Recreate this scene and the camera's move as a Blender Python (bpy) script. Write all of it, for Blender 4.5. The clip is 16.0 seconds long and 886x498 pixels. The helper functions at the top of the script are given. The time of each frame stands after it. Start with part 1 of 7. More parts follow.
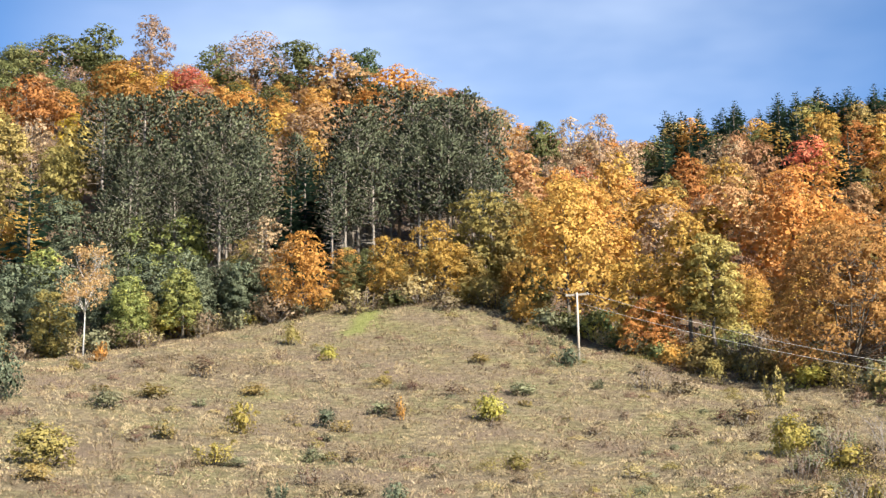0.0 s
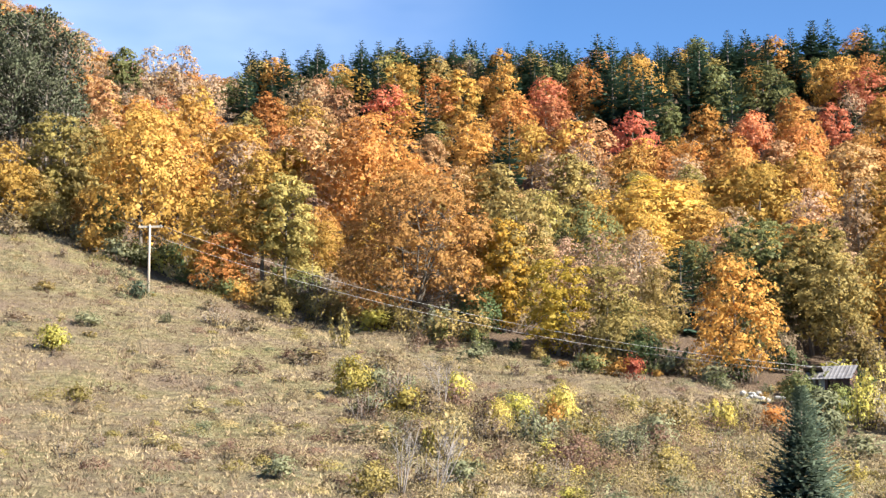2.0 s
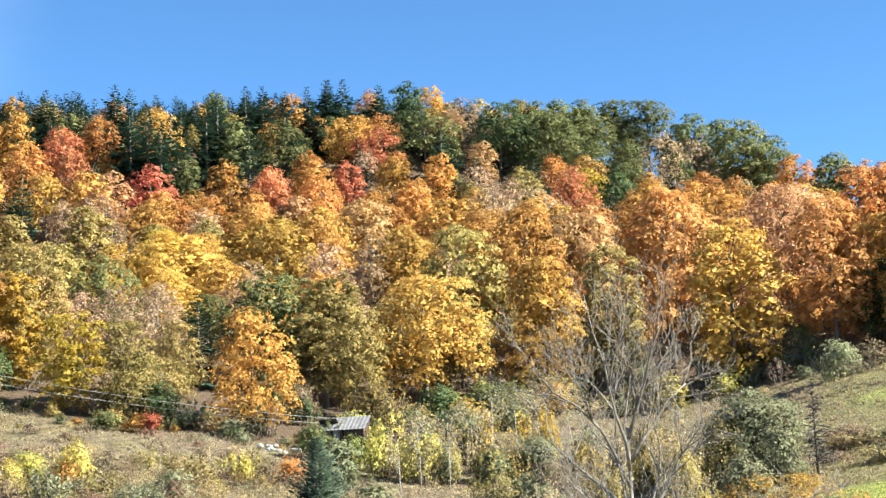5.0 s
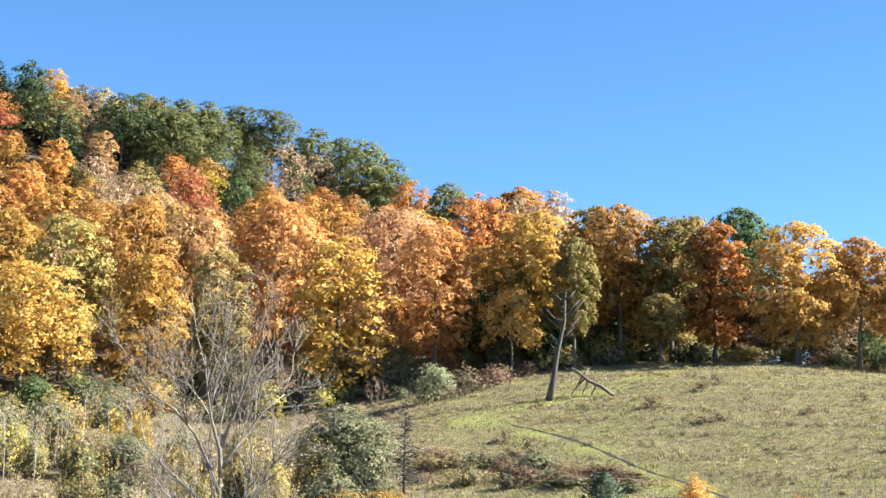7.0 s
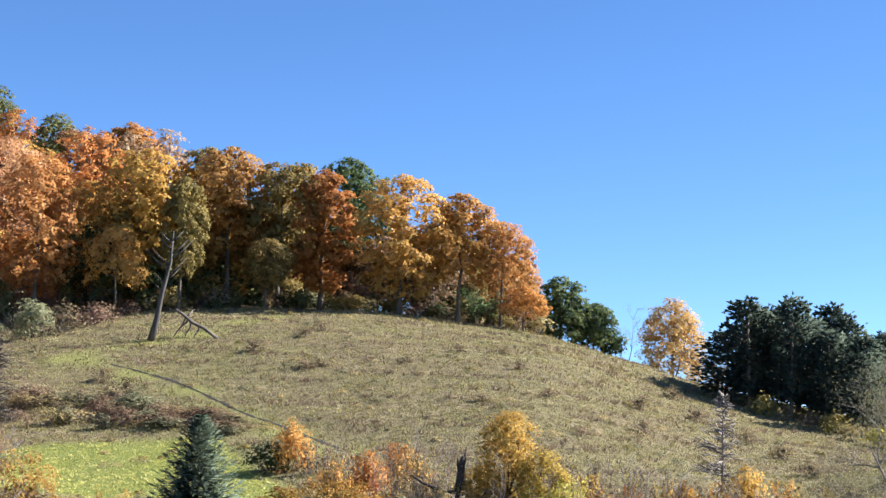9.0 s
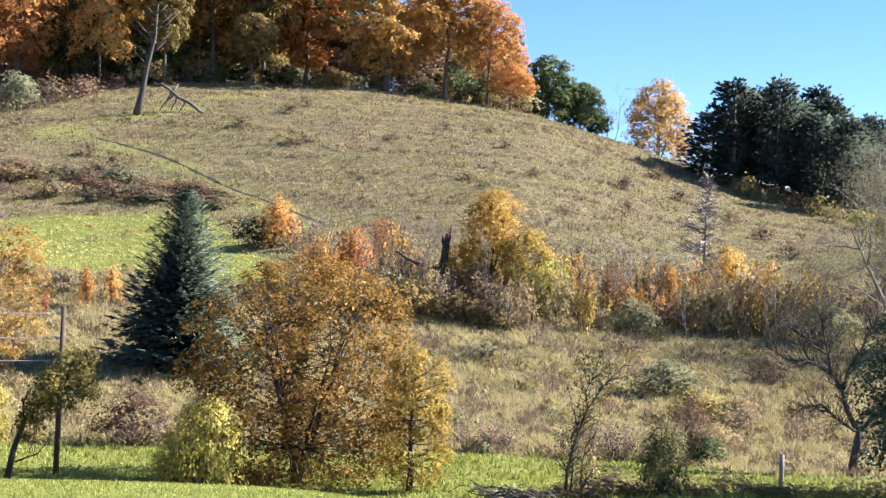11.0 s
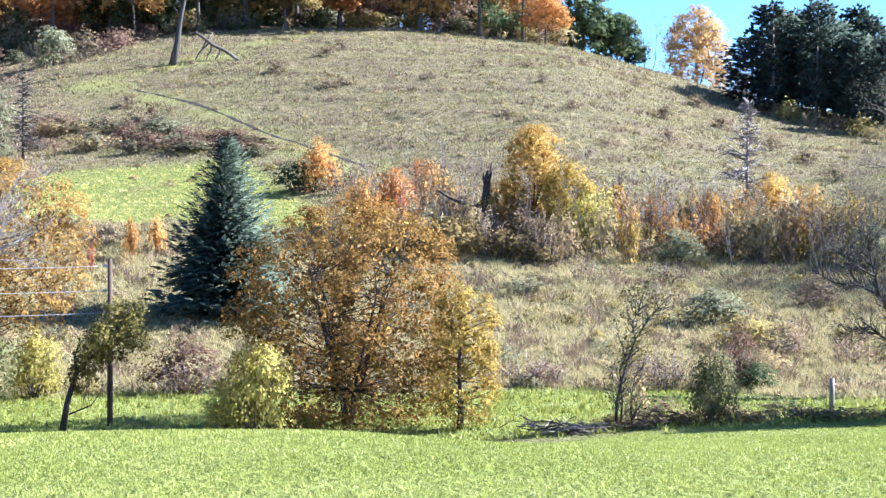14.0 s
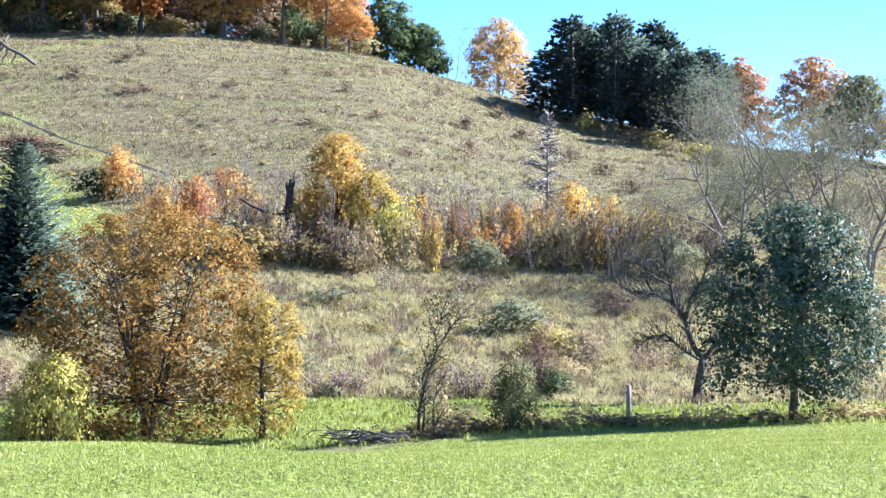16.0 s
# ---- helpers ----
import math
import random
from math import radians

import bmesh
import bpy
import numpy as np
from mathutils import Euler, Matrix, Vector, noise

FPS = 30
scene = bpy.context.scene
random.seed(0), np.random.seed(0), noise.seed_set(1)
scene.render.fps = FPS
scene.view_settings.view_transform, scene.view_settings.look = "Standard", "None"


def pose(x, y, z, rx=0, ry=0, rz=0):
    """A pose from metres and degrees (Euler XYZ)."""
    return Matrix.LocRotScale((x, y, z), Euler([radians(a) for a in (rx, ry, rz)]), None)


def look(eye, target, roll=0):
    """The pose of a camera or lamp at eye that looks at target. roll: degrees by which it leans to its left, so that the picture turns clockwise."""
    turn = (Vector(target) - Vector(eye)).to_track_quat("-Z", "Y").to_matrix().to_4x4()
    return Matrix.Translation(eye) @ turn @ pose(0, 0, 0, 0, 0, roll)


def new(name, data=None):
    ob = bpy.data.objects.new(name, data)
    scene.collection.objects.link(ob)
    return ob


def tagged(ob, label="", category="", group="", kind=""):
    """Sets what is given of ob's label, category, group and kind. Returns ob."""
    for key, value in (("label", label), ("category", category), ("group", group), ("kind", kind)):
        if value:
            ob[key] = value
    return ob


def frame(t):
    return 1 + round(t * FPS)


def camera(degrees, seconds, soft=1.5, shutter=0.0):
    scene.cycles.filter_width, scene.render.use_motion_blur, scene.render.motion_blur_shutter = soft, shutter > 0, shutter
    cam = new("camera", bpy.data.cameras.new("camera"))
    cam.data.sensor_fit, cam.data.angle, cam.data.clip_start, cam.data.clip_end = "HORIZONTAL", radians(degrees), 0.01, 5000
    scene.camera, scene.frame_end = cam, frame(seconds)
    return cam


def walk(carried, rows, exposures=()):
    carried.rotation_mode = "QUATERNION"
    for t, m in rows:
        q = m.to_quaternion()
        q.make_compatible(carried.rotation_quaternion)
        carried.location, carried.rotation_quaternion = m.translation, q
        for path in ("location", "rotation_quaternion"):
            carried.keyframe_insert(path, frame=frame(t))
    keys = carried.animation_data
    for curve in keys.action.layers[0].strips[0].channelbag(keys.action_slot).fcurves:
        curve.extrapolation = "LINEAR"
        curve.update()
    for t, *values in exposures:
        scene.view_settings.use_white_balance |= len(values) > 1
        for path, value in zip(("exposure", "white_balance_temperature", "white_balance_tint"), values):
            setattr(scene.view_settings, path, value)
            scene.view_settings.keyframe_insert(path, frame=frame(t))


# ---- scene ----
cam = camera(30.415, 16.0, soft=1.4)
EYE = 1.7  # eye above the lawn
TURNS = [  # seconds and the three turns of the camera, which stands in one spot
    (0.0, 100.459, 1.088, 0.201),
    (0.5, 99.760, 0.862, -4.868),
    (1.0, 99.158, 0.460, -9.233),
    (1.5, 98.645, 0.125, -12.576),
    (2.0, 98.097, -0.054, -15.042),
    (2.5, 97.603, -0.006, -17.328),
    (3.0, 97.453, 0.239, -19.634),
    (3.5, 97.730, 0.635, -22.049),
    (4.0, 98.286, 1.267, -24.718),
    (4.5, 98.946, 1.890, -27.801),
    (5.0, 99.652, 2.413, -31.685),
    (5.2, 99.872, 2.547, -33.324),
    (7.3, 99.644, -2.070, -47.987),
    (7.5, 99.589, -2.614, -49.376),
    (8.0, 99.574, -3.421, -53.511),
    (8.5, 99.220, -3.119, -57.209),
    (9.0, 98.183, -2.047, -59.974),
    (9.2, 97.516, -1.562, -60.831),
    (11.3, 88.995, -2.764, -59.643),
    (11.5, 88.270, -2.961, -58.695),
    (12.0, 87.120, -2.993, -56.733),
    (12.5, 86.935, -2.658, -56.017),
    (13.0, 87.371, -1.997, -56.628),
    (13.5, 87.905, -1.152, -57.948),
    (14.0, 88.189, -0.345, -59.044),
    (14.5, 88.243, 0.123, -59.751),
    (15.0, 88.255, 0.358, -60.719),
    (15.5, 88.394, 0.262, -62.406),
    (16.0, 88.565, -0.691, -65.952),
]
EXPOSURES = [  # seconds, stops, kelvin, tint
    (0.0, 1.51, 6500, 8), (1.5, 1.68, 6450, 9), (2.5, 1.77, 6450, 9), (3.5, 1.85, 6450, 6), (4.5, 1.93, 6350, 2), (5.2, 1.93, 6250, 0), (7.3, 1.98, 6250, 5), (8.0, 1.84, 6300, 9), (8.5, 1.66, 6250, 11), (9.2, 1.53, 6050, 13),
    (11.3, 1.76, 6050, 18), (12.0, 1.9, 5700, 14), (12.5, 2.08, 5320, 17), (14.5, 2.12, 5230, 16), (16.0, 2.08, 5200, 14)]
walk(cam, [(t, pose(0, 0, EYE, a, b, c)) for t, a, b, c in TURNS], EXPOSURES)

# ---- light ----
SUN_AZ, SUN_EL = 136.0, 35.0
world = bpy.data.worlds.new("sky")
scene.world = world
world.use_nodes = True
wn, wl = world.node_tree.nodes, world.node_tree.links
wn.clear()
sky = wn.new("ShaderNodeTexSky")
sky.sky_type, sky.sun_disc = "NISHITA", False
sky.sun_elevation, sky.sun_rotation = radians(SUN_EL), radians(SUN_AZ)
sky.air_density, sky.dust_density, sky.ozone_density, sky.altitude = 0.78, 0.0, 3.0, 2600
coord = wn.new("ShaderNodeTexCoord")
stretch = wn.new("ShaderNodeMapping")
stretch.inputs["Scale"].default_value = (2.2, 3.0, 6.5)
stretch.inputs["Location"].default_value = (0.3, 0.45, 0.0)
wisps = wn.new("ShaderNodeTexNoise")
wisps.inputs["Scale"].default_value, wisps.inputs["Detail"].default_value, wisps.inputs["Roughness"].default_value = 1.0, 5, 0.5
band = wn.new("ShaderNodeMapRange")
band.inputs["From Min"].default_value, band.inputs["From Max"].default_value, band.inputs["To Max"].default_value = 0.40, 0.66, 0.3
cloud = wn.new("ShaderNodeMix")
cloud.data_type = "RGBA"
cloud.inputs["B"].default_value = (8.5, 9.0, 9.8, 1)
back = wn.new("ShaderNodeBackground")
back.inputs["Strength"].default_value = 0.076
wout = wn.new("ShaderNodeOutputWorld")
wl.new(coord.outputs["Generated"], stretch.inputs["Vector"])
wl.new(stretch.outputs["Vector"], wisps.inputs["Vector"])
wl.new(wisps.outputs["Fac"], band.inputs["Value"])
toward = wn.new("ShaderNodeVectorMath")
toward.operation = "DOT_PRODUCT"
toward.inputs[1].default_value = Vector((math.sin(radians(1)), math.cos(radians(1)), 0.32)).normalized()
spread = wn.new("ShaderNodeMapRange")
spread.interpolation_type = "SMOOTHSTEP"
spread.inputs["From Min"].default_value, spread.inputs["From Max"].default_value = 0.955, 0.996
wl.new(coord.outputs["Generated"], toward.inputs[0])
wl.new(toward.outputs["Value"], spread.inputs["Value"])
thin = wn.new("ShaderNodeMath")
thin.operation = "MULTIPLY"
wl.new(band.outputs["Result"], thin.inputs[0])
wl.new(spread.outputs["Result"], thin.inputs[1])
wl.new(thin.outputs["Value"], cloud.inputs["Factor"])
deep = wn.new("ShaderNodeHueSaturation")
deep.inputs["Saturation"].default_value = 1.12
wl.new(sky.outputs["Color"], deep.inputs["Color"])
wl.new(deep.outputs["Color"], cloud.inputs["A"])
wl.new(cloud.outputs["Result"], back.inputs["Color"])
wl.new(back.outputs["Background"], wout.inputs["Surface"])
sun_dir = Vector((math.sin(radians(SUN_AZ)) * math.cos(radians(SUN_EL)), math.cos(radians(SUN_AZ)) * math.cos(radians(SUN_EL)), math.sin(radians(SUN_EL))))
sun_data = bpy.data.lights.new("sun", "SUN")
sun_data.energy, sun_data.angle, sun_data.color = 5.0, radians(0.53), (1.0, 0.93, 0.82)
sun = new("sun", sun_data)
sun.matrix_world = look(sun_dir * 300, (0, 0, 0))


# ---- materials ----
def node_mat(name):
    m = bpy.data.materials.new(name)
    m.use_nodes = True
    m.node_tree.nodes.clear()
    return m, m.node_tree.nodes, m.node_tree.links


def ramp(nodes, cols):
    r = nodes.new("ShaderNodeValToRGB")
    e = r.color_ramp.elements
    while len(e) < len(cols):
        e.new(0.5)
    for i, c in enumerate(cols):
        e[i].position = i / (len(cols) - 1)
        e[i].color = (*c, 1)
    return r


def leaf_mat(name, cols, through_light=0.37, gloss=0.006, spread=0.25, each=0.2, drift_scale=0.35):
    """Leaves: colour by leaf clump, a drift over the crown, a shift from tree to tree, light that comes through."""
    m, n, l = node_mat(name)
    geo, info, tc = n.new("ShaderNodeNewGeometry"), n.new("ShaderNodeObjectInfo"), n.new("ShaderNodeTexCoord")
    big = n.new("ShaderNodeTexNoise")
    big.inputs["Scale"].default_value, big.inputs["Detail"].default_value = drift_scale, 4
    l.new(tc.outputs["Object"], big.inputs["Vector"])
    mix = n.new("ShaderNodeMath")
    mix.operation = "MULTIPLY_ADD"
    mix.inputs[1].default_value = each
    l.new(geo.outputs["Random Per Island"], mix.inputs[0])
    drift = n.new("ShaderNodeMapRange")
    drift.inputs["From Min"].default_value, drift.inputs["From Max"].default_value = 0.3, 0.7
    drift.inputs["To Max"].default_value = 1 - each
    l.new(big.outputs["Fac"], drift.inputs["Value"])
    l.new(drift.outputs["Result"], mix.inputs[2])
    col = ramp(n, cols)
    l.new(mix.outputs["Value"], col.inputs["Fac"])
    hsv = n.new("ShaderNodeHueSaturation")
    val, hue = n.new("ShaderNodeMapRange"), n.new("ShaderNodeMapRange")
    val.inputs["To Min"].default_value, val.inputs["To Max"].default_value = 1 - spread, 1 + spread
    hue.inputs["To Min"].default_value, hue.inputs["To Max"].default_value = 0.5 - 0.048 * spread, 0.5 + 0.048 * spread
    twist = n.new("ShaderNodeMath")
    twist.operation = "FRACT"
    times = n.new("ShaderNodeMath")
    times.operation = "MULTIPLY"
    times.inputs[1].default_value = 7.31
    l.new(info.outputs["Random"], val.inputs["Value"])
    l.new(info.outputs["Random"], times.inputs[0])
    l.new(times.outputs["Value"], twist.inputs[0])
    l.new(twist.outputs["Value"], hue.inputs["Value"])
    l.new(val.outputs["Result"], hsv.inputs["Value"])
    l.new(hue.outputs["Result"], hsv.inputs["Hue"])
    l.new(col.outputs["Color"], hsv.inputs["Color"])
    dif, tra, glo = n.new("ShaderNodeBsdfDiffuse"), n.new("ShaderNodeBsdfTranslucent"), n.new("ShaderNodeBsdfGlossy")
    glo.inputs["Roughness"].default_value = 0.45
    a, b, out = n.new("ShaderNodeMixShader"), n.new("ShaderNodeMixShader"), n.new("ShaderNodeOutputMaterial")
    b.inputs["Fac"].default_value = gloss
    a.inputs["Fac"].default_value = through_light
    l.new(hsv.outputs["Color"], dif.inputs["Color"])
    l.new(hsv.outputs["Color"], tra.inputs["Color"])
    l.new(dif.outputs["BSDF"], a.inputs[1])
    l.new(tra.outputs["BSDF"], a.inputs[2])
    l.new(a.outputs["Shader"], b.inputs[1])
    l.new(glo.outputs["BSDF"], b.inputs[2])
    l.new(b.outputs["Shader"], out.inputs["Surface"])
    return m


def solid_mat(name, cols, scale=6.0, rough=0.85, bump=0.4, stretch_z=1.0, metal=0.0, fine=40.0):
    """Bark, wood, stone, rust: two scales of variation and relief."""
    m, n, l = node_mat(name)
    tc, mp = n.new("ShaderNodeTexCoord"), n.new("ShaderNodeMapping")
    mp.inputs["Scale"].default_value = (1, 1, stretch_z)
    l.new(tc.outputs["Object"], mp.inputs["Vector"])
    a, b = n.new("ShaderNodeTexNoise"), n.new("ShaderNodeTexNoise")
    a.inputs["Scale"].default_value, a.inputs["Detail"].default_value = scale, 6
    b.inputs["Scale"].default_value, b.inputs["Detail"].default_value = fine, 4
    l.new(mp.outputs["Vector"], a.inputs["Vector"])
    l.new(mp.outputs["Vector"], b.inputs["Vector"])
    add = n.new("ShaderNodeMath")
    add.operation = "MULTIPLY_ADD"
    add.inputs[1].default_value = 0.45
    l.new(b.outputs["Fac"], add.inputs[0])
    half = n.new("ShaderNodeMath")
    half.operation = "MULTIPLY_ADD"
    half.inputs[1].default_value, half.inputs[2].default_value = 1.4, -0.42
    l.new(a.outputs["Fac"], half.inputs[0])
    l.new(half.outputs["Value"], add.inputs[2])
    col = ramp(n, cols)
    l.new(add.outputs["Value"], col.inputs["Fac"])
    p, bp, out = n.new("ShaderNodeBsdfPrincipled"), n.new("ShaderNodeBump"), n.new("ShaderNodeOutputMaterial")
    p.inputs["Roughness"].default_value, p.inputs["Metallic"].default_value = rough, metal
    bp.inputs["Strength"].default_value, bp.inputs["Distance"].default_value = bump, 0.03
    l.new(add.outputs["Value"], bp.inputs["Height"])
    l.new(bp.outputs["Normal"], p.inputs["Normal"])
    l.new(col.outputs["Color"], p.inputs["Base Color"])
    l.new(p.outputs["BSDF"], out.inputs["Surface"])
    return m


LEAF = {
    "gold": leaf_mat("gold_leaves", [(0.35, 0.20, 0.055), (0.50, 0.29, 0.08), (0.57, 0.35, 0.098), (0.45, 0.26, 0.072)]),
    "rust": leaf_mat("rusty_gold_leaves", [(0.35, 0.185, 0.062), (0.50, 0.27, 0.09), (0.58, 0.34, 0.112), (0.44, 0.235, 0.08)]),
    "yellow": leaf_mat("yellow_leaves", [(0.34, 0.24, 0.045), (0.54, 0.37, 0.065), (0.63, 0.44, 0.085)]),
    "orange": leaf_mat("orange_leaves", [(0.37, 0.175, 0.056), (0.52, 0.26, 0.077), (0.58, 0.32, 0.098)]),
    "salmon": leaf_mat("salmon_leaves", [(0.38, 0.22, 0.11), (0.51, 0.305, 0.15), (0.56, 0.36, 0.178)]),
    "red": leaf_mat("red_leaves", [(0.42, 0.135, 0.075), (0.57, 0.20, 0.11), (0.61, 0.28, 0.13)]),
    "crimson": leaf_mat("crimson_leaves", [(0.30, 0.06, 0.05), (0.46, 0.10, 0.075), (0.52, 0.18, 0.11)]),
    "brown": leaf_mat("brown_leaves", [(0.30, 0.205, 0.13), (0.42, 0.29, 0.18), (0.50, 0.345, 0.21)]),
    "olive": leaf_mat("olive_leaves", [(0.21, 0.17, 0.065), (0.34, 0.265, 0.095), (0.46, 0.35, 0.12)]),
    "green": leaf_mat("green_leaves", [(0.095, 0.11, 0.045), (0.16, 0.17, 0.07), (0.25, 0.24, 0.09)]),
    "oak": leaf_mat("dark_green_leaves", [(0.06, 0.09, 0.045), (0.10, 0.14, 0.06), (0.16, 0.19, 0.07)]),
    "pale": leaf_mat("pale_green_leaves", [(0.17, 0.20, 0.07), (0.30, 0.32, 0.11), (0.45, 0.42, 0.12)]),
    "tan": leaf_mat("tan_leaves", [(0.28, 0.22, 0.115), (0.42, 0.33, 0.16), (0.52, 0.40, 0.17)]),
    "grey": leaf_mat("grey_green_leaves", [(0.16, 0.17, 0.095), (0.26, 0.26, 0.15), (0.34, 0.33, 0.19)]),
    "plum": leaf_mat("plum_leaves", [(0.13, 0.085, 0.06), (0.215, 0.14, 0.095), (0.30, 0.20, 0.13)]),
    "dusk": leaf_mat("grey_brown_leaves", [(0.14, 0.105, 0.07), (0.245, 0.185, 0.115), (0.35, 0.275, 0.165)]),
    "lime": leaf_mat("lime_leaves", [(0.29, 0.27, 0.065), (0.49, 0.44, 0.105), (0.66, 0.56, 0.15)], spread=0.1, each=0.5),
    # Dark vine leaves; the two light shades paint sunlit highlights into the colour.
    "vine": leaf_mat("vine_leaves", [(0.05, 0.05, 0.02), (0.12, 0.11, 0.035), (0.30, 0.26, 0.07), (0.44, 0.37, 0.10)]),
    "nearmaple": leaf_mat("rusty_maple_leaves", [(0.10, 0.05, 0.022), (0.235, 0.124, 0.036), (0.345, 0.21, 0.047), (0.17, 0.12, 0.037), (0.33, 0.172, 0.046), (0.48, 0.355, 0.078)], 0.28, spread=0.05, each=0.65, drift_scale=0.5),
    "nearyellow": leaf_mat("yellow_orange_leaves", [(0.19, 0.145, 0.045), (0.39, 0.275, 0.065), (0.55, 0.41, 0.09), (0.40, 0.20, 0.055)], spread=0.05, each=0.5),
    "nearorange": leaf_mat("burnt_orange_leaves", [(0.13, 0.075, 0.03), (0.27, 0.15, 0.045), (0.42, 0.27, 0.075), (0.33, 0.18, 0.05)], spread=0.08, each=0.45),
    "honey": leaf_mat("honey_gold_leaves", [(0.52, 0.33, 0.14), (0.62, 0.415, 0.165), (0.66, 0.485, 0.215)], spread=0.05),
    "amber": leaf_mat("amber_leaves", [(0.42, 0.26, 0.07), (0.56, 0.36, 0.09), (0.63, 0.46, 0.12)], spread=0.05),
    "glossy": leaf_mat("glossy_dark_leaves", [(0.055, 0.085, 0.055), (0.095, 0.135, 0.085), (0.16, 0.20, 0.12)], 0.25, 0.025),
    "pine": leaf_mat("pine_needles", [(0.06, 0.068, 0.042), (0.10, 0.11, 0.066), (0.15, 0.162, 0.098)], 0.2),
    "spruce": leaf_mat("spruce_needles", [(0.03, 0.06, 0.045), (0.055, 0.095, 0.065), (0.09, 0.13, 0.08)], 0.12),
    "nearspruce": leaf_mat("blue_spruce_needles", [(0.07, 0.10, 0.075), (0.13, 0.17, 0.12), (0.21, 0.255, 0.175)], 0.35, spread=0.05, each=0.5),
    "wheat": leaf_mat("pale_yellow_leaves", [(0.32, 0.28, 0.08), (0.50, 0.42, 0.11), (0.62, 0.51, 0.14)]),
    "clumppine": leaf_mat("dark_pine_needles", [(0.07, 0.10, 0.08), (0.12, 0.16, 0.12), (0.18, 0.23, 0.165)], 0.5, spread=0.15),
    "bluepine": leaf_mat("blue_green_needles", [(0.075, 0.09, 0.06), (0.14, 0.16, 0.10), (0.22, 0.24, 0.14)], 0.25),
}
BARK = solid_mat("grey_brown_bark", [(0.05, 0.04, 0.03), (0.11, 0.09, 0.07), (0.20, 0.17, 0.14)], 3, stretch_z=0.3)
PINE_BARK = solid_mat("pine_bark", [(0.12, 0.10, 0.08), (0.24, 0.205, 0.17), (0.36, 0.315, 0.265)], 3, stretch_z=0.3)
WHITE_BARK = solid_mat("white_bark", [(0.16, 0.14, 0.12), (0.52, 0.49, 0.44), (0.68, 0.65, 0.60)], 4, stretch_z=2.0)
TWIG = solid_mat("grey_twig_bark", [(0.12, 0.10, 0.085), (0.24, 0.20, 0.17), (0.38, 0.33, 0.285)], 5)
PALE_TWIG = solid_mat("pale_twig_bark", [(0.10, 0.082, 0.068), (0.21, 0.178, 0.15), (0.38, 0.33, 0.285)], 5)
DEADWOOD = solid_mat("weathered_dead_wood", [(0.12, 0.10, 0.085), (0.27, 0.235, 0.20), (0.42, 0.38, 0.33)], 4, stretch_z=0.25)
CHARRED = solid_mat("dark_rotten_wood", [(0.02, 0.016, 0.013), (0.05, 0.038, 0.03), (0.10, 0.075, 0.055)], 4, stretch_z=0.3)
POLE_WOOD = solid_mat("creosoted_pole_wood", [(0.05, 0.035, 0.025), (0.10, 0.065, 0.045), (0.16, 0.11, 0.075)], 5, stretch_z=0.1)
POLE_GREY = solid_mat("silvered_pole_wood", [(0.28, 0.23, 0.18), (0.42, 0.36, 0.29), (0.52, 0.46, 0.38)], 5, stretch_z=0.1)
WIRE = solid_mat("bright_aluminium_wire", [(0.42, 0.40, 0.37), (0.55, 0.53, 0.49)], 5, rough=0.5, bump=0.05)
ASH_BARK = solid_mat("pale_grey_bark", [(0.12, 0.10, 0.088), (0.25, 0.22, 0.195), (0.39, 0.355, 0.32)], 4, stretch_z=0.5)


# ---- lie of the land ----
COLS = (0, 20, 35, 52, 68, 100, 150, 200, 240, 320, 450, 800, 3500)
HILL = {  # compass bearing from the lawn: heights at 52, 68, 100, 150, 200, 240, 320 and 450 m out
    -16: (-6.0, -5.5, 1.5, 12.5, 24.5, 29.0, 71.0, 131.0),
    0: (-6.0, -5.0, 1.2, 10.5, 25.0, 38.0, 70.0, 119.0),
    5: (-6.0, -5.1, 0.9, 9.9, 23.3, 34.6, 62.5, 102.0),
    12: (-6.0, -5.2, 0.6, 9.3, 20.6, 30.0, 57.0, 109.0),
    22: (-6.0, -5.5, -1.0, 7.5, 19.0, 29.0, 56.0, 110.0),
    30: (-6.2, -5.8, -2.4, 5.0, 15.0, 26.0, 54.0, 109.0),
    38: (-6.3, -6.0, -2.6, 3.5, 13.0, 23.0, 48.0, 98.0),
    46: (-6.3, -6.2, -2.6, 5.5, 18.0, 26.0, 47.0, 66.0),
    54: (-6.3, -6.1, -2.5, 7.5, 21.0, 27.0, 36.0, 46.0),
    62: (-5.9, -6.0, -2.6, 9.0, 19.8, 24.3, 24.0, 18.0),
    70: (-5.4, -6.0, -3.2, 4.5, 11.5, 15.5, 13.0, 8.0),
    82: (-4.8, -5.6, -3.6, 1.0, 5.0, 8.0, 8.0, 5.0),
}
NEAR = {-16: (-1.4, -3.3), 46: (-1.4, -3.3), 54: (-1.4, -3.35), 62: (-1.5, -3.6), 70: (-1.45, -3.5), 82: (-1.3, -3.0)}


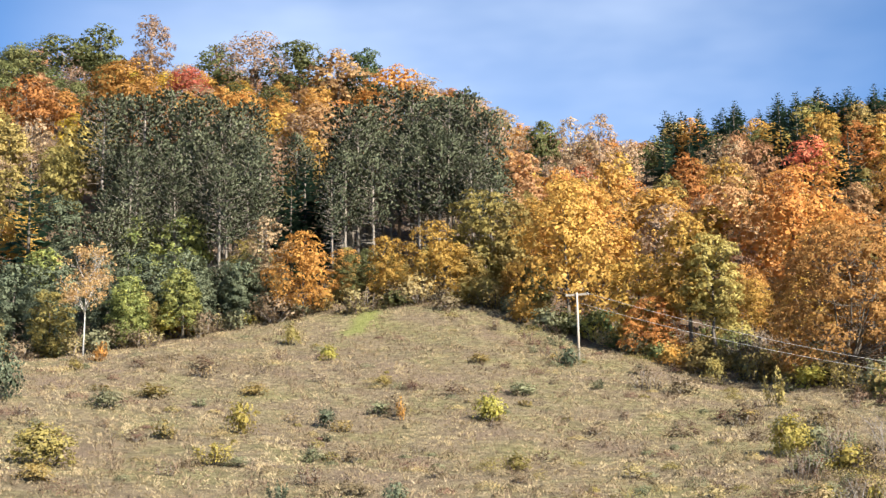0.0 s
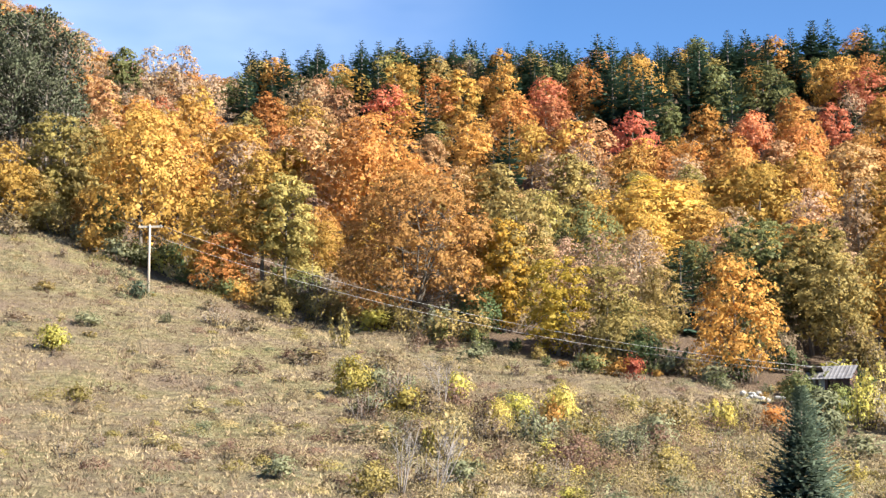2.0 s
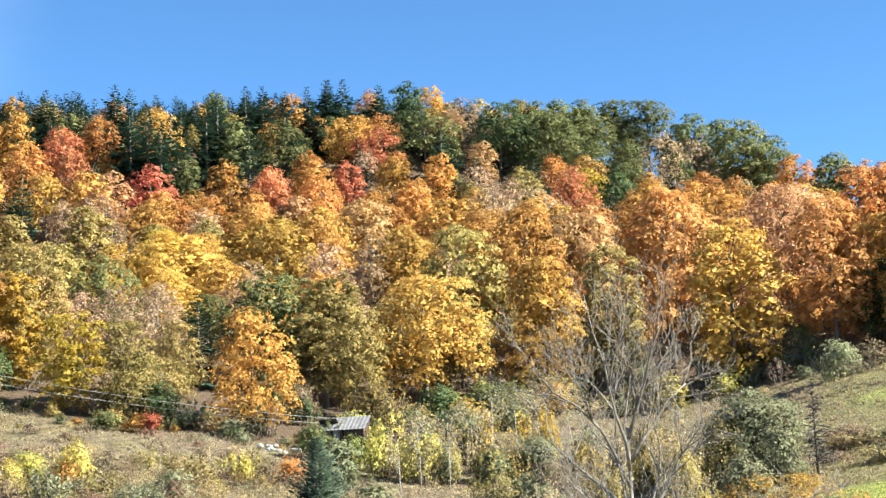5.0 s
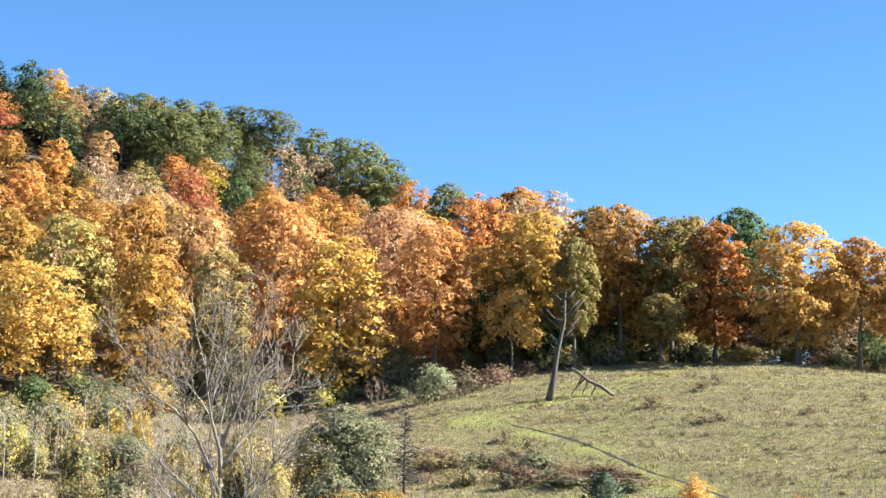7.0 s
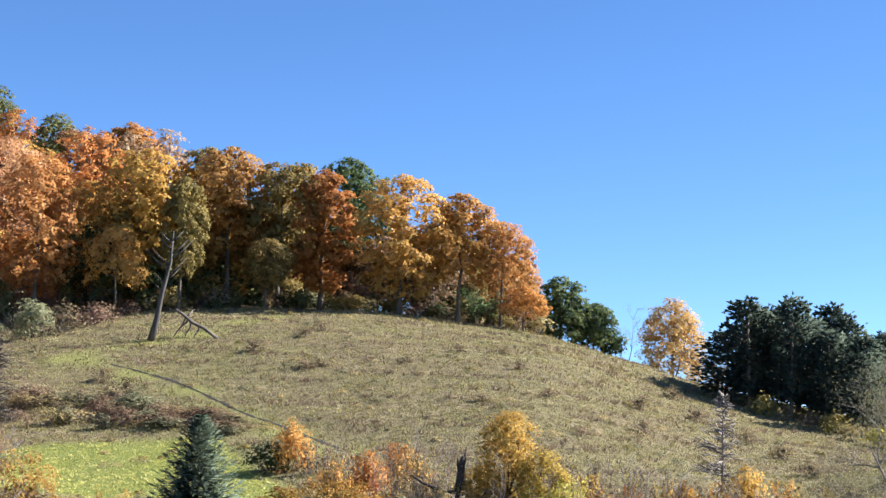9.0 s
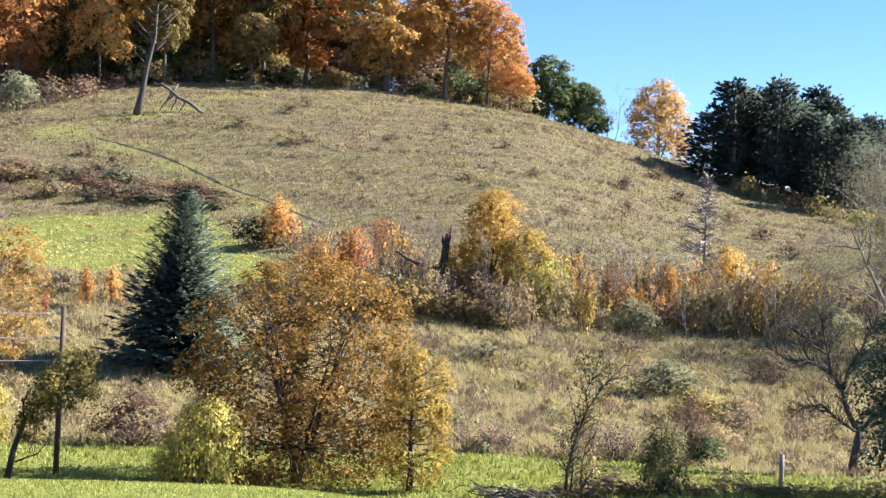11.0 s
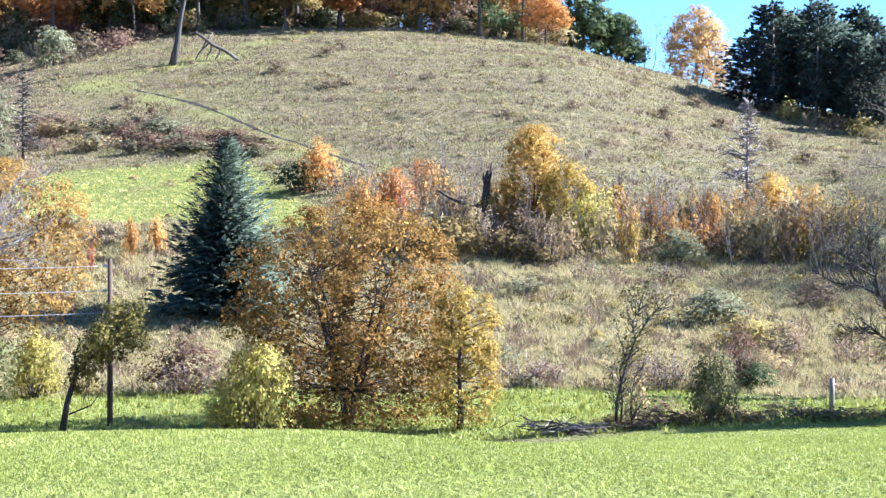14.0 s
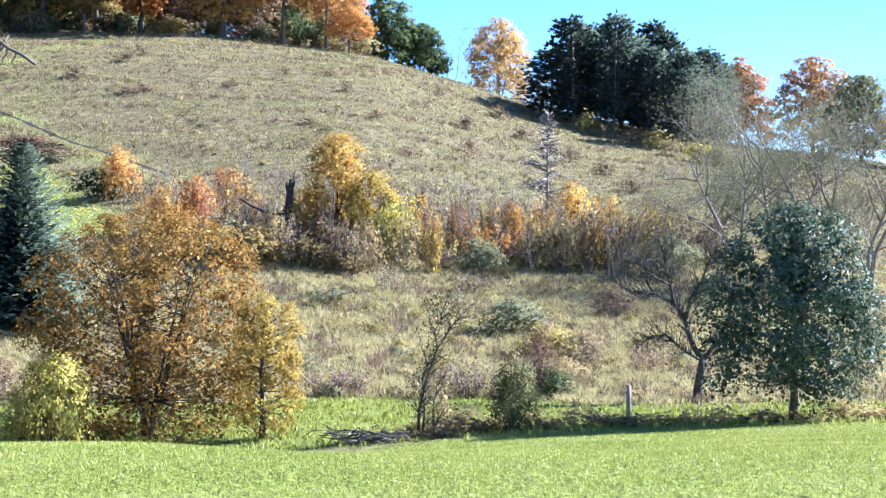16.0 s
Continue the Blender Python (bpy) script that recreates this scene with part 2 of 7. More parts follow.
def hermite(xs, ys, x):
    """Smooth curve through the knots that never overshoots; ys may have several columns."""
    xs, ys = np.asarray(xs, float), np.asarray(ys, float)
    h, d = np.diff(xs), np.diff(ys, axis=0)
    s = d / h.reshape(-1, *[1] * (ys.ndim - 1))
    m = np.zeros_like(ys)
    a, b = s[:-1], s[1:]
    m[1:-1] = np.where(a * b > 0, 2 * a * b / np.where(a * b > 0, a + b, 1), 0)
    m[0], m[-1] = s[0], s[-1]
    k = np.clip(np.searchsorted(xs, x) - 1, 0, len(xs) - 2)
    t = np.clip((x - xs[k]) / h[k], 0, 1)
    t = t.reshape(t.shape + (1,) * (ys.ndim - 1))
    hk = h[k].reshape(t.shape)
    return ((1 + 2 * t) * (1 - t) ** 2 * ys[k] + t * (1 - t) ** 2 * hk * m[k]
            + t * t * (3 - 2 * t) * ys[k + 1] + t * t * (t - 1) * hk * m[k + 1])


AZ_ROWS = sorted(HILL)
NEAR_ROWS = sorted(NEAR)
_fine = np.linspace(-16, 82, 393)
_tab = np.concatenate([np.zeros((len(_fine), 1)), hermite(NEAR_ROWS, [NEAR[a] for a in NEAR_ROWS], _fine),
                       hermite(AZ_ROWS, [HILL[a] for a in AZ_ROWS], _fine)], axis=1)
_tab = np.concatenate([_tab, _tab[:, -1:] * 0.75, np.full((len(_fine), 1), -20.0)], axis=1)


def height(az, d):
    """Ground height at the bearing az (degrees, clockwise from +y) and the distance d."""
    az, d = np.broadcast_arrays(np.asarray(az, float), np.asarray(d, float))
    q = (az + 180 - 33) % 360 - 180 + 33
    over = np.maximum(np.maximum(-16 - q, q - 82), 0)
    k = np.clip(np.searchsorted(COLS, d, side="right") - 1, 0, len(COLS) - 2)
    rows = np.clip((np.clip(q, -16, 82) + 16) * 4, 0, 391.999)
    r0 = rows.astype(int)
    fr = rows - r0

    def curve(r):
        ys = _tab[r]
        xs = np.array(COLS, float)
        s = np.diff(ys, axis=-1) / np.diff(xs)
        m = np.zeros_like(ys)
        a, b = s[..., :-1], s[..., 1:]
        m[..., 1:-1] = np.where(a * b > 0, 2 * a * b / np.where(a * b > 0, a + b, 1), 0)
        m[..., 0] = s[..., 0]
        pick = lambda v, i: np.take_along_axis(v, i[..., None], -1)[..., 0]
        h = np.diff(xs)[k]
        t = np.clip((d - xs[k]) / h, 0, 1)
        return ((1 + 2 * t) * (1 - t) ** 2 * pick(ys, k) + t * (1 - t) ** 2 * h * pick(m, k)
                + t * t * (3 - 2 * t) * pick(ys, k + 1) + t * t * (t - 1) * h * pick(m, k + 1))

    z = curve(r0) * (1 - fr) + curve(r0 + 1) * fr
    w = np.clip(over / 60, 0, 1)
    w = w * w * (3 - 2 * w)
    z = z * (1 - w) + w * (4 * (1 - np.exp(-d / 120)))
    x, y = d * np.sin(np.radians(az)), d * np.cos(np.radians(az))
    bump = 0.5 * np.sin(x / 9.1 + 1.3 * np.sin(y / 13)) * np.sin(y / 7.7 + x / 31) + 0.22 * np.sin(x / 3.3 + y / 5.1) * np.sin(y / 2.9 - x / 4.7)
    return z + bump * np.clip((d - 58) / 60, 0, 1) * np.clip((900 - d) / 300, 0, 1) * 0.8


def to_xy(az, d):
    return d * math.sin(radians(az)), d * math.cos(radians(az))


def ground_at(az, d):
    x, y = to_xy(az, d)
    return Vector((x, y, float(height(az, d))))


# ---- ground ----
def forest_edge(az):
    return np.interp(az, [-24, -16, -7, 2, 7, 14, 20, 28, 32, 36, 42, 46, 50, 56, 63, 64, 90],
                     [214, 217, 239, 235, 213, 195, 176, 172, 183, 208, 210, 201, 212, 220, 224, 600, 600])


def lawn_edge(az):
    return np.interp(az, [-180, 38, 46, 54, 58, 61, 66, 82, 180], [30, 30, 31, 33, 40, 48, 51, 53, 53])


PATH = [(54.8, 212), (53.6, 205), (52.4, 197), (50.9, 191), (49.5, 187.5), (47.9, 185), (46.8, 181.5), (48.3, 176), (50.4, 167), (51.4, 161), (53.1, 149), (55.0, 140), (56.3, 135.5)]
LINE = [(48.3, 175.5), (49.3, 171), (50.4, 167), (51.4, 161), (52.3, 156), (53.1, 149), (54.1, 144.5), (55.0, 140), (56.3, 135.5)]


def path_depth(az):
    return hermite([a for a, _ in LINE], [b for _, b in LINE], np.clip(az, LINE[0][0], LINE[-1][0]))


def zone_colours(az, d):
    """Red: mown green; green: leaf litter under the woods; blue: green among dry grass; alpha: fresh green verge."""
    x, y = d * np.sin(np.radians(az)), d * np.cos(np.radians(az))
    wob = np.sin(x / 2.3 + 2 * np.sin(y / 3.7)) * 0.6 + np.sin(y / 1.7 + x / 5.3) * 0.5
    soft = lambda v, w: np.clip(0.5 + v / w, 0, 1)
    lawn = soft(lawn_edge(az) - d + 0.4 * wob, 1.5)
    strip = soft(65.5 - 0.05 * (az - 60) - d + wob, 2.0) * soft(d - 51, 3) * soft(az - 36 + 0.3 * wob, 1.5)
    strip = strip * np.clip(1 - 0.4 * soft(d - 62 + wob, 5) * soft(az - 72, 4), 0, 1)
    meadow = soft(134 + 6 * np.sin(np.radians(az * 9)) - d + wob, 3) * soft(d - 116 + 0.5 * (az - 48) + wob, 3) * soft(az - 43.6 + 0.1 * wob, 0.7) * soft(54.5 - 0.12 * (d - 120) - az + 0.1 * wob, 1.0)
    patch = soft(2.4 - np.hypot((az + 2.9) * 5 - (d - 228) * 0.25, (d - 228) * 0.22) + 0.5 * wob, 2.5)
    mown = np.maximum.reduce([lawn, strip, 0.8 * meadow, 0.6 * patch])
    woods = soft(d - forest_edge(az) - 1.5 + wob, 5)
    fresh = np.zeros_like(d)
    for (a0, d0), (a1, d1) in zip(PATH[:-1], PATH[1:]):
        p, q = np.array(to_xy(a0, d0 - 2.2)), np.array(to_xy(a1, d1 - 2.2))
        s = np.clip(((x - p[0]) * (q - p)[0] + (y - p[1]) * (q - p)[1]) / ((q - p) ** 2).sum(), 0, 1)
        off = np.hypot(x - p[0] - s * (q - p)[0], y - p[1] - s * (q - p)[1])
        fresh = np.maximum(fresh, soft(1.7 + 0.9 * wob - off, 2.2) * (0.75 + 0.25 * np.sin(x / 1.3 + y / 2.1)))
    hill = 0.42 * soft(az - 45, 4) * soft(d - 112, 8)
    wet = soft(d - 66, 4) * soft(112 - d, 10) * soft(az - 44, 3) * 0.7
    return np.stack([mown, woods, np.clip(wet + hill, 0, 1), np.clip(fresh, 0, 1)], -1)


def ground_mat():
    m, n, l = node_mat("meadow_ground")
    zone, tc = n.new("ShaderNodeVertexColor"), n.new("ShaderNodeTexCoord")
    zone.layer_name = "zone"
    sep = n.new("ShaderNodeSeparateColor")
    l.new(zone.outputs["Color"], sep.inputs["Color"])

    def noise_tex(scale, detail=5, squash=1.0):
        mp, t = n.new("ShaderNodeMapping"), n.new("ShaderNodeTexNoise")
        mp.inputs["Scale"].default_value = (1, 1, squash)
        t.inputs["Scale"].default_value, t.inputs["Detail"].default_value, t.inputs["Roughness"].default_value = scale, detail, 0.6
        l.new(tc.outputs["Object"], mp.inputs["Vector"])
        l.new(mp.outputs["Vector"], t.inputs["Vector"])
        r = n.new("ShaderNodeMapRange")
        r.inputs["From Min"].default_value, r.inputs["From Max"].default_value = 0.28, 0.72
        l.new(t.outputs["Fac"], r.inputs["Value"])
        return r.outputs["Result"]

    def blend(f, a, b):
        x = n.new("ShaderNodeMix")
        x.data_type = "RGBA"
        l.new(f, x.inputs["Factor"])
        l.new(a, x.inputs["A"])
        l.new(b, x.inputs["B"])
        return x.outputs["Result"]

    def shades(f, cols):
        r = ramp(n, cols)
        l.new(f, r.inputs["Fac"])
        return r.outputs["Color"]

    mid, small, wide = noise_tex(0.9), noise_tex(4.5), noise_tex(0.11, 4)
    dry = blend(small, shades(mid, [(0.13, 0.095, 0.06), (0.27, 0.205, 0.125), (0.46, 0.37, 0.23)]), shades(mid, [(0.14, 0.11, 0.068), (0.25, 0.205, 0.12), (0.36, 0.30, 0.18)]))
    brownish = shades(small, [(0.14, 0.095, 0.075), (0.25, 0.175, 0.13), (0.34, 0.25, 0.18)])
    green_dry = shades(mid, [(0.13, 0.12, 0.05), (0.25, 0.23, 0.095), (0.38, 0.34, 0.16)])
    patchy = n.new("ShaderNodeMapRange")
    patchy.inputs["From Min"].default_value, patchy.inputs["From Max"].default_value, patchy.inputs["To Max"].default_value = 0.48, 0.82, 0.75
    l.new(wide, patchy.inputs["Value"])
    dry = blend(patchy.outputs["Result"], dry, green_dry)
    lowp = n.new("ShaderNodeMapRange")
    lowp.inputs["From Min"].default_value, lowp.inputs["From Max"].default_value, lowp.inputs["To Min"].default_value, lowp.inputs["To Max"].default_value = 0.1, 0.52, 0.9, 0.0
    l.new(wide, lowp.inputs["Value"])
    dry = blend(lowp.outputs["Result"], dry, brownish)
    bands, drifts = noise_tex(0.2, 6, 7.0), noise_tex(0.05, 5, 3.0)
    streak = n.new("ShaderNodeMath")
    streak.operation = "MULTIPLY"
    l.new(bands, streak.inputs[0])
    l.new(drifts, streak.inputs[1])
    dry = blend(streak.outputs["Value"], dry, shades(mid, [(0.12, 0.10, 0.06), (0.20, 0.165, 0.097), (0.30, 0.245, 0.145)]))
    dry = blend(sep.outputs["Blue"], dry, green_dry)
    dry = blend(zone.outputs["Alpha"], dry, shades(small, [(0.22, 0.23, 0.07), (0.34, 0.345, 0.11), (0.45, 0.43, 0.17)]))
    lawn = blend(small, shades(mid, [(0.215, 0.26, 0.042), (0.28, 0.325, 0.057), (0.335, 0.37, 0.07)]), shades(noise_tex(22), [(0.15, 0.195, 0.037), (0.27, 0.33, 0.063), (0.41, 0.46, 0.11)]))
    worn = n.new("ShaderNodeMapRange")
    worn.inputs["From Min"].default_value, worn.inputs["From Max"].default_value, worn.inputs["To Max"].default_value = 0.35, 0.85, 0.35
    l.new(noise_tex(0.35, 6), worn.inputs["Value"])
    lawn = blend(worn.outputs["Result"], lawn, shades(small, [(0.27, 0.30, 0.09), (0.36, 0.38, 0.13), (0.44, 0.45, 0.19)]))
    litter = shades(small, [(0.09, 0.065, 0.05), (0.17, 0.12, 0.085), (0.28, 0.19, 0.11)])
    c = blend(sep.outputs["Red"], dry, lawn)
    c = blend(sep.outputs["Green"], c, litter)
    p, bp, out = n.new("ShaderNodeBsdfPrincipled"), n.new("ShaderNodeBump"), n.new("ShaderNodeOutputMaterial")
    p.inputs["Roughness"].default_value = 0.95
    p.inputs["Specular IOR Level"].default_value = 0.15
    bp.inputs["Strength"].default_value, bp.inputs["Distance"].default_value = 1.0, 0.4
    l.new(small, bp.inputs["Height"])
    l.new(bp.outputs["Normal"], p.inputs["Normal"])
    l.new(c, p.inputs["Base Color"])
    l.new(p.outputs["BSDF"], out.inputs["Surface"])
    return m


GRID = []  # bearings, distances and heights of the ground's corners


def build_ground():
    azs = np.concatenate([np.arange(-26, 93, 0.45), np.arange(93, 334, 4.0)])
    ds = [0.6]
    while ds[-1] < 3500:
        ds.append(ds[-1] + (0.6 if ds[-1] < 60 else 1.2 if ds[-1] < 235 else ds[-1] * 0.012 if ds[-1] < 480 else ds[-1] * 0.08))
    ds = np.array(ds)
    A, D = np.meshgrid(azs, ds, indexing="ij")
    Z = height(A, D)
    GRID.extend([azs, ds, Z])
    V = np.stack([D * np.sin(np.radians(A)), D * np.cos(np.radians(A)), Z], -1)
    na, nd = A.shape
    i, j = np.meshgrid(np.arange(na), np.arange(nd - 1), indexing="ij")
    k = (i + 1) % na
    F = np.stack([i * nd + j, i * nd + j + 1, k * nd + j + 1, k * nd + j], -1).reshape(-1, 4)
    V = np.concatenate([V.reshape(-1, 3), [[0, 0, 0]]])
    me = bpy.data.meshes.new("ground")
    caps = [(a * nd, ((a + 1) % na) * nd, na * nd) for a in range(na)]
    nf = len(F) * 4
    me.vertices.add(len(V))
    me.vertices.foreach_set("co", V.ravel())
    me.loops.add(nf + 3 * len(caps))
    me.loops.foreach_set("vertex_index", np.concatenate([F.ravel(), np.array(caps)[:, ::-1].ravel()]).astype(np.int32))
    me.polygons.add(len(F) + len(caps))
    me.polygons.foreach_set("loop_start", np.concatenate([np.arange(0, nf, 4), nf + 3 * np.arange(len(caps))]).astype(np.int32))
    me.update(calc_edges=True)
    me.polygons.foreach_set("use_smooth", np.ones(len(F) + len(caps), bool))
    z = np.concatenate([zone_colours(A, D).reshape(-1, 4), [[1, 0, 0, 0]]])
    att = me.attributes.new("zone", "FLOAT_COLOR", "POINT")
    att.data.foreach_set("color", z.astype(np.float32).ravel())
    me.materials.append(ground_mat())
    return tagged(new("ground", me), "rolling ground of mown lawn, dry hillside meadow and woodland floor", "ground", kind="structure")


build_ground()


def surface_at(az, d):
    """A spot on the ground's own faces."""
    azs, ds, Z = GRID
    i, j = int(np.searchsorted(azs, az)) - 1, int(np.searchsorted(ds, d)) - 1
    u, v = (az - azs[i]) / (azs[i + 1] - azs[i]), (d - ds[j]) / (ds[j + 1] - ds[j])
    z = (Z[i, j] * (1 - u) + Z[i + 1, j] * u) * (1 - v) + (Z[i, j + 1] * (1 - u) + Z[i + 1, j + 1] * u) * v
    return Vector((*to_xy(az, d), float(z)))


# ---- building blocks ----
def quad_mesh(name, Q, mat):
    """A mesh of loose pieces. Q: corners (n, 4, 3); or a pair of that and the way each piece faces."""
    Q, N = Q if isinstance(Q, tuple) else (Q, None)
    n = len(Q)
    me = bpy.data.meshes.new(name)
    me.vertices.add(n * 4)
    me.vertices.foreach_set("co", Q.astype(np.float32).ravel())
    me.loops.add(n * 4)
    me.loops.foreach_set("vertex_index", np.arange(n * 4, dtype=np.int32))
    me.polygons.add(n)
    me.polygons.foreach_set("loop_start", np.arange(0, n * 4, 4, dtype=np.int32))
    me.update(calc_edges=True)
    if N is not None:
        A = np.repeat(N, 4, axis=0)
        A = A / (np.linalg.norm(A, axis=1, keepdims=True) + 1e-9)
        me.polygons.foreach_set("use_smooth", np.ones(n, bool))
        me.normals_split_custom_set_from_vertices(A.tolist())
    me.materials.append(mat)
    return me


class Tubes:
    """Tapered round limbs gathered into one mesh."""

    def __init__(self):
        self.v, self.f = [], []

    def add(self, pts, radii, sides=6):
        pts = [Vector(p) for p in pts]
        start = len(self.v)
        for i, (p, r) in enumerate(zip(pts, radii)):
            t = (pts[min(i + 1, len(pts) - 1)] - pts[max(i - 1, 0)]).normalized()
            u = t.orthogonal().normalized() if i == 0 else (u - t * u.dot(t)).normalized()
            w = t.cross(u)
            for s in range(sides):
                a = 2 * math.pi * s / sides
                self.v.append(p + (u * math.cos(a) + w * math.sin(a)) * r)
        for i in range(len(pts) - 1):
            for s in range(sides):
                a, b = start + i * sides + s, start + i * sides + (s + 1) % sides
                self.f.append((a, b, b + sides, a + sides))
        self.f.append(tuple(range(start + len(pts) * sides - sides, start + len(pts) * sides)))
        self.f.append(tuple(reversed(range(start, start + sides))))

    def mesh(self, name, mat):
        me = bpy.data.meshes.new(name)
        me.from_pydata(self.v, [], self.f)
        me.polygons.foreach_set("use_smooth", np.ones(len(self.f), bool))
        me.materials.append(mat)
        return me


def part(name, data, parent, label=""):
    """One mesh as a part of a thing, or of a part; data: a mesh, a bmesh and its material, or a shared mesh and this part's own material."""
    mat = None
    if isinstance(data, tuple) and isinstance(data[0], bpy.types.Mesh):
        data, mat = data
    elif isinstance(data, tuple):
        bm, own = data
        me = bpy.data.meshes.new(name)
        bm.to_mesh(me)
        bm.free()
        me.materials.append(own)
        data = me
    ob = new(name, data)
    ob.parent = parent
    if mat:
        ob.material_slots[0].link = "OBJECT"
        ob.material_slots[0].material = mat
    return tagged(ob, label)


def leaf_quads(rng, P, N, size, slim=0.6):
    """Small kite-shaped leaf clumps at P, facing N."""
    n = len(P)
    N = N / (np.linalg.norm(N, axis=1, keepdims=True) + 1e-9)
    r = rng.normal(size=(n, 3))
    U = np.cross(N, r)
    U /= np.linalg.norm(U, axis=1, keepdims=True) + 1e-9
    W = np.cross(N, U)
    s = (size * rng.uniform(0.6, 1.2, n))[:, None]
    k = slim * rng.uniform(0.7, 1.3, n)[:, None]
    j = lambda lo, hi: rng.uniform(lo, hi, n)[:, None]
    bend = N * s * j(-0.3, 0.3)
    return np.stack([P - U * s * j(0.3, 0.6) - W * s * k * j(0.1, 0.55), P + U * s * j(0.25, 0.55) - W * s * k * j(0.3, 0.6) + bend,
                     P + U * s * j(0.3, 0.6) + W * s * k * j(0.1, 0.55), P - U * s * j(0.25, 0.55) + W * s * k * j(0.3, 0.6) + bend], 1)


def lobes_of(rng, count, H, W, base, dome=False):
    """Centres and radii of the leafy lobes that close a crown from base * H up to H; a dome is widest low down."""
    out, inner = [], count // 8
    a0, a1, skew = rng.uniform(0, 6.28), rng.uniform(0, 6.28), rng.uniform(0.05, 0.2)
    for i in range(count):
        rad = W * rng.uniform(0.72, 1.3) / math.sqrt(count)
        a = i * 2.39996 + rng.normal() * 0.3
        if i < inner:
            t, q = rng.uniform(0.2, 0.75), rng.uniform(0.0, 0.35)
        else:
            t = (i - inner + 0.5) / (count - inner)
            t = t ** 0.9 if dome else t
            full = (1 - t ** 3.4) ** 0.45 * (0.86 + 0.14 * min(1, t * 5)) if dome else (1 - abs(2 * t ** 0.95 - 1) ** 3.4) ** 0.42
            q = full * (1 + skew * math.cos(a - a0) + 0.09 * math.cos(2 * a - a1)) * rng.uniform(0.8, 1.04)
        r = max(0, q * W / 2 - 0.7 * rad)
        z = base * H + 0.6 * rad + t * (H * (1 - base) - 1.35 * rad) + rng.normal() * 0.25 * rad
        out.append((np.array([math.cos(a) * r, math.sin(a) * r, z]), rad))
    hi = max(p[2] + 0.85 * r for p, r in out)
    wd = np.percentile([math.hypot(p[0], p[1]) + 0.95 * r for p, r in out], 92)
    return [(np.array([p[0] * W / 2 / wd, p[1] * W / 2 / wd, base * H + (p[2] - base * H) * (1 - base) * H / (hi - base * H)]), r) for p, r in out]


def crown_quads(rng, lobes, count, size, flat=0.85, hollow=0.55, slim=0.85, shell=True, spray=1.0):
    """Leaf clumps of a crown: sprays over the outer and upper face of its lobes, or hanging loosely round them."""
    C, rads = np.array([c for c, _ in lobes]), np.array([r for _, r in lobes])
    heart = C.mean(0)
    half = (C[:, 2].max() - C[:, 2].min()) / 2 + rads.mean()
    wide = np.percentile(np.hypot(C[:, 0], C[:, 1]) + 0.9 * rads, 85)
    unit = lambda u: u / (np.linalg.norm(u, axis=1, keepdims=True) + 1e-9)
    if not shell:
        share = rads ** 2 * rng.uniform(0.6, 1.35, len(lobes))
        pick = rng.choice(len(lobes), count, p=share / share.sum())
        v = unit(rng.normal(size=(count, 3)) + np.array([0, 0, 0.2]))
        r = rads[pick] * rng.uniform(hollow, 1.1, count) ** 0.7
        P = C[pick] + v * r[:, None] * np.array([1, 1, flat])
        out = unit((P - heart) / np.array([wide, wide, half]))
        face = v * 0.7 + out * 0.5 + rng.normal(size=(count, 3)) * 0.14
        return leaf_quads(rng, P, v + rng.normal(size=(count, 3)) * 0.35 + np.array([0, 0, 0.2]), size, slim), face
    out = unit((C - heart) / np.array([wide, wide, half]))
    squash = np.array([1, 1, flat])
    tuft, fill = 6, count // 6
    m = max(1, (count - fill) // tuft)
    share = rads ** 2 / (rads ** 2).sum()

    def sprout(n, low, high):
        pick = rng.choice(len(lobes), n, p=share)
        v = unit(unit(rng.normal(size=(n, 3))) + 0.5 * out[pick] + np.array([0, 0, 0.42]))
        return pick, v, C[pick] + v * squash * (rads[pick] * rng.uniform(low, high, n))[:, None]

    pick, v, O = sprout(int(2.2 * m), 0.84, 1.08)
    near = np.stack([(((O - C[i]) / squash) ** 2).sum(1) / rads[i] ** 2 for i in range(len(C))], 1)
    near[np.arange(len(O)), pick] = 9
    order = np.argsort(near.min(1) < 0.6, kind="stable")[:m]
    pick, v, O = pick[order], v[order], O[order]
    tilt = unit(v * 0.55 + np.array([0, 0, 0.6]) + rng.normal(size=(m, 3)) * 0.2)
    k = np.repeat(np.arange(m), tuft)
    wander = rng.normal(size=(len(k), 3))
    wander -= tilt[k] * (wander * tilt[k]).sum(1)[:, None] * 0.65
    P = O[k] + wander * (size * 0.75 * spray * rng.uniform(0.6, 1.4, m))[k][:, None]
    face = v[k] * 0.75 + out[pick[k]] * 0.35 + tilt[k] * 0.1 + rng.normal(size=(len(k), 3)) * 0.2
    N = tilt[k] + v[k] * 0.5 + rng.normal(size=(len(k), 3)) * 0.45
    outer = leaf_quads(rng, P, N, size, slim)
    pick, v, O = sprout(fill, 0.3, 0.72)
    O = O + (heart - O) * (rng.random(fill) ** 2 * 0.5)[:, None]
    within = leaf_quads(rng, O, v + rng.normal(size=(fill, 3)) * 0.5, size * 2.0, slim)
    return np.concatenate([outer, within]), np.concatenate([face, v + 0.2 * out[pick]])


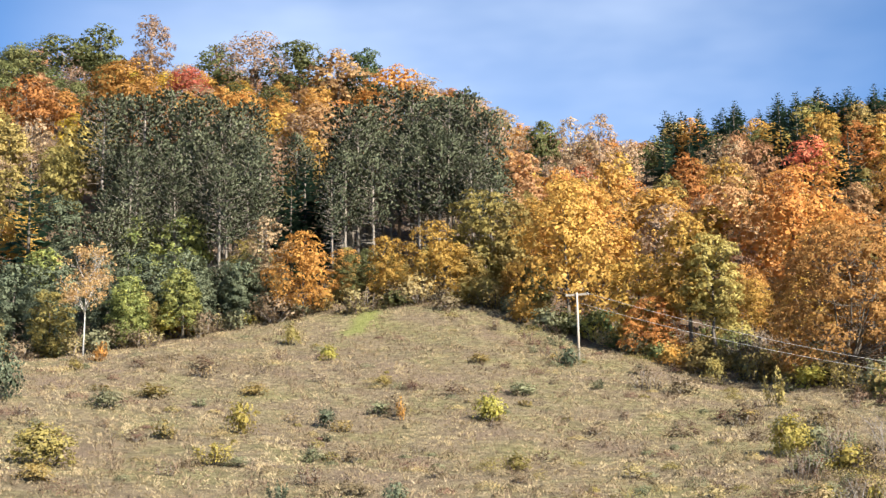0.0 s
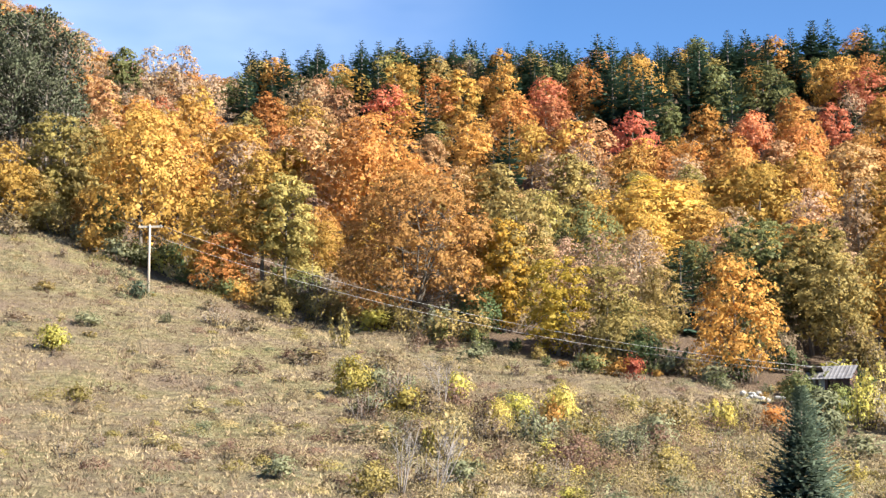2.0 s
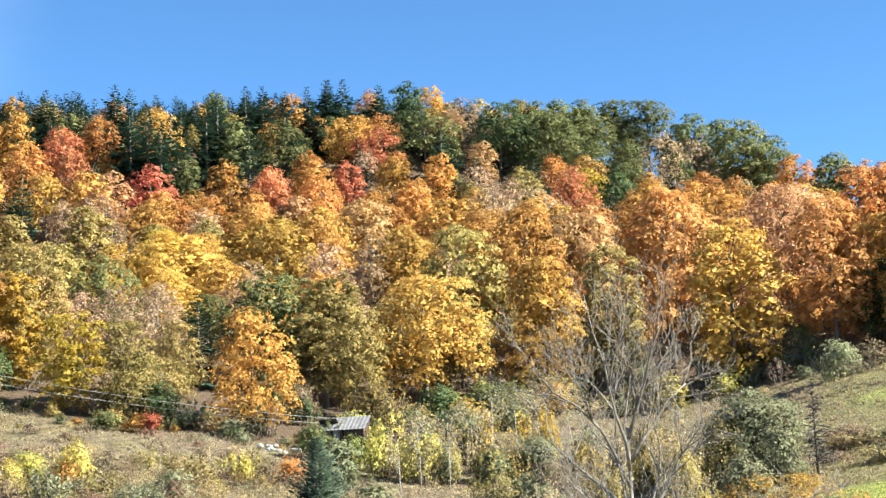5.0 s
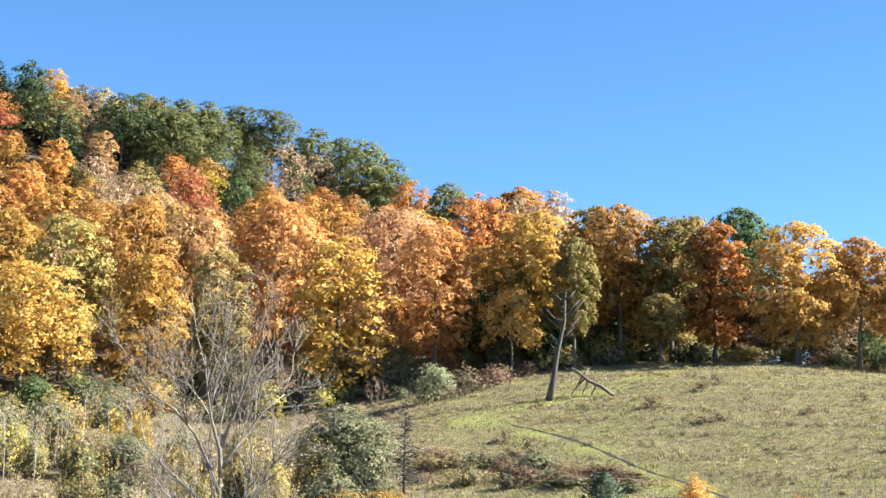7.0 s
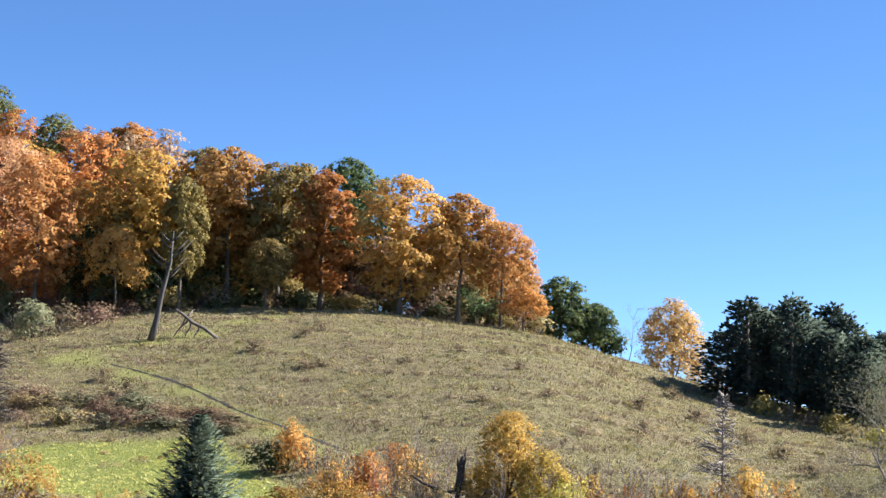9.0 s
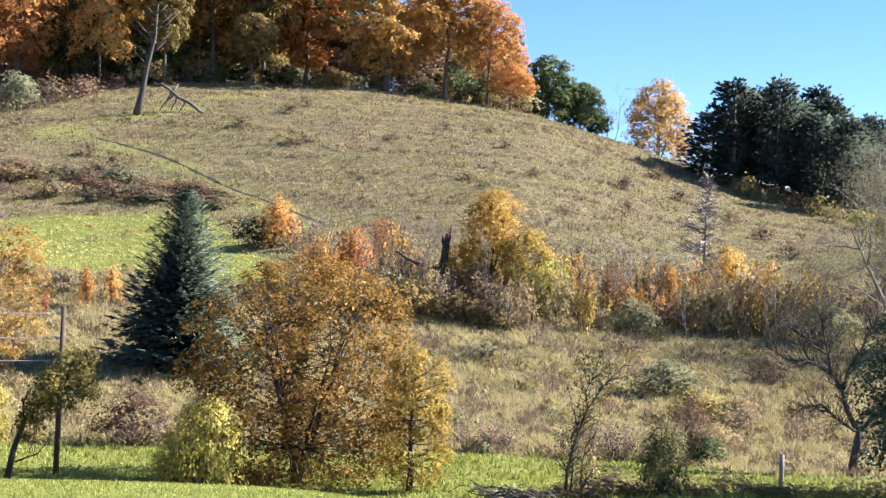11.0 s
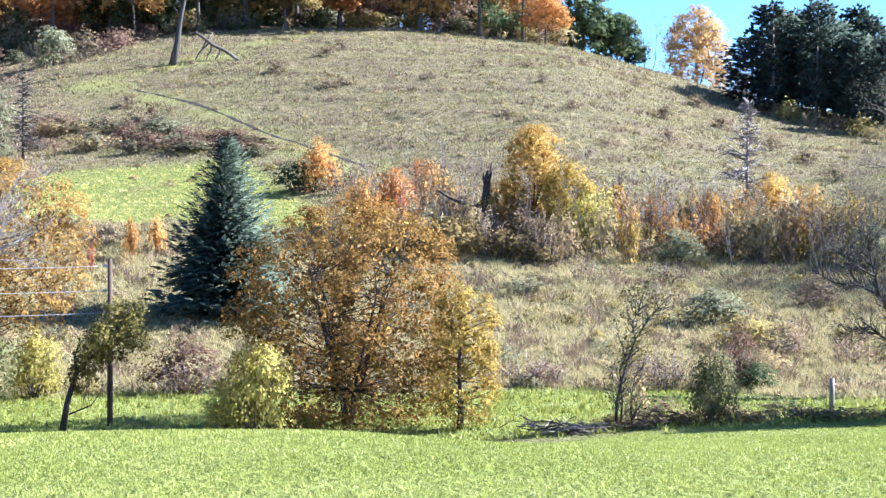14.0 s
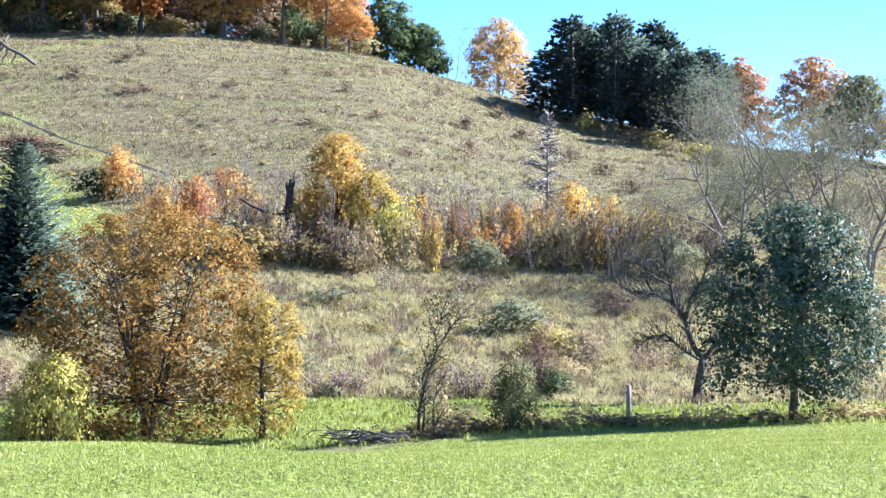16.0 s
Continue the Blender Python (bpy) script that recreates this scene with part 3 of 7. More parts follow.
def limbs_of(rng, tubes, H, W, lobes, r0, share=0.7, bend=0.03, lean=(0, 0), forks=1, few=None):
    """Trunk (or several stems) and limbs that reach into the lobes."""
    stems = []
    for s in range(forks):
        a = rng.uniform(0, 6.28)
        sp = (0.0 if forks == 1 else W * 0.22)
        pts, k = [], 7
        for i in range(k):
            t = i / (k - 1)
            pts.append(Vector((lean[0] * t + math.cos(a) * sp * t + rng.normal() * bend * H * t, lean[1] * t + math.sin(a) * sp * t + rng.normal() * bend * H * t, H * share * t - (0.3 if i == 0 else 0))))
        tubes.add(pts, [r0 * (1.35 if i == 0 else 1) * (1 - 0.8 * i / (k - 1)) for i in range(k)], 7)
        stems.append(pts)
    for c, rad in lobes[::1 if few is None else few]:
        pts = stems[rng.integers(len(stems))]
        want = max(0.1, (c[2] - 0.45 * math.hypot(c[0], c[1])) / H)
        t = min(max(want / share, 0.22), 0.95) * (len(pts) - 1)
        i = min(int(t), len(pts) - 2)
        p = pts[i].lerp(pts[i + 1], t - i)
        q = Vector(c)
        mid = p.lerp(q, 0.5) + Vector((0, 0, -0.06 * (q - p).length)) + Vector(rng.normal(size=3)) * 0.06 * (q - p).length
        rr = r0 * (0.32 if len(lobes) < 24 else 0.22)
        tubes.add([p, mid, q], [rr, rr * 0.6, rr * 0.18], 5 if few is None else 3)


PROTO = {}


def thing_from(name, trunk, crown, label, category, group):
    root = new(name)
    root.empty_display_size = 0.3
    tagged(root, label, category, group)
    part("trunk", trunk, root)
    if crown is not None:
        part("crown", crown, root)
    return root


def broadleaf(key, seed, H, W, base=0.22, n_lobes=20, leaves=1000, size=0.55, bark=None, forks=1, few=None, dome=False, spray=1.0, flat=0.62):
    """Trunk and crown meshes of a leafy tree."""
    k = ("broad", seed, H, W, base, n_lobes, leaves, size, forks, dome)
    rng = np.random.default_rng(seed)
    lobes = lobes_of(rng, n_lobes, H, W, base, dome)
    if k not in PROTO:
        t = Tubes()
        limbs_of(rng, t, H, W, lobes, (0.016 * H + 0.03) * (1 if forks == 1 else 0.55), 0.8 if forks == 1 else 0.7, 0.012, forks=forks, few=few)
        PROTO[k] = (t.mesh("trunk", bark or BARK), quad_mesh("crown", crown_quads(rng, lobes, leaves, size, flat, spray=spray), LEAF[key]))
    trunk, crown = PROTO[k]
    return trunk, (crown, LEAF[key])


def spruce_mesh(seed, H, W, levels=24, per=9, twigs=5, key="spruce", droop=0.25, bare=0.03, point=0.85, broad=0.42, slim=0.3, rag=0.0):
    """A spruce: whorls of drooping branches, each a flat spray of side twigs."""
    k = ("spruce", seed, H, W, levels, key)
    if k in PROTO:
        return PROTO[k]
    rng = np.random.default_rng(seed)
    t = Tubes()
    t.add([(0, 0, -0.3), (0.01 * W, 0, H * 0.5), (0, 0, H * 0.98)], [0.012 * H + 0.05, 0.008 * H, 0.01], 7)
    P, U, N, S, K = [], [], [], [], []
    up = np.array([0.0, 0.0, 1.0])

    def twig(p, way, n, length, width):
        P.append(p), U.append(way), N.append(n), S.append(length), K.append(width)

    for i in range(levels):
        f = (i + 0.5) / levels
        z = H * (bare + (0.985 - bare) * f ** 0.93)
        reach = W / 2 * (1 - f) ** point * rng.uniform(0.9 - rag, 1.07 + rag) + 0.012 * H
        n = max(4, int(round(per * (1 - 0.5 * f))))
        for b in range(n):
            a = (b + rng.uniform(-0.3, 0.3)) * 6.283 / n + i * 0.77
            L = reach * rng.uniform(0.86 - rag, 1.06 + rag)
            d = np.array([math.cos(a), math.sin(a), 0.0])
            side = np.array([-d[1], d[0], 0.0])
            rise = 0.55 * f - droop * (1 - f) + rng.normal() * 0.06
            at = lambda s: d * L * s + up * (z + L * (rise * s + 0.2 * s * s))
            lift = d + up * (rise + 0.4)
            for q in range(twigs):
                s = 0.15 + 0.85 * (q + rng.uniform(0.2, 0.8)) / twigs
                for g in (-1, 1):
                    way = d * rng.uniform(0.6, 0.95) + side * g * rng.uniform(0.5, 0.85) + up * (rise + rng.normal() * 0.16)
                    twig(at(s), way, up + side * g * 0.25 + rng.normal(size=3) * 0.3, max(broad * L * (1.15 - s), 0.035 * W) * rng.uniform(0.75, 1.2), slim)
            twig(at(0.86), lift, up + rng.normal(size=3) * 0.3, L * 0.24 + 0.01 * H, slim * 0.9)
    twig(np.array([0, 0, H * 0.93]), up, d, H * 0.075, 0.16)
    P, N, U, S, K = np.array(P), np.array(N), np.array(U), np.array(S)[:, None], np.array(K)[:, None]
    U /= np.linalg.norm(U, axis=1, keepdims=True)
    A = np.cross(N, U)
    A /= np.linalg.norm(A, axis=1, keepdims=True)
    Q = np.stack([P, P + U * S * 0.45 - A * S * K * 0.55, P + U * S - up * 0.06 * S, P + U * S * 0.45 + A * S * K * 0.55], 1)
    face = P * np.array([1, 1, 0]) / (np.linalg.norm(P[:, :2], axis=1, keepdims=True) + 0.2) * 0.9 + up * 0.6 + rng.normal(size=P.shape) * 0.3
    PROTO[k] = (t.mesh("trunk", BARK), quad_mesh("crown", (Q, face), LEAF[key]))
    return PROTO[k]


def pine_mesh(seed, H, W, key="pine", base=0.42, limbs=70, tufts=5, size=0.8, sweep=0.8, bark=None, stubs=26):
    """A pine: straight trunk, limbs with upswept needle tufts on their outer half, dead stubs below. sweep: how steeply the tufts rise."""
    k = ("pine", seed, H, W, key, base)
    if k in PROTO:
        return PROTO[k]
    rng = np.random.default_rng(seed)
    t = Tubes()
    lean = rng.normal(size=2) * 0.012 * H
    axis = lambda z: Vector((lean[0] * z / H, lean[1] * z / H, z))
    t.add([(0, 0, -0.3), axis(H * 0.5), axis(H * 0.97)], [0.009 * H + 0.05, 0.007 * H + 0.03, 0.03], 7)
    P, U, N = [], [], []
    for i in range(limbs):
        f = (i + rng.random()) / limbs
        z = H * (base + (0.97 - base) * f)
        a = i * 2.4 + rng.normal() * 0.3
        out = Vector((math.cos(a), math.sin(a), 0))
        r = W / 2 * (1 - f ** 2.6) ** 0.5 * (0.65 + 0.35 * min(1, f * 3.5)) * rng.uniform(0.72, 1.08) + 0.3
        p, q = axis(z - 0.12 * r), axis(z) + out * r + Vector((0, 0, (0.05 + 0.3 * f) * r * (0.5 + sweep)))
        t.add([p, q], [0.02 + 0.0016 * H, 0.012], 3)
        for j in range(tufts):
            c = p.lerp(q, 0.4 + 0.6 * (j + rng.random()) / tufts) + Vector(rng.normal(size=3)) * 0.06 * W
            for m in range(4):
                P.append(tuple(c))
                way = np.array(out) * (1.1 - 0.6 * sweep) + np.array([0, 0, sweep]) + rng.normal(size=3) * 0.45
                U.append(way)
                N.append(np.array(out) * 0.75 + np.array([0, 0, 0.4]) + rng.normal(size=3) * 0.2)
    for i in range(stubs):
        z = H * rng.uniform(0.12, max(base + 0.2, 0.2))
        a, L = rng.uniform(0, 6.283), W * rng.uniform(0.15, 0.45)
        t.add([(0, 0, z), (math.cos(a) * L * 0.6, math.sin(a) * L * 0.6, z + 0.02 * L), (math.cos(a + 0.2) * L, math.sin(a + 0.2) * L, z - 0.14 * L)], [0.04, 0.03, 0.015], 3)
    P, U, N = np.array(P), np.array(U), np.array(N)
    U /= np.linalg.norm(U, axis=1, keepdims=True)
    A = np.cross(U, rng.normal(size=U.shape))
    A /= np.linalg.norm(A, axis=1, keepdims=True)
    S = (size * rng.uniform(0.7, 1.25, len(P)))[:, None]
    Q = np.stack([P - U * S * 0.25, P + U * S * 0.2 - A * S * 0.24, P + U * S * 0.75, P + U * S * 0.2 + A * S * 0.24], 1)
    PROTO[k] = (t.mesh("trunk", bark or PINE_BARK), quad_mesh("crown", (Q, N), LEAF[key]))
    return PROTO[k]


def bare_tubes(seed, H, W, r0, depth=4, stems=1, lean=(0.0, 0.0), start=0.25, sides=5, kids=4, gnarl=0.12, splay=1.0, sway=1.0):
    """A leafless tree, branch by branch."""
    rng = np.random.default_rng(seed)
    stem, t, tips = Tubes(), Tubes(), []

    def grow(p, way, L, r, lv):
        k = 4 if lv else 3
        pts, q, v = [p], p, way.normalized()
        for i in range(k):
            v = (v + Vector(rng.normal(size=3)) * gnarl * (1 if lv else sway) + Vector((0, 0, 0.06))).normalized()
            q = q + v * L / k
            pts.append(q)
        end = max(0.32 * r, 0.004)
        (t if lv else stem).add(pts, [r + (end - r) * i / k for i in range(k + 1)], (8, sides, 3, 3, 3)[lv])
        if lv >= depth:
            tips.append(q)
            return
        for c in range(kids if lv else kids + 3):
            f = rng.uniform(start if lv == 0 else 0.25, 1.0)
            i = min(int(f * k), k - 1)
            b = pts[i].lerp(pts[i + 1], f * k - i)
            side = Vector(rng.normal(size=3)).cross(v).normalized()
            w = (v * rng.uniform(0.55, 1.0) + side * rng.uniform(0.55, 1.0) * splay).normalized()
            grow(b, w, L * rng.uniform(0.42, 0.66) * (W / H * 1.1 if lv == 0 else 1), max(r * 0.45, 0.005), lv + 1)
    for s in range(stems):
        a = rng.uniform(0, 6.28)
        o = Vector((math.cos(a), math.sin(a), 0)) * (0.0 if stems == 1 else 0.12)
        grow(Vector((0, 0, -0.2)) + o, Vector((lean[0], lean[1], 1)) + o * (0 if stems == 1 else 2.0), H * 0.86, r0, 0)
    return stem, t, tips


def stand(root, az, d, turn=0.0, scale=(1, 1, 1), tilt=(0.0, 0.0), sink=0.0):
    p = ground_at(az, d)
    root.matrix_basis = Matrix.LocRotScale((p.x, p.y, p.z - sink), Euler((tilt[0], tilt[1], turn)), Vector(scale))
    return root


# ---- the woods on the hill ----
WOODS = []  # kind, then bearing, distance, height and width of each tree that can be told apart
WOODS.append(("green", [(24.8, 369, 17, 8.5), (26.4, 372, 17, 13.5), (31.6, 384, 17, 15.3), (35, 394, 17, 9.6), (35.7, 396, 17, 11), (36.1, 385, 17, 12), (36.4, 401, 17, 9), (37.2, 403, 17, 9.1), (37.3, 408, 17, 11.3), (38.4, 424, 17.4, 14), (39.6, 417, 20, 13.7), (41.2, 413, 20.9, 10.7), (42.2, 417, 22.6, 11.3), (43.1, 407, 24.3, 12.2), (43.9, 409, 23.9, 12), (45.9, 317, 21.5, 10.8)]))
WOODS.append(("brown", [(-14.5, 327, 16, 9.1), (-6.3, 243, 14.7, 7.4), (-5.1, 339, 16, 11.8), (3.8, 343, 16, 8), (4.8, 348, 16, 8), (5.6, 356, 16, 8), (9.5, 290, 16, 8), (10, 368, 16, 12.1), (33, 404, 16, 8), (33.7, 332, 16, 8.1), (34.2, 309, 16, 8), (35.4, 331, 16, 10.9), (40, 390, 16, 12.8), (41.1, 407, 16, 13.4)]))
WOODS.append(("orange", [(4.2, 326, 16, 10.2), (6.6, 325, 16, 8), (8.7, 348, 16, 9), (13.9, 274, 16, 16), (14.7, 368, 16, 9.6), (15.9, 341, 16, 11.2), (17.2, 375, 16, 8), (17.6, 353, 16, 11.6), (20, 377, 16, 11.1), (24.4, 343, 16, 8.9), (27.4, 352, 16, 8), (27.5, 345, 16, 11.4), (27.6, 331, 16, 10.9)]))
WOODS.append(("orange", [(29, 379, 16, 9.9), (31.1, 329, 16, 8.6), (31.9, 417, 16, 8), (32.1, 352, 16, 8), (39.4, 336, 16, 13.4), (41.8, 334, 16, 13.3), (43.3, 411, 18.1, 13.5), (43.8, 337, 16, 16), (44.6, 372, 20.4, 12.3), (45.5, 301, 16, 13), (47.7, 313, 19.7, 9.8), (48.5, 303, 22, 11), (48.5, 303, 22.3, 11.2)]))
WOODS.append(("gold", [(2.2, 326, 17, 9), (4.8, 278, 17, 12.5), (6, 308, 17, 11.7), (6.2, 353, 17, 8.5), (7.7, 276, 17, 11.5), (9.5, 267, 17, 8.5), (10.1, 339, 17, 11.2), (12.9, 286, 17, 12.9), (13.3, 375, 17, 9.8), (15.6, 369, 17, 8.5), (18.2, 327, 17, 10.8), (19.6, 327, 17, 9.6), (22.1, 380, 17, 12.5), (25.3, 282, 17, 9.3), (26.2, 267, 17, 12.5), (27.7, 282, 17, 10.2)]))
WOODS.append(("gold", [(32.3, 293, 17, 11.7), (33.5, 288, 17, 13.5), (35.2, 303, 17, 11), (35.4, 308, 17, 10.1), (36.3, 301, 17, 9.9), (37.2, 300, 17, 8.5), (41.1, 276, 17, 13.4), (42.1, 266, 17, 14.7), (44.7, 310, 17, 15), (45.9, 272, 17, 12.3), (48.4, 280, 17, 9.2), (48.7, 304, 19, 13.7)]))
WOODS.append(("red", [(5, 348, 14, 7.8), (13.1, 366, 14, 12.1), (18.7, 374, 14, 11), (19, 359, 14, 9.3), (21.8, 344, 14, 11.3), (26, 343, 14, 8.9), (26, 345, 14, 9), (28.7, 352, 14, 7.9), (29.9, 376, 14, 12.4), (36.8, 355, 14, 10.5)]))
WOODS.append(("salmon", [(2.8, 298, 16, 8), (11.3, 359, 16, 8.1), (12.1, 328, 16, 9.7), (14.6, 315, 16, 8), (20.4, 331, 16, 9.8), (26.9, 300, 16, 8), (29.3, 300, 16, 10.9), (46.9, 315, 19.8, 10.4)]))
WOODS.append(("olive", [(-15.2, 290, 16, 9), (-15.2, 322, 16, 8.9), (-13.5, 299, 16, 8.3), (-12.9, 326, 16, 10.2), (10.9, 326, 16, 8), (17, 267, 16, 8), (19.6, 280, 16, 8)]))
WOODS.append(("pale", [(-14, 264, 11, 7.3), (-11.1, 273, 11, 5.7), (-9.7, 274, 11, 7.6), (-8.8, 274, 11, 5.7)]))
WOODS.append(("pine", [(-12.1, 294, 25, 8.2), (-11.1, 303, 25, 10), (-10.7, 296, 25, 8.2), (-9.7, 298, 25, 9.3), (-9, 290, 25, 8.1), (-8.3, 294, 25, 9.2), (-7.7, 280, 25, 7.8), (-6.9, 287, 25, 9), (-3.3, 274, 25, 8.6), (-2.7, 276, 25, 7.7), (-1.8, 298, 25, 10.8), (-1.1, 284, 25, 7.9), (-0.4, 304, 25, 10.5), (0.2, 283, 25, 7.9), (0.8, 292, 25, 8.6), (1.6, 270, 25, 7)]))
WOODS.append(("spruce", [(8, 382, 15, 6), (9.3, 398, 15, 6.2), (10.5, 401, 15, 5.6), (12.1, 372, 15, 6.4), (12.7, 369, 15, 6.4), (12.7, 413, 15, 6.4), (13.5, 420, 15.3, 6.6), (14.4, 345, 15, 7.8), (14.4, 402, 15, 5.6), (15.4, 405, 15, 6.3), (16.5, 400, 15, 6.2), (17.4, 309, 15, 7), (18.2, 402, 15, 7), (18.9, 398, 15, 6.2), (19.9, 390, 15, 5.4), (20.6, 414, 15, 7.2), (21.1, 361, 15, 7.5), (21.2, 364, 15, 7.6), (21.7, 368, 15, 7.7), (22.2, 357, 15, 7.4), (22.5, 361, 15, 7.5), (23.8, 369, 15, 7.7)]))
WOODS.append(("spruce", [(24.2, 373, 15, 7.8), (24.2, 400, 15, 6.2), (25.2, 395, 15, 8.2), (25.2, 412, 15, 6.4), (25.3, 353, 15, 6.1), (25.8, 397, 15, 8.3), (25.8, 412, 15, 6.4), (26.6, 378, 15, 7.9), (26.6, 401, 15, 6.3), (27.4, 412, 15, 6.4), (27.5, 394, 15, 6.8), (28.1, 428, 16.3, 7.4), (28.2, 428, 16.1, 7.4), (28.7, 429, 16.2, 7.4), (30, 416, 15, 7.2), (32.2, 359, 15, 7.5)]))
WOODS.append(("yellow", [(22.3, 276, 13, 10.5), (26.6, 300, 13, 10.9)]))
WOODS.append(("oak", [(31, 410, 18, 9.2), (34.3, 384, 18, 17.3)]))
WOODS.append(("bluepine", [(-14.9, 256, 10, 7.1), (-14.1, 227, 9.6, 5.5), (-13, 270, 10, 8.4), (-11.8, 256, 10, 8)]))
EDGE = []  # the same for the trees along the foot and the front of the woods
EDGE.append(("orange", [(-12.1, 262, 15.5, 5.5), (-5, 238, 13.2, 8.7), (7.5, 213, 8.5, 7.4), (12.3, 258, 25.8, 18.8), (25.2, 180, 14.4, 9.4), (39.9, 282, 22.4, 14.7), (47.2, 264, 23.5, 9.2), (55.4, 219, 19.3, 6.5), (62.6, 216, 6.3, 5.2)]))
EDGE.append(("gold", [(-2.1, 240, 10.4, 5), (-0.3, 240, 12.7, 9.2), (4.4, 230, 22.2, 14), (4.9, 256, 19.5, 17.8), (6.9, 217, 13.8, 8.3), (7.6, 272, 18.2, 11.3), (22.5, 264, 14.4, 18.3), (25.8, 280, 14.9, 17.5), (27.7, 274, 16.8, 10.5), (30.8, 252, 18.8, 9.6), (31.3, 207, 17.8, 14.4), (35, 240, 25.3, 12.5), (35.6, 212, 19.9, 10.3), (42.1, 213, 21.5, 13.3), (49.1, 218, 21.7, 8.7)]))
EDGE.append(("olive", [(50.5, 210, 17.5, 4.2), (-6.9, 252, 10.8, 7), (1.3, 246, 16.8, 9.4), (2.5, 244, 16.1, 6.8), (17.7, 202, 17.5, 9.1), (20.8, 187, 10.8, 6.2), (22.5, 196, 9.7, 6.1), (27.8, 206, 15, 8.6), (28.3, 207, 17, 7.2), (28.8, 197, 14.1, 6.8), (32.7, 234, 22.6, 12.2), (37.8, 222, 21, 8.5), (51.3, 240, 22.9, 7.5), (53.5, 212, 9.5, 4.5), (53.9, 222, 20.5, 8.5)]))
EDGE.append(("pale", [(-10.9, 256, 16.7, 8), (-9.3, 256, 16, 8)]))
EDGE.append(("bluepine", [(-11.6, 240, 11.7, 8.3), (-10.6, 242, 13.6, 9.2), (-9.1, 244, 12.3, 9.3), (-7.7, 246, 9, 7.7)]))
EDGE.append(("spruce", [(23.4, 207, 11.2, 5.5)]))
EDGE.append(("spruce", [(-14.5, 272, 21.9, 10.4), (-5.4, 256, 17.3, 7.1), (-4.9, 264, 19.9, 10.1), (-4.4, 270, 20.5, 8), (-5.7, 270, 20.5, 8)]))
EDGE.append(("brown", [(7.7, 252, 18.8, 9.6), (20.3, 290, 12.1, 11.1), (22, 215, 12.5, 6.7), (27.8, 256, 15.3, 7.1), (29.5, 250, 17.5, 6.1), (48.5, 270, 23.9, 6.6), (49.8, 266, 25.6, 7.4), (59.4, 228, 14.6, 6.3)]))
EDGE.append(("salmon", [(10.3, 268, 22.3, 12.1), (37.2, 254, 23.4, 11.4), (43.9, 260, 23.4, 16.2), (44.1, 248, 23.9, 15.5)]))
EDGE.append(("yellow", [(17.2, 198, 14.2, 5.5), (19.1, 185, 11.5, 7.1)]))
EDGE.append(("green", [(20.1, 228, 15.2, 9.5), (26.1, 208, 16.3, 10.1)]))
EDGE.append(("rust", [(40, 237, 26.9, 13.1), (45.6, 216, 21.3, 11.2), (47.3, 222, 17.8, 6.9), (48.3, 212, 11.6, 5.9), (52.1, 222, 21.9, 10), (54.7, 238, 21.1, 7.4), (58.2, 216, 19.2, 9), (60.3, 218, 18, 7.6), (61.8, 219, 15, 7.6)]))
EDGE.append(("oak", [(56.3, 240, 23.3, 9.2)]))
EDGE.append(("brown", [(-10.4, 410, 16.3, 7.1), (-6.7, 405, 15.6, 16.1), (-0.6, 390, 11.5, 9.5), (0.9, 372, 14.4, 11.6), (2.1, 362, 16.2, 10), (4.7, 352, 21.3, 7.3), (5.7, 352, 22.7, 7.3)]))
EDGE.append(("green", [(-15.1, 400, 9.5, 12.5), (-13.7, 405, 13.1, 16.9), (-12.2, 405, 17.8, 10.5), (-8, 410, 11.8, 9.2), (-5.1, 405, 14.4, 12.6), (3.7, 352, 18.8, 7.3)]))
EDGE.append(("salmon", [(-4.5, 345, 16.2, 16.7), (-3.7, 400, 13.7, 12.5)]))
EDGE.append(("oak", [(-2.7, 402, 14.4, 7)]))
EDGE.append(("orange", [(-14.7, 352, 16.4, 12.2), (-11.4, 360, 19, 18.7), (-1.6, 392, 12.5, 12.2)]))
EDGE.append(("red", [(-9.1, 392, 8.2, 8.2)]))
EDGE.append(("gold", [(-5.7, 350, 13.1, 13.3)]))
KINDS = {  # name, label, category, base of the crown, leaf lobes
    "gold": ("maple_tree", "golden yellow autumn maple in the hillside woods", 0.08, 22),
    "rust": ("maple_tree", "rusty gold autumn maple at the edge of the hill meadow", 0.12, 22),
    "yellow": ("aspen_tree", "bright yellow autumn tree at the edge of the woods", 0.05, 18),
    "orange": ("sugar_maple_tree", "orange autumn maple in the hillside woods", 0.08, 22),
    "salmon": ("hickory_tree", "salmon pink autumn tree in the hillside woods", 0.1, 22),
    "red": ("red_maple_tree", "red autumn maple among orange ones on the hillside", 0.1, 20),
    "brown": ("beech_tree", "half-bare brownish autumn tree in the hillside woods", 0.12, 22),
    "olive": ("ash_tree", "olive green tree turning yellow in the hillside woods", 0.05, 22),
    "green": ("oak_tree", "green leafy tree high on the wooded hill", 0.1, 24),
    "oak": ("oak_tree", "dark green broad oak standing above the autumn woods", 0.08, 26),
    "bluepine": ("white_pine_tree", "blue green bushy young pine at the foot of the tall pines", 0.02, 22),
    "pale": ("poplar_tree", "pale green young tree at the foot of the pines", 0.03, 18),
    "pine": ("pine_tree", "tall dark red pine with a bare grey trunk", 0.4, 22),
    "spruce": ("spruce_tree", "dark green pointed spruce on the wooded hill", 0.05, 0),
}
rng_w = np.random.default_rng(11)


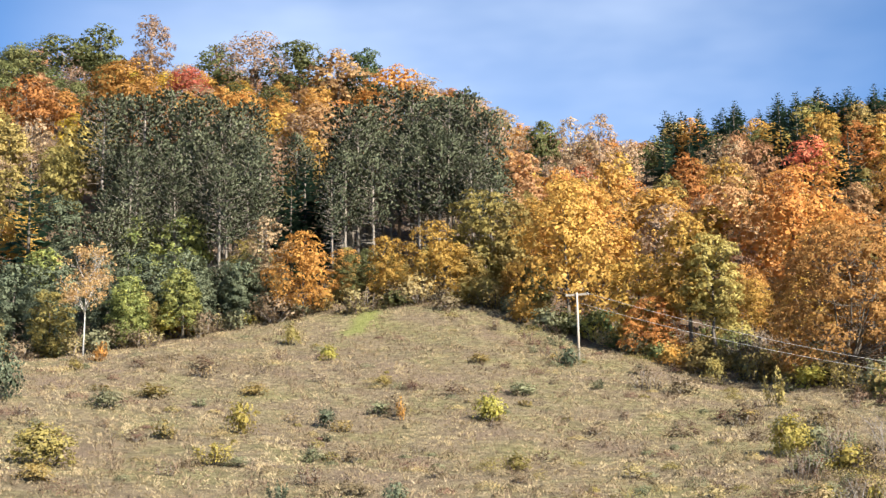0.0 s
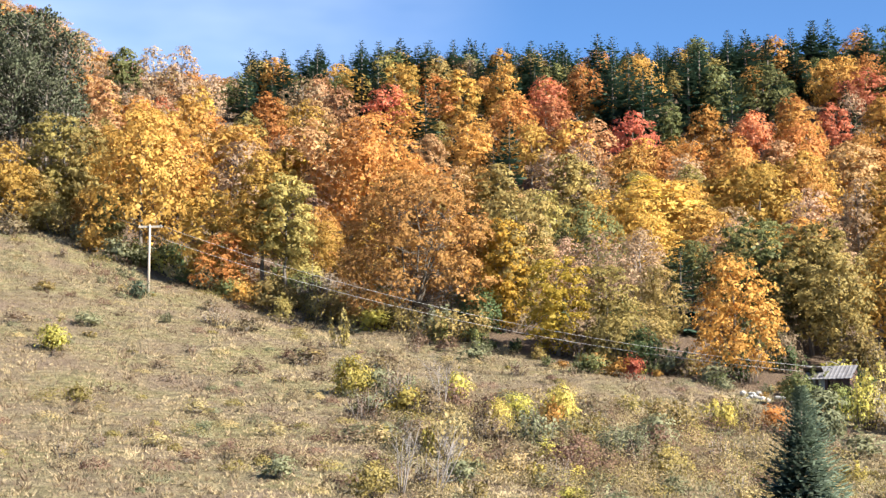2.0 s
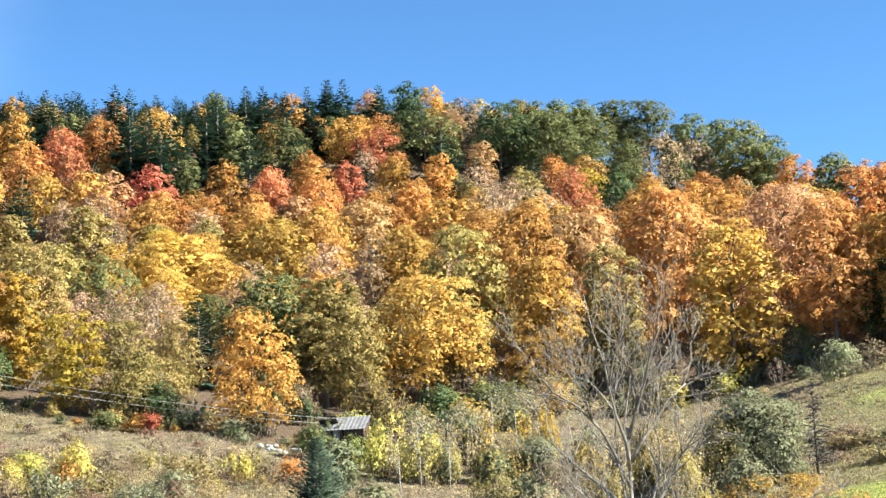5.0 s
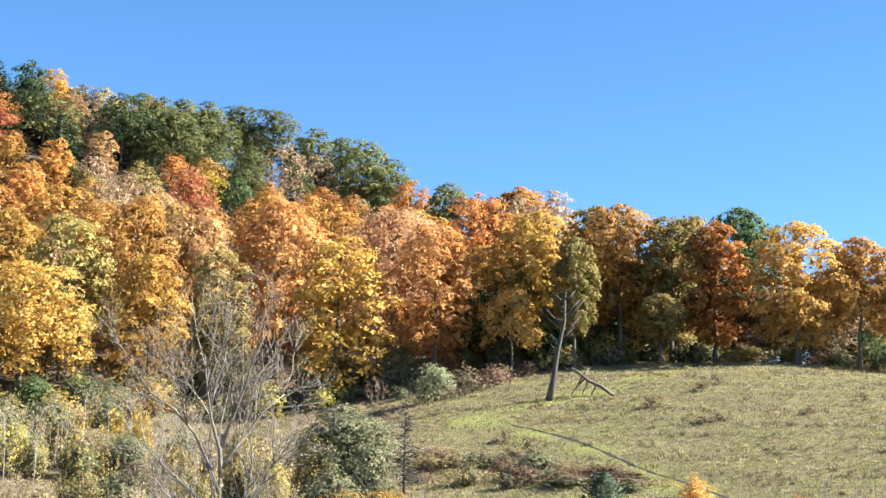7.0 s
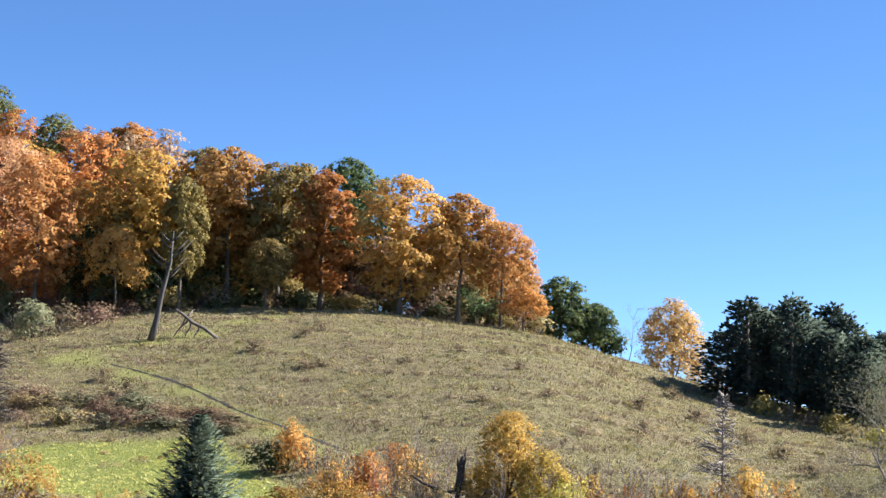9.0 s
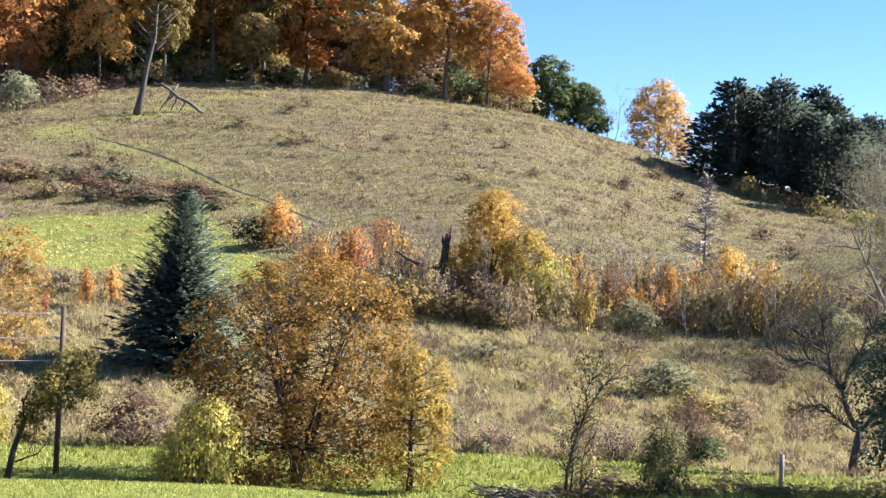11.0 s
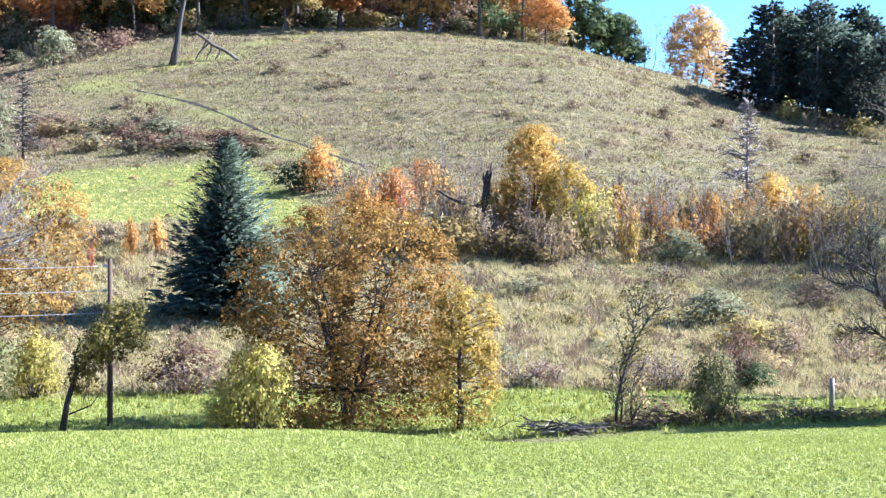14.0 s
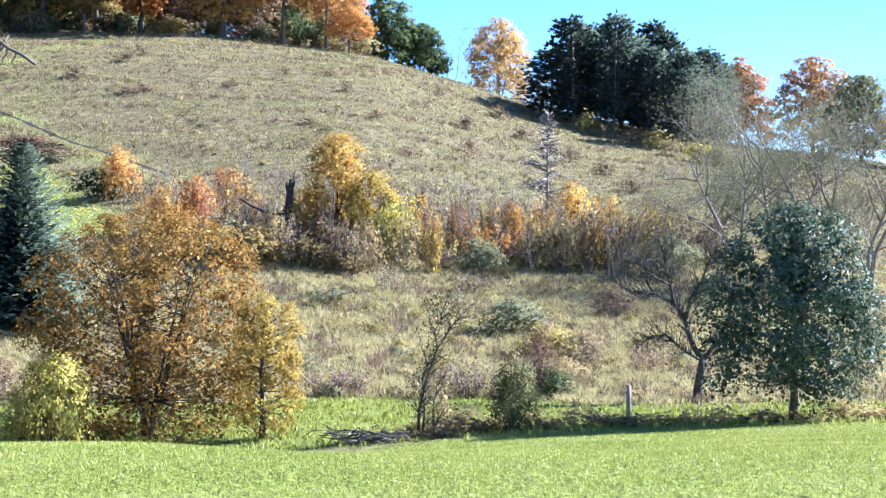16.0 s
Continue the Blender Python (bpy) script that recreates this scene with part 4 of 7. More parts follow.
def wood_tree(kind, az, d, H, W, group="trees of the hillside woods"):
    name, label, base, lobes = KINDS[kind]
    v = int(rng_w.integers(5))
    if kind == "spruce":
        trunk, crown = spruce_mesh(100 + v, 15.0, 6.0, 17, 9, 3, droop=0.3, broad=0.6, slim=0.62, point=0.75, rag=0.22)
        s = (W / 6.0, W / 6.0, H / 15.0)
    elif kind == "pine":
        trunk, crown = pine_mesh(140 + v, 25.0, 7.5, base=0.48, limbs=100, tufts=8, size=0.55, sweep=0.9, stubs=60)
        s = (W / 6.6, W / 6.6, H / 24.0)
    else:
        n, size, more = (2700, 0.44, 0) if d > 320 and H < 18 else (4800, 0.35, 10) if d > 248 and H < 19 else (8000, 0.27, 20)
        if az > 46 and d < 262:
            n, size, more = 10000, 0.27, 30
        low = az < 45 and d < float(forest_edge(az)) + 14
        b = 0.02 if low else (0.12, 0.3, 0.24)[v % 3] if az > 48 else 0.1
        wide = min((8.0, 10.5, 14.0), key=lambda w: abs(math.log(16.0 * W / (H * w))))
        v, dome = v % 3, wide > 12 or v == 1 and wide > 9
        if kind == "brown":
            trunk, crown = broadleaf(kind, 180 + v + more, 16.0, wide, b, 50, int(n * 0.75), size * 0.8, TWIG, few=1, dome=dome)
        else:
            trunk, crown = broadleaf(kind, 200 + v + more, 16.0, wide, b, 44 if d > 320 else 68, n, size, few=5 if d > 248 else 3, dome=dome)
        s = (W / wide, W / wide, H / 16.0)
    root = thing_from(name, trunk, crown, label, "tree", group)
    return stand(root, az, d, rng_w.uniform(0, 6.28), s)


placed = []
for kind, rows in WOODS:
    for az, d, H, W in rows:
        kind = "rust" if kind == "gold" and az > 34 else kind
        H *= 1.3 if kind == "spruce" and 300 < d < 382 else 0.9 if kind == "spruce" and az < 14 else 0.98 if kind == "spruce" or az > 50 else 0.94 if d > 300 and az < 34 and not 2 < az < 7.5 else 1.07 if az > 30 else 0.82 if 2 < az < 7.5 and d > 320 else 1.03
        wood_tree(kind, az, d, H, min(W * (1.45 if kind == "green" and az > 30 else 1.14), H * 1.2) if kind not in ("pine", "spruce") else W * (1.4 if kind == "spruce" and d > 340 else 1.1))
        placed.append((*to_xy(az, d), kind, az, d))
for kind, rows in EDGE:
    for az, d, H, W in rows:
        high = 1.28 if d >= 385 and -11 < az < 0 else 1.0
        wood_tree(kind, az, d, H * high, W * high * (1.5 if az > 46 else 1.22))
        placed.append((*to_xy(az, d), kind, az, d))

# the rest of the woods, in the colours of its neighbours
tries, want = 0, 580
spots = [(x, y) for x, y, *_ in placed]
keys = np.array([(az * 6.0, d) for *_, az, d in placed])
filled = 0
while tries < 14000 and filled < want:
    tries += 1
    az = rng_w.uniform(-24, 62.5)
    lo = float(forest_edge(az)) + (20 if az > 45 else 30 if az > 3 else 12)
    hi = float(np.interp(az, [-24, 42, 47, 52, 63], [452, 440, 350, 300, 262]))
    d = math.sqrt(rng_w.uniform(lo * lo, hi * hi))
    x, y = to_xy(az, d)
    if min((x - a) ** 2 + (y - b) ** 2 for a, b in spots) < 7.8 ** 2:
        continue
    if any(abs(az - a) < 1.0 and 0 < e - d < 26 for *_, k, a, e in placed if k == "spruce" and e > 300):
        continue
    spots.append((x, y))
    near = np.argsort(np.hypot(keys[:, 0] - az * 6.0, keys[:, 1] - d))[:5]
    kind = placed[int(near[rng_w.integers(5)])][2]
    if kind in ("oak", "pale", "yellow", "red") and rng_w.random() < 0.6:
        kind = "olive" if kind in ("pale", "oak") else "gold"
    if kind == "pine" and not (-12.2 < az < 1.9 and d < 300):
        kind = "olive"
    if 8 < az < 34 and d > 395 and rng_w.random() < 0.7:
        kind = "spruce"
    if kind == "spruce" and az < 8:
        kind = "orange"
    if -12.2 < az < 1.9 and 246 < d < 300 and not -6.0 < az < -4.1:
        kind = "pine"
    if kind in ("gold", "orange") and rng_w.random() < 0.1:
        kind = ("olive", "brown", "green", "salmon")[int(rng_w.integers(4))]
    if kind in ("olive", "green") and rng_w.random() < 0.3:
        kind = ("gold", "salmon", "yellow")[int(rng_w.integers(3))]
    if kind == "red":
        kind = "orange"
    if kind == "gold" and az > 34:
        kind = "rust"
    if az > 45.5:
        kind = ("orange", "brown", "salmon", "olive", "rust")[int(rng_w.integers(5))]
    H = (rng_w.uniform(7, 10) if d > 370 and az < 8 else rng_w.uniform(12, 15) if az > 48 else rng_w.uniform(10, 14)) * (1.5 if kind == "pine" else 1.0)
    wood_tree(kind, az, d, H, rng_w.uniform(8.5, 11.5) * (0.5 if kind == "pine" else 0.75 if kind == "spruce" else 1.0), "trees of the hillside woods")
    filled += 1

for i in range(34):
    az = rng_w.uniform(47, 61.5)
    wood_tree(("olive", "brown", "rust", "oak", "olive", "gold")[i % 6], az, float(forest_edge(az)) + rng_w.uniform(10, 34), rng_w.uniform(11, 14.5), rng_w.uniform(9, 12))

# conifers that close the ridge, and young growth under the tall pines
for i in range(200):
    az = rng_w.uniform(8, 34.5)
    H = (5.5 + 9.0 * rng_w.beta(1.2, 2.2)) * (0.86 if az < 14 else 1.0)
    wood_tree("spruce" if rng_w.random() < 0.76 else ("green", "olive", "gold", "orange")[i % 4], az, rng_w.uniform(385, 448), H, 1.5 + H * rng_w.uniform(0.4, 0.7))
for i in range(16):
    wood_tree(("green", "gold", "olive", "orange")[i % 4], 9.5 + 1.55 * i + rng_w.uniform(-0.6, 0.6), rng_w.uniform(400, 436), rng_w.uniform(8, 11.5), rng_w.uniform(7, 11))
for i in range(40):
    az = rng_w.uniform(4.5, 34)
    wood_tree(("green", "olive", "gold", "green", "brown", "orange")[i % 6], az, rng_w.uniform(350, 420), rng_w.uniform(8, 12), rng_w.uniform(6, 10))
for i in range(30):
    az = rng_w.uniform(-17, -6)
    wood_tree(("bluepine", "bluepine", "olive", "pale", "bluepine")[i % 5], az, float(forest_edge(az)) + rng_w.uniform(2, 16), rng_w.uniform(6, 10.5), rng_w.uniform(5.5, 8))
for i in range(14):
    az = rng_w.uniform(-4.2, 3.5)
    wood_tree(("olive", "green", "gold", "olive")[i % 4], az, float(forest_edge(az)) + rng_w.uniform(4, 16), rng_w.uniform(5, 9), rng_w.uniform(5, 7))
for lo, hi, n in ((-12.1, -6.2, 32), (-4.0, 1.8, 34)):
    for i in range(n):
        az = rng_w.uniform(lo, hi)
        edge = min(az - lo, hi - az)
        wood_tree("pine", az, rng_w.uniform(250, 282), rng_w.uniform(20, 24) - max(0, 1 - edge) * 5, rng_w.uniform(5.5, 7.5))


# ---- shrubs ----
SHRUB_NAMES = {
    "wheat": "pale yellow autumn shrub in the dry grass", "yellow": "yellow autumn shrub in the dry grass", "olive": "olive green shrub in the dry grass", "bluepine": "blue green young pine in the dry grass",
    "plum": "dark reddish leafless-looking shrub in the dry grass", "brown": "brown twiggy shrub in the dry grass", "dusk": "grey brown twiggy shrub in the dry grass", "grey": "grey green shrub in the dry grass",
    "tan": "tan shrub with thin dry leaves", "orange": "orange autumn shrub in the dry grass", "red": "small bright red autumn shrub", "crimson": "small crimson autumn shrub", "gold": "golden autumn shrub among the weeds",
    "green": "green leafy shrub", "lime": "yellow green leafy shrub", "nearorange": "burnt orange young maple in the hedge", "nearyellow": "thin yellow and orange young tree in the hedge", "pale": "pale green shrub in the dry grass", "oak": "dark green dense shrub", "salmon": "salmon coloured autumn shrub",
}
rng_s = np.random.default_rng(23)


def shrub_mesh(key, v, fine, upright):
    """fine: 0 for small shrubs far off, up to 3 for tall or near ones, whose leaves are smallest for their size; upright: thin stems with leaves along them."""
    twiggy = key in ("plum", "dusk", "tan")
    k = ("shrub", twiggy, v, fine, upright)
    if k not in PROTO:
        rng = np.random.default_rng(300 + v + 50 * fine + 500 * upright)
        t = Tubes()
        size = (0.2, 0.13, 0.08, 0.045)[fine] * (0.85 if twiggy else 1)
        if upright:
            P, F = [], []
            for i in range((12, 18, 30, 40)[fine]):
                a, r = rng.uniform(0, 6.28), math.sqrt(rng.random())
                q = Vector((math.cos(a) * r * 1.15, math.sin(a) * r * 1.15, 2.0 * (1 - 0.35 * r * r) * rng.uniform(0.7, 1.03)))
                p = Vector((q.x * 0.45 + rng.normal() * 0.1, q.y * 0.45 + rng.normal() * 0.1, -0.1))
                mid = p.lerp(q, 0.5) + Vector((rng.normal(), rng.normal(), 0.5)) * 0.07
                t.add([p, mid, q], [0.022, 0.015, 0.004], 4)
                for j in range((26, 40, 64, 110)[fine] // (2 if twiggy else 1)):
                    f = rng.uniform(0.22, 1.0)
                    w = (p.lerp(mid, 2 * f) if f < 0.5 else mid.lerp(q, 2 * f - 1)) + Vector(rng.normal(size=3)) * (0.06 + 0.1 * (1 - f))
                    P.append(tuple(w))
                    F.append((w.x, w.y, 0.5 + rng.normal() * 0.3))
            P, F = np.array(P), np.array(F)
            Q = leaf_quads(rng, P, F + rng.normal(size=P.shape) * 0.6, size * 1.05, 0.7), F + rng.normal(size=P.shape) * 0.35
        else:
            lobes = lobes_of(rng, (16, 26, 40, 64)[fine], 2.0, 2.4, 0.0, True)
            for i in range((9, 14, 30, 40)[fine]):
                c, r = lobes[i % len(lobes)]
                top = Vector(c) * 1.02 + Vector((0, 0, r * rng.uniform(0.2, 0.9) * (1.3 if twiggy else 1)))
                t.add([(c[0] * 0.1, c[1] * 0.1, -0.1), Vector(c) * 0.5 + Vector(rng.normal(size=3)) * 0.08, top], [0.03, 0.02, 0.006], 4)
            n = (520, 1300, 3400, 8500)[fine] * (0.65 if twiggy else 1.0)
            Q = crown_quads(rng, lobes, int(n), size, 0.85, 0.45, 0.7, spray=2.0)
        PROTO[k] = (t.mesh("stem", TWIG if twiggy else BARK), quad_mesh("foliage", Q, LEAF[key]))
    return PROTO[k][0], (PROTO[k][1], LEAF[key])


def shrub(key, az, d, H, W, label="", group="shrubs of the meadow", name="shrub", sink=0.05, upright=None):
    key = "dusk" if key == "brown" else key
    want = 0.0016 * d / (H / 4.0 + W / 4.8)
    fine = min(range(4), key=lambda i: abs(math.log(want / (0.2, 0.13, 0.08, 0.045)[i])))
    if upright is None:
        upright = rng_s.random() < 0.35
    stems, leaves = shrub_mesh(key, int(rng_s.integers(6)), fine, bool(upright))
    root = new(name)
    root.empty_display_size = 0.2
    tagged(root, label or SHRUB_NAMES[key], "shrub", group)
    tagged(part("stem", stems, root), kind="stuff")
    part("foliage", leaves, root)
    return stand(root, az, d, rng_s.uniform(0, 6.28), (W / 2.4, W / 2.4, H / 2.0), sink=sink)


FIELD = [
    ("wheat", [(-7.2, 157, 2.8, 2.2), (-8.2, 138, 1.9, 3.6), (1.5, 166, 2.4, 2.8), (11.8, 148, 3.4, 3.4), (-4.1, 200, 1.7, 1.8), (15.5, 150, 2.6, 2.0), (17.6, 138, 2.6, 2.6), (19.2, 136, 3.4, 2.6), (14.5, 118, 2.4, 1.4), (16.9, 128, 2.8, 2.2), (24.4, 150, 2.4, 2.2), (24.9, 146, 2.2, 1.6)]),
    ("olive", [(-13.8, 136, 3.0, 4.6), (-5.4, 214, 2.6, 2.2), (11.4, 178, 3.8, 2.6), (9.4, 198, 3.0, 2.2), (-10.2, 175, 1.3, 3.0), (2.4, 140, 1.3, 2.0), (12.6, 102, 2.0, 2.4), (20.0, 128, 3.0, 3.2), (21.6, 150, 2.4, 2.6), (25.2, 150, 2.6, 3.2), (23.4, 140, 3.2, 3.4), (-9.8, 152, 1.6, 2.4)]),
    ("bluepine", [(-15.4, 168, 5.2, 4.0), (-4.2, 163, 1.8, 1.8), (-5.9, 122, 1.4, 1.8), (4.4, 199, 2.2, 2.4), (-1.8, 121, 1.4, 1.6)]),
    ("plum", [(3.6, 204, 1.3, 2.2), (-10.7, 196, 1.2, 1.8), (-4.9, 128, 1.5, 2.6), (-1.2, 182, 1.3, 1.6), (14.2, 186, 1.6, 2.2), (15.2, 184, 1.5, 2.4), (17.6, 168, 1.4, 2.8), (12.2, 138, 2.4, 3.4), (16.6, 136, 2.4, 3.0), (2.9, 216, 1.3, 2.4), (19.5, 118, 2.6, 3.6)]),
    ("brown", [(-1.8, 168, 2.0, 2.4), (7.1, 188, 2.2, 5.0), (8.2, 186, 2.0, 3.6), (13.4, 142, 4.2, 3.6), (-8.6, 186, 1.6, 2.4), (-6.6, 188, 1.3, 2.6), (1.8, 221, 1.6, 3.2), (10.2, 168, 1.8, 3.2), (14.6, 140, 2.6, 3.2), (13.0, 168, 2.0, 3.0), (6.9, 198, 1.8, 2.4)]),
    ("grey", [(2.7, 182, 1.3, 3.0), (-11.8, 166, 1.6, 3.0), (5.4, 186, 1.3, 1.8), (18.2, 124, 3.0, 3.6), (21.2, 122, 3.2, 4.2), (22.4, 128, 2.8, 3.2), (29.3, 142, 1.8, 3.4), (16.2, 176, 1.8, 3.0), (3.9, 214, 1.6, 2.8)]),
    ("tan", [(-8.3, 186, 1.5, 2.0), (15.1, 118, 3.4, 3.2), (22.8, 144, 2.4, 3.4), (25.8, 134, 2.2, 3.4), (24.6, 128, 2.6, 3.4), (17.9, 150, 2.2, 2.6), (31.2, 118, 2.6, 5.0), (33.2, 112, 2.8, 4.6)]),
    ("orange", [(-12.0, 204, 2.0, 1.6), (-1.6, 166, 2.2, 1.0), (18.9, 134, 2.4, 1.8), (13.8, 148, 1.4, 2.0), (26.4, 150, 2.0, 2.6)]),
    ("crimson", [(21.7, 172.5, 2.2, 2.0), (12.6, 143, 1.3, 1.8)]),
    ("pale", [(15.0, 188, 2.6, 1.4), (16.2, 184, 2.2, 1.2), (28.6, 158, 3.2, 3.0)]),
]
for key, rows in FIELD:
    for az, d, H, W in rows:
        shrub(key, az, d, H * 1.15, W * 1.2)

for i in range(90):
    az, d = rng_s.uniform(-15, 15), rng_s.uniform(108, 205)
    H = rng_s.uniform(0.7, 1.5)
    shrub(("plum", "dusk", "tan", "dusk", "grey", "plum", "olive")[i % 7], az, d, H, H * rng_s.uniform(1.3, 2.6))

# low growth scattered over the slopes, thicker towards the wet hollow
LOW = {}


def low_clump(key, az, d, H, W, n=60):
    p = ground_at(az, d)
    rng, n = rng_s, int(n * 2.0)
    v = rng.normal(size=(n, 3))
    v /= np.linalg.norm(v, axis=1, keepdims=True)
    v[:, 2] = np.abs(v[:, 2])
    r = rng.uniform(0.3, 1.0, (n, 1)) ** 0.5
    P = np.array(p) + v * r * np.array([W / 2, W / 2, H])
    LOW.setdefault(key, []).append((leaf_quads(rng, P, v + rng.normal(size=(n, 3)) * 0.5, 0.16, 0.45), v + rng.normal(size=(n, 3)) * 0.3 + np.array([0, 0, 0.4])))


for i in range(2600):
    az = rng_s.uniform(-18, 44)
    d = rng_s.uniform(98, 0.98 * min(float(forest_edge(az)), 235))
    hollow = math.exp(-((az - 20) / 8) ** 2) * math.exp(-((d - 128) / 26) ** 2)
    if rng_s.random() > 0.12 + 0.45 * max(0, math.sin(az * 1.3 + d / 11) * math.sin(d / 15 - az * 0.8)) + hollow:
        continue
    key = ("plum", "dusk", "grey", "dusk", "olive", "dusk", "tan")[int(rng_s.integers(7))]
    H = rng_s.uniform(0.3, 0.9) * (1 + 1.2 * hollow) * (1.7 if rng_s.random() < 0.12 else 1)
    low_clump(key, az, d, H, H * rng_s.uniform(2.0, 4.5), int(60 + 90 * H))
for i in range(1000):
    az = rng_s.uniform(48, 80)
    d = rng_s.uniform(118, 0.97 * (218 if az < 68 else 190))
    crowd = math.sin(az * 0.9 + d / 13) * math.sin(d / 9 - az * 0.5)
    if rng_s.random() > 0.18 + 0.5 * max(0, crowd):
        continue
    H = rng_s.uniform(0.2, 0.5) * (1.8 if rng_s.random() < 0.12 else 1)
    low_clump(("dusk", "grey", "olive", "dusk", "tan")[int(rng_s.integers(5))], az, d, H, H * rng_s.uniform(2.5, 5.5), int(30 + 70 * H))
for i in range(330):
    az = rng_s.uniform(44, 82)
    d = rng_s.uniform(66, 118)
    H = rng_s.uniform(0.3, 0.8)
    low_clump(("olive", "dusk", "olive", "grey", "tan", "grey")[int(rng_s.integers(6))], az, d, H, H * rng_s.uniform(1.6, 3.4), 60)
for key, quads in LOW.items():
    tagged(new("low_growth", quad_mesh("low_growth", (np.concatenate([a for a, _ in quads]), np.concatenate([b for _, b in quads])), LEAF[key])), SHRUB_NAMES.get(key, "low dark green growth in the dry grass"), "shrubs", kind="stuff")

for i in range(70):
    az, d = rng_s.normal(19, 4.5), rng_s.uniform(102, 152)
    H = rng_s.uniform(1.2, 2.8)
    shrub(("grey", "dusk", "plum", "olive", "dusk", "grey", "tan", "wheat")[i % 8], az, d, H, H * rng_s.uniform(1.2, 1.8))

# bushes and low trees along the foot of the woods
for az in np.arange(-22, 63, 0.42):
    d = float(forest_edge(az)) + rng_s.uniform(-3.0, 6)
    key = ("olive", "brown", "plum", "green", "grey", "tan", "oak")[int(rng_s.integers(7))] if az > 45 else ("olive", "dusk", "tan", "lime", "grey", "olive", "gold", "green")[int(rng_s.integers(8))]
    key = ("dusk", "tan", "plum", "grey")[int(rng_s.integers(4))] if 42.5 < az < 49.5 else key
    H = rng_s.uniform(1.6, 4.6) * (0.7 if az > 42 else 0.5 if 15.5 < az < 27.5 else 1)
    shrub(key, az + rng_s.uniform(-0.3, 0.3), d, H, H * rng_s.uniform(1.2, 1.9), "mixed shrub at the foot of the woods", "shrubs at the foot of the woods", "woodland_shrub")


for i in range(90):
    az = rng_s.uniform(2.5, 47)
    H = rng_s.uniform(3.0, 6.0)
    shrub(("olive", "green", "oak", "dusk", "olive")[int(rng_s.integers(5))], az, float(forest_edge(az)) + rng_s.uniform(5, 22), H, H * rng_s.uniform(0.9, 1.4), "dense shaded bush inside the woods", "shrubs at the foot of the woods", "woodland_shrub")
for i in range(56):
    az = rng_s.uniform(49, 63.3)
    H = rng_s.uniform(3.5, 6.5)
    shrub(("oak", "green", "olive", "plum")[int(rng_s.integers(4))], az, float(forest_edge(az)) + rng_s.uniform(3, 22), H, H * rng_s.uniform(1.0, 1.5), "dense shaded bush inside the woods", "shrubs at the foot of the woods", "woodland_shrub")


for az, d, H, W in [(52.4, 228, 6.0, 7.0), (53.0, 232, 6.5, 7.5), (53.6, 229, 6.0, 7.0)]:
    shrub("green", az, d, H, W, "dense shaded bush inside the woods", "shrubs at the foot of the woods", "woodland_shrub", upright=False)

# ---- trees that stand alone ----
def leafy(name, label, key, az, d, H, W, seed, base=0.1, lobes=22, leaves=2600, size=0.4, forks=1, bark=None, group="", dome=False, spray=1.0, flat=0.62):
    trunk, crown = broadleaf(key, seed, H, W, base, lobes, leaves, size, bark, forks, dome=dome, spray=spray, flat=flat)
    return stand(thing_from(name, trunk, crown, label, "tree", group), az, d, seed * 1.7)


leafy("maple_tree", "broad golden orange maple with dark limbs beside the field", "rust", 13.9, 200, 20.0, 22.0, 391, 0.05, 260, 34000, 0.22, 5, dome=True, flat=0.5)
leafy("maple_tree", "tall golden tree with a bare dark trunk beside the field", "gold", 8.65, 213, 20.0, 8.5, 392, 0.3, 60, 6500, 0.28)
leafy("maple_tree", "tall golden tree with a bare dark trunk beside the field", "olive", 9.5, 211, 17.5, 8.0, 393, 0.3, 60, 6500, 0.28)
leafy("oak_tree", "dark green round tree behind the brow of the hill", "oak", 63.9, 238, 10.0, 9.5, 401, -0.05, 60, 6000, 0.33, dome=True)
leafy("oak_tree", "dark green round tree behind the brow of the hill", "oak", 65.1, 240, 7.8, 9.0, 402, -0.05, 60, 6000, 0.33, dome=True)
leafy("maple_tree", "lone pale golden maple on the brow of the hill", "honey", 67.9, 246, 13.0, 11.5, 403, -0.02, 110, 12000, 0.24, 4, TWIG, dome=True, spray=2.0)
leafy("beech_tree", "small brownish tree on the brow of the hill", "dusk", 69.4, 252, 6.5, 5.0, 404, 0.0, 40, 2200, 0.2, 3, TWIG, spray=2.2)
leafy("maple_tree", "orange maple on the far slope behind grey willows", "salmon", 78.7, 236, 14.0, 13.0, 405, 0.05, 70, 9000, 0.3, dome=True)
leafy("maple_tree", "orange maple on the far slope behind grey willows", "orange", 76.2, 240, 13.0, 10.0, 406, 0.0, 70, 9000, 0.3, dome=True)
leafy("oak_tree", "green leafy tree on the far slope", "green", 80.3, 226, 12.0, 11.0, 407, 0.0, 70, 9000, 0.3, dome=True)
leafy("maple_tree", "orange maple on the far slope behind grey willows", "gold", 82.0, 222, 11.0, 9.0, 408, 0.05)
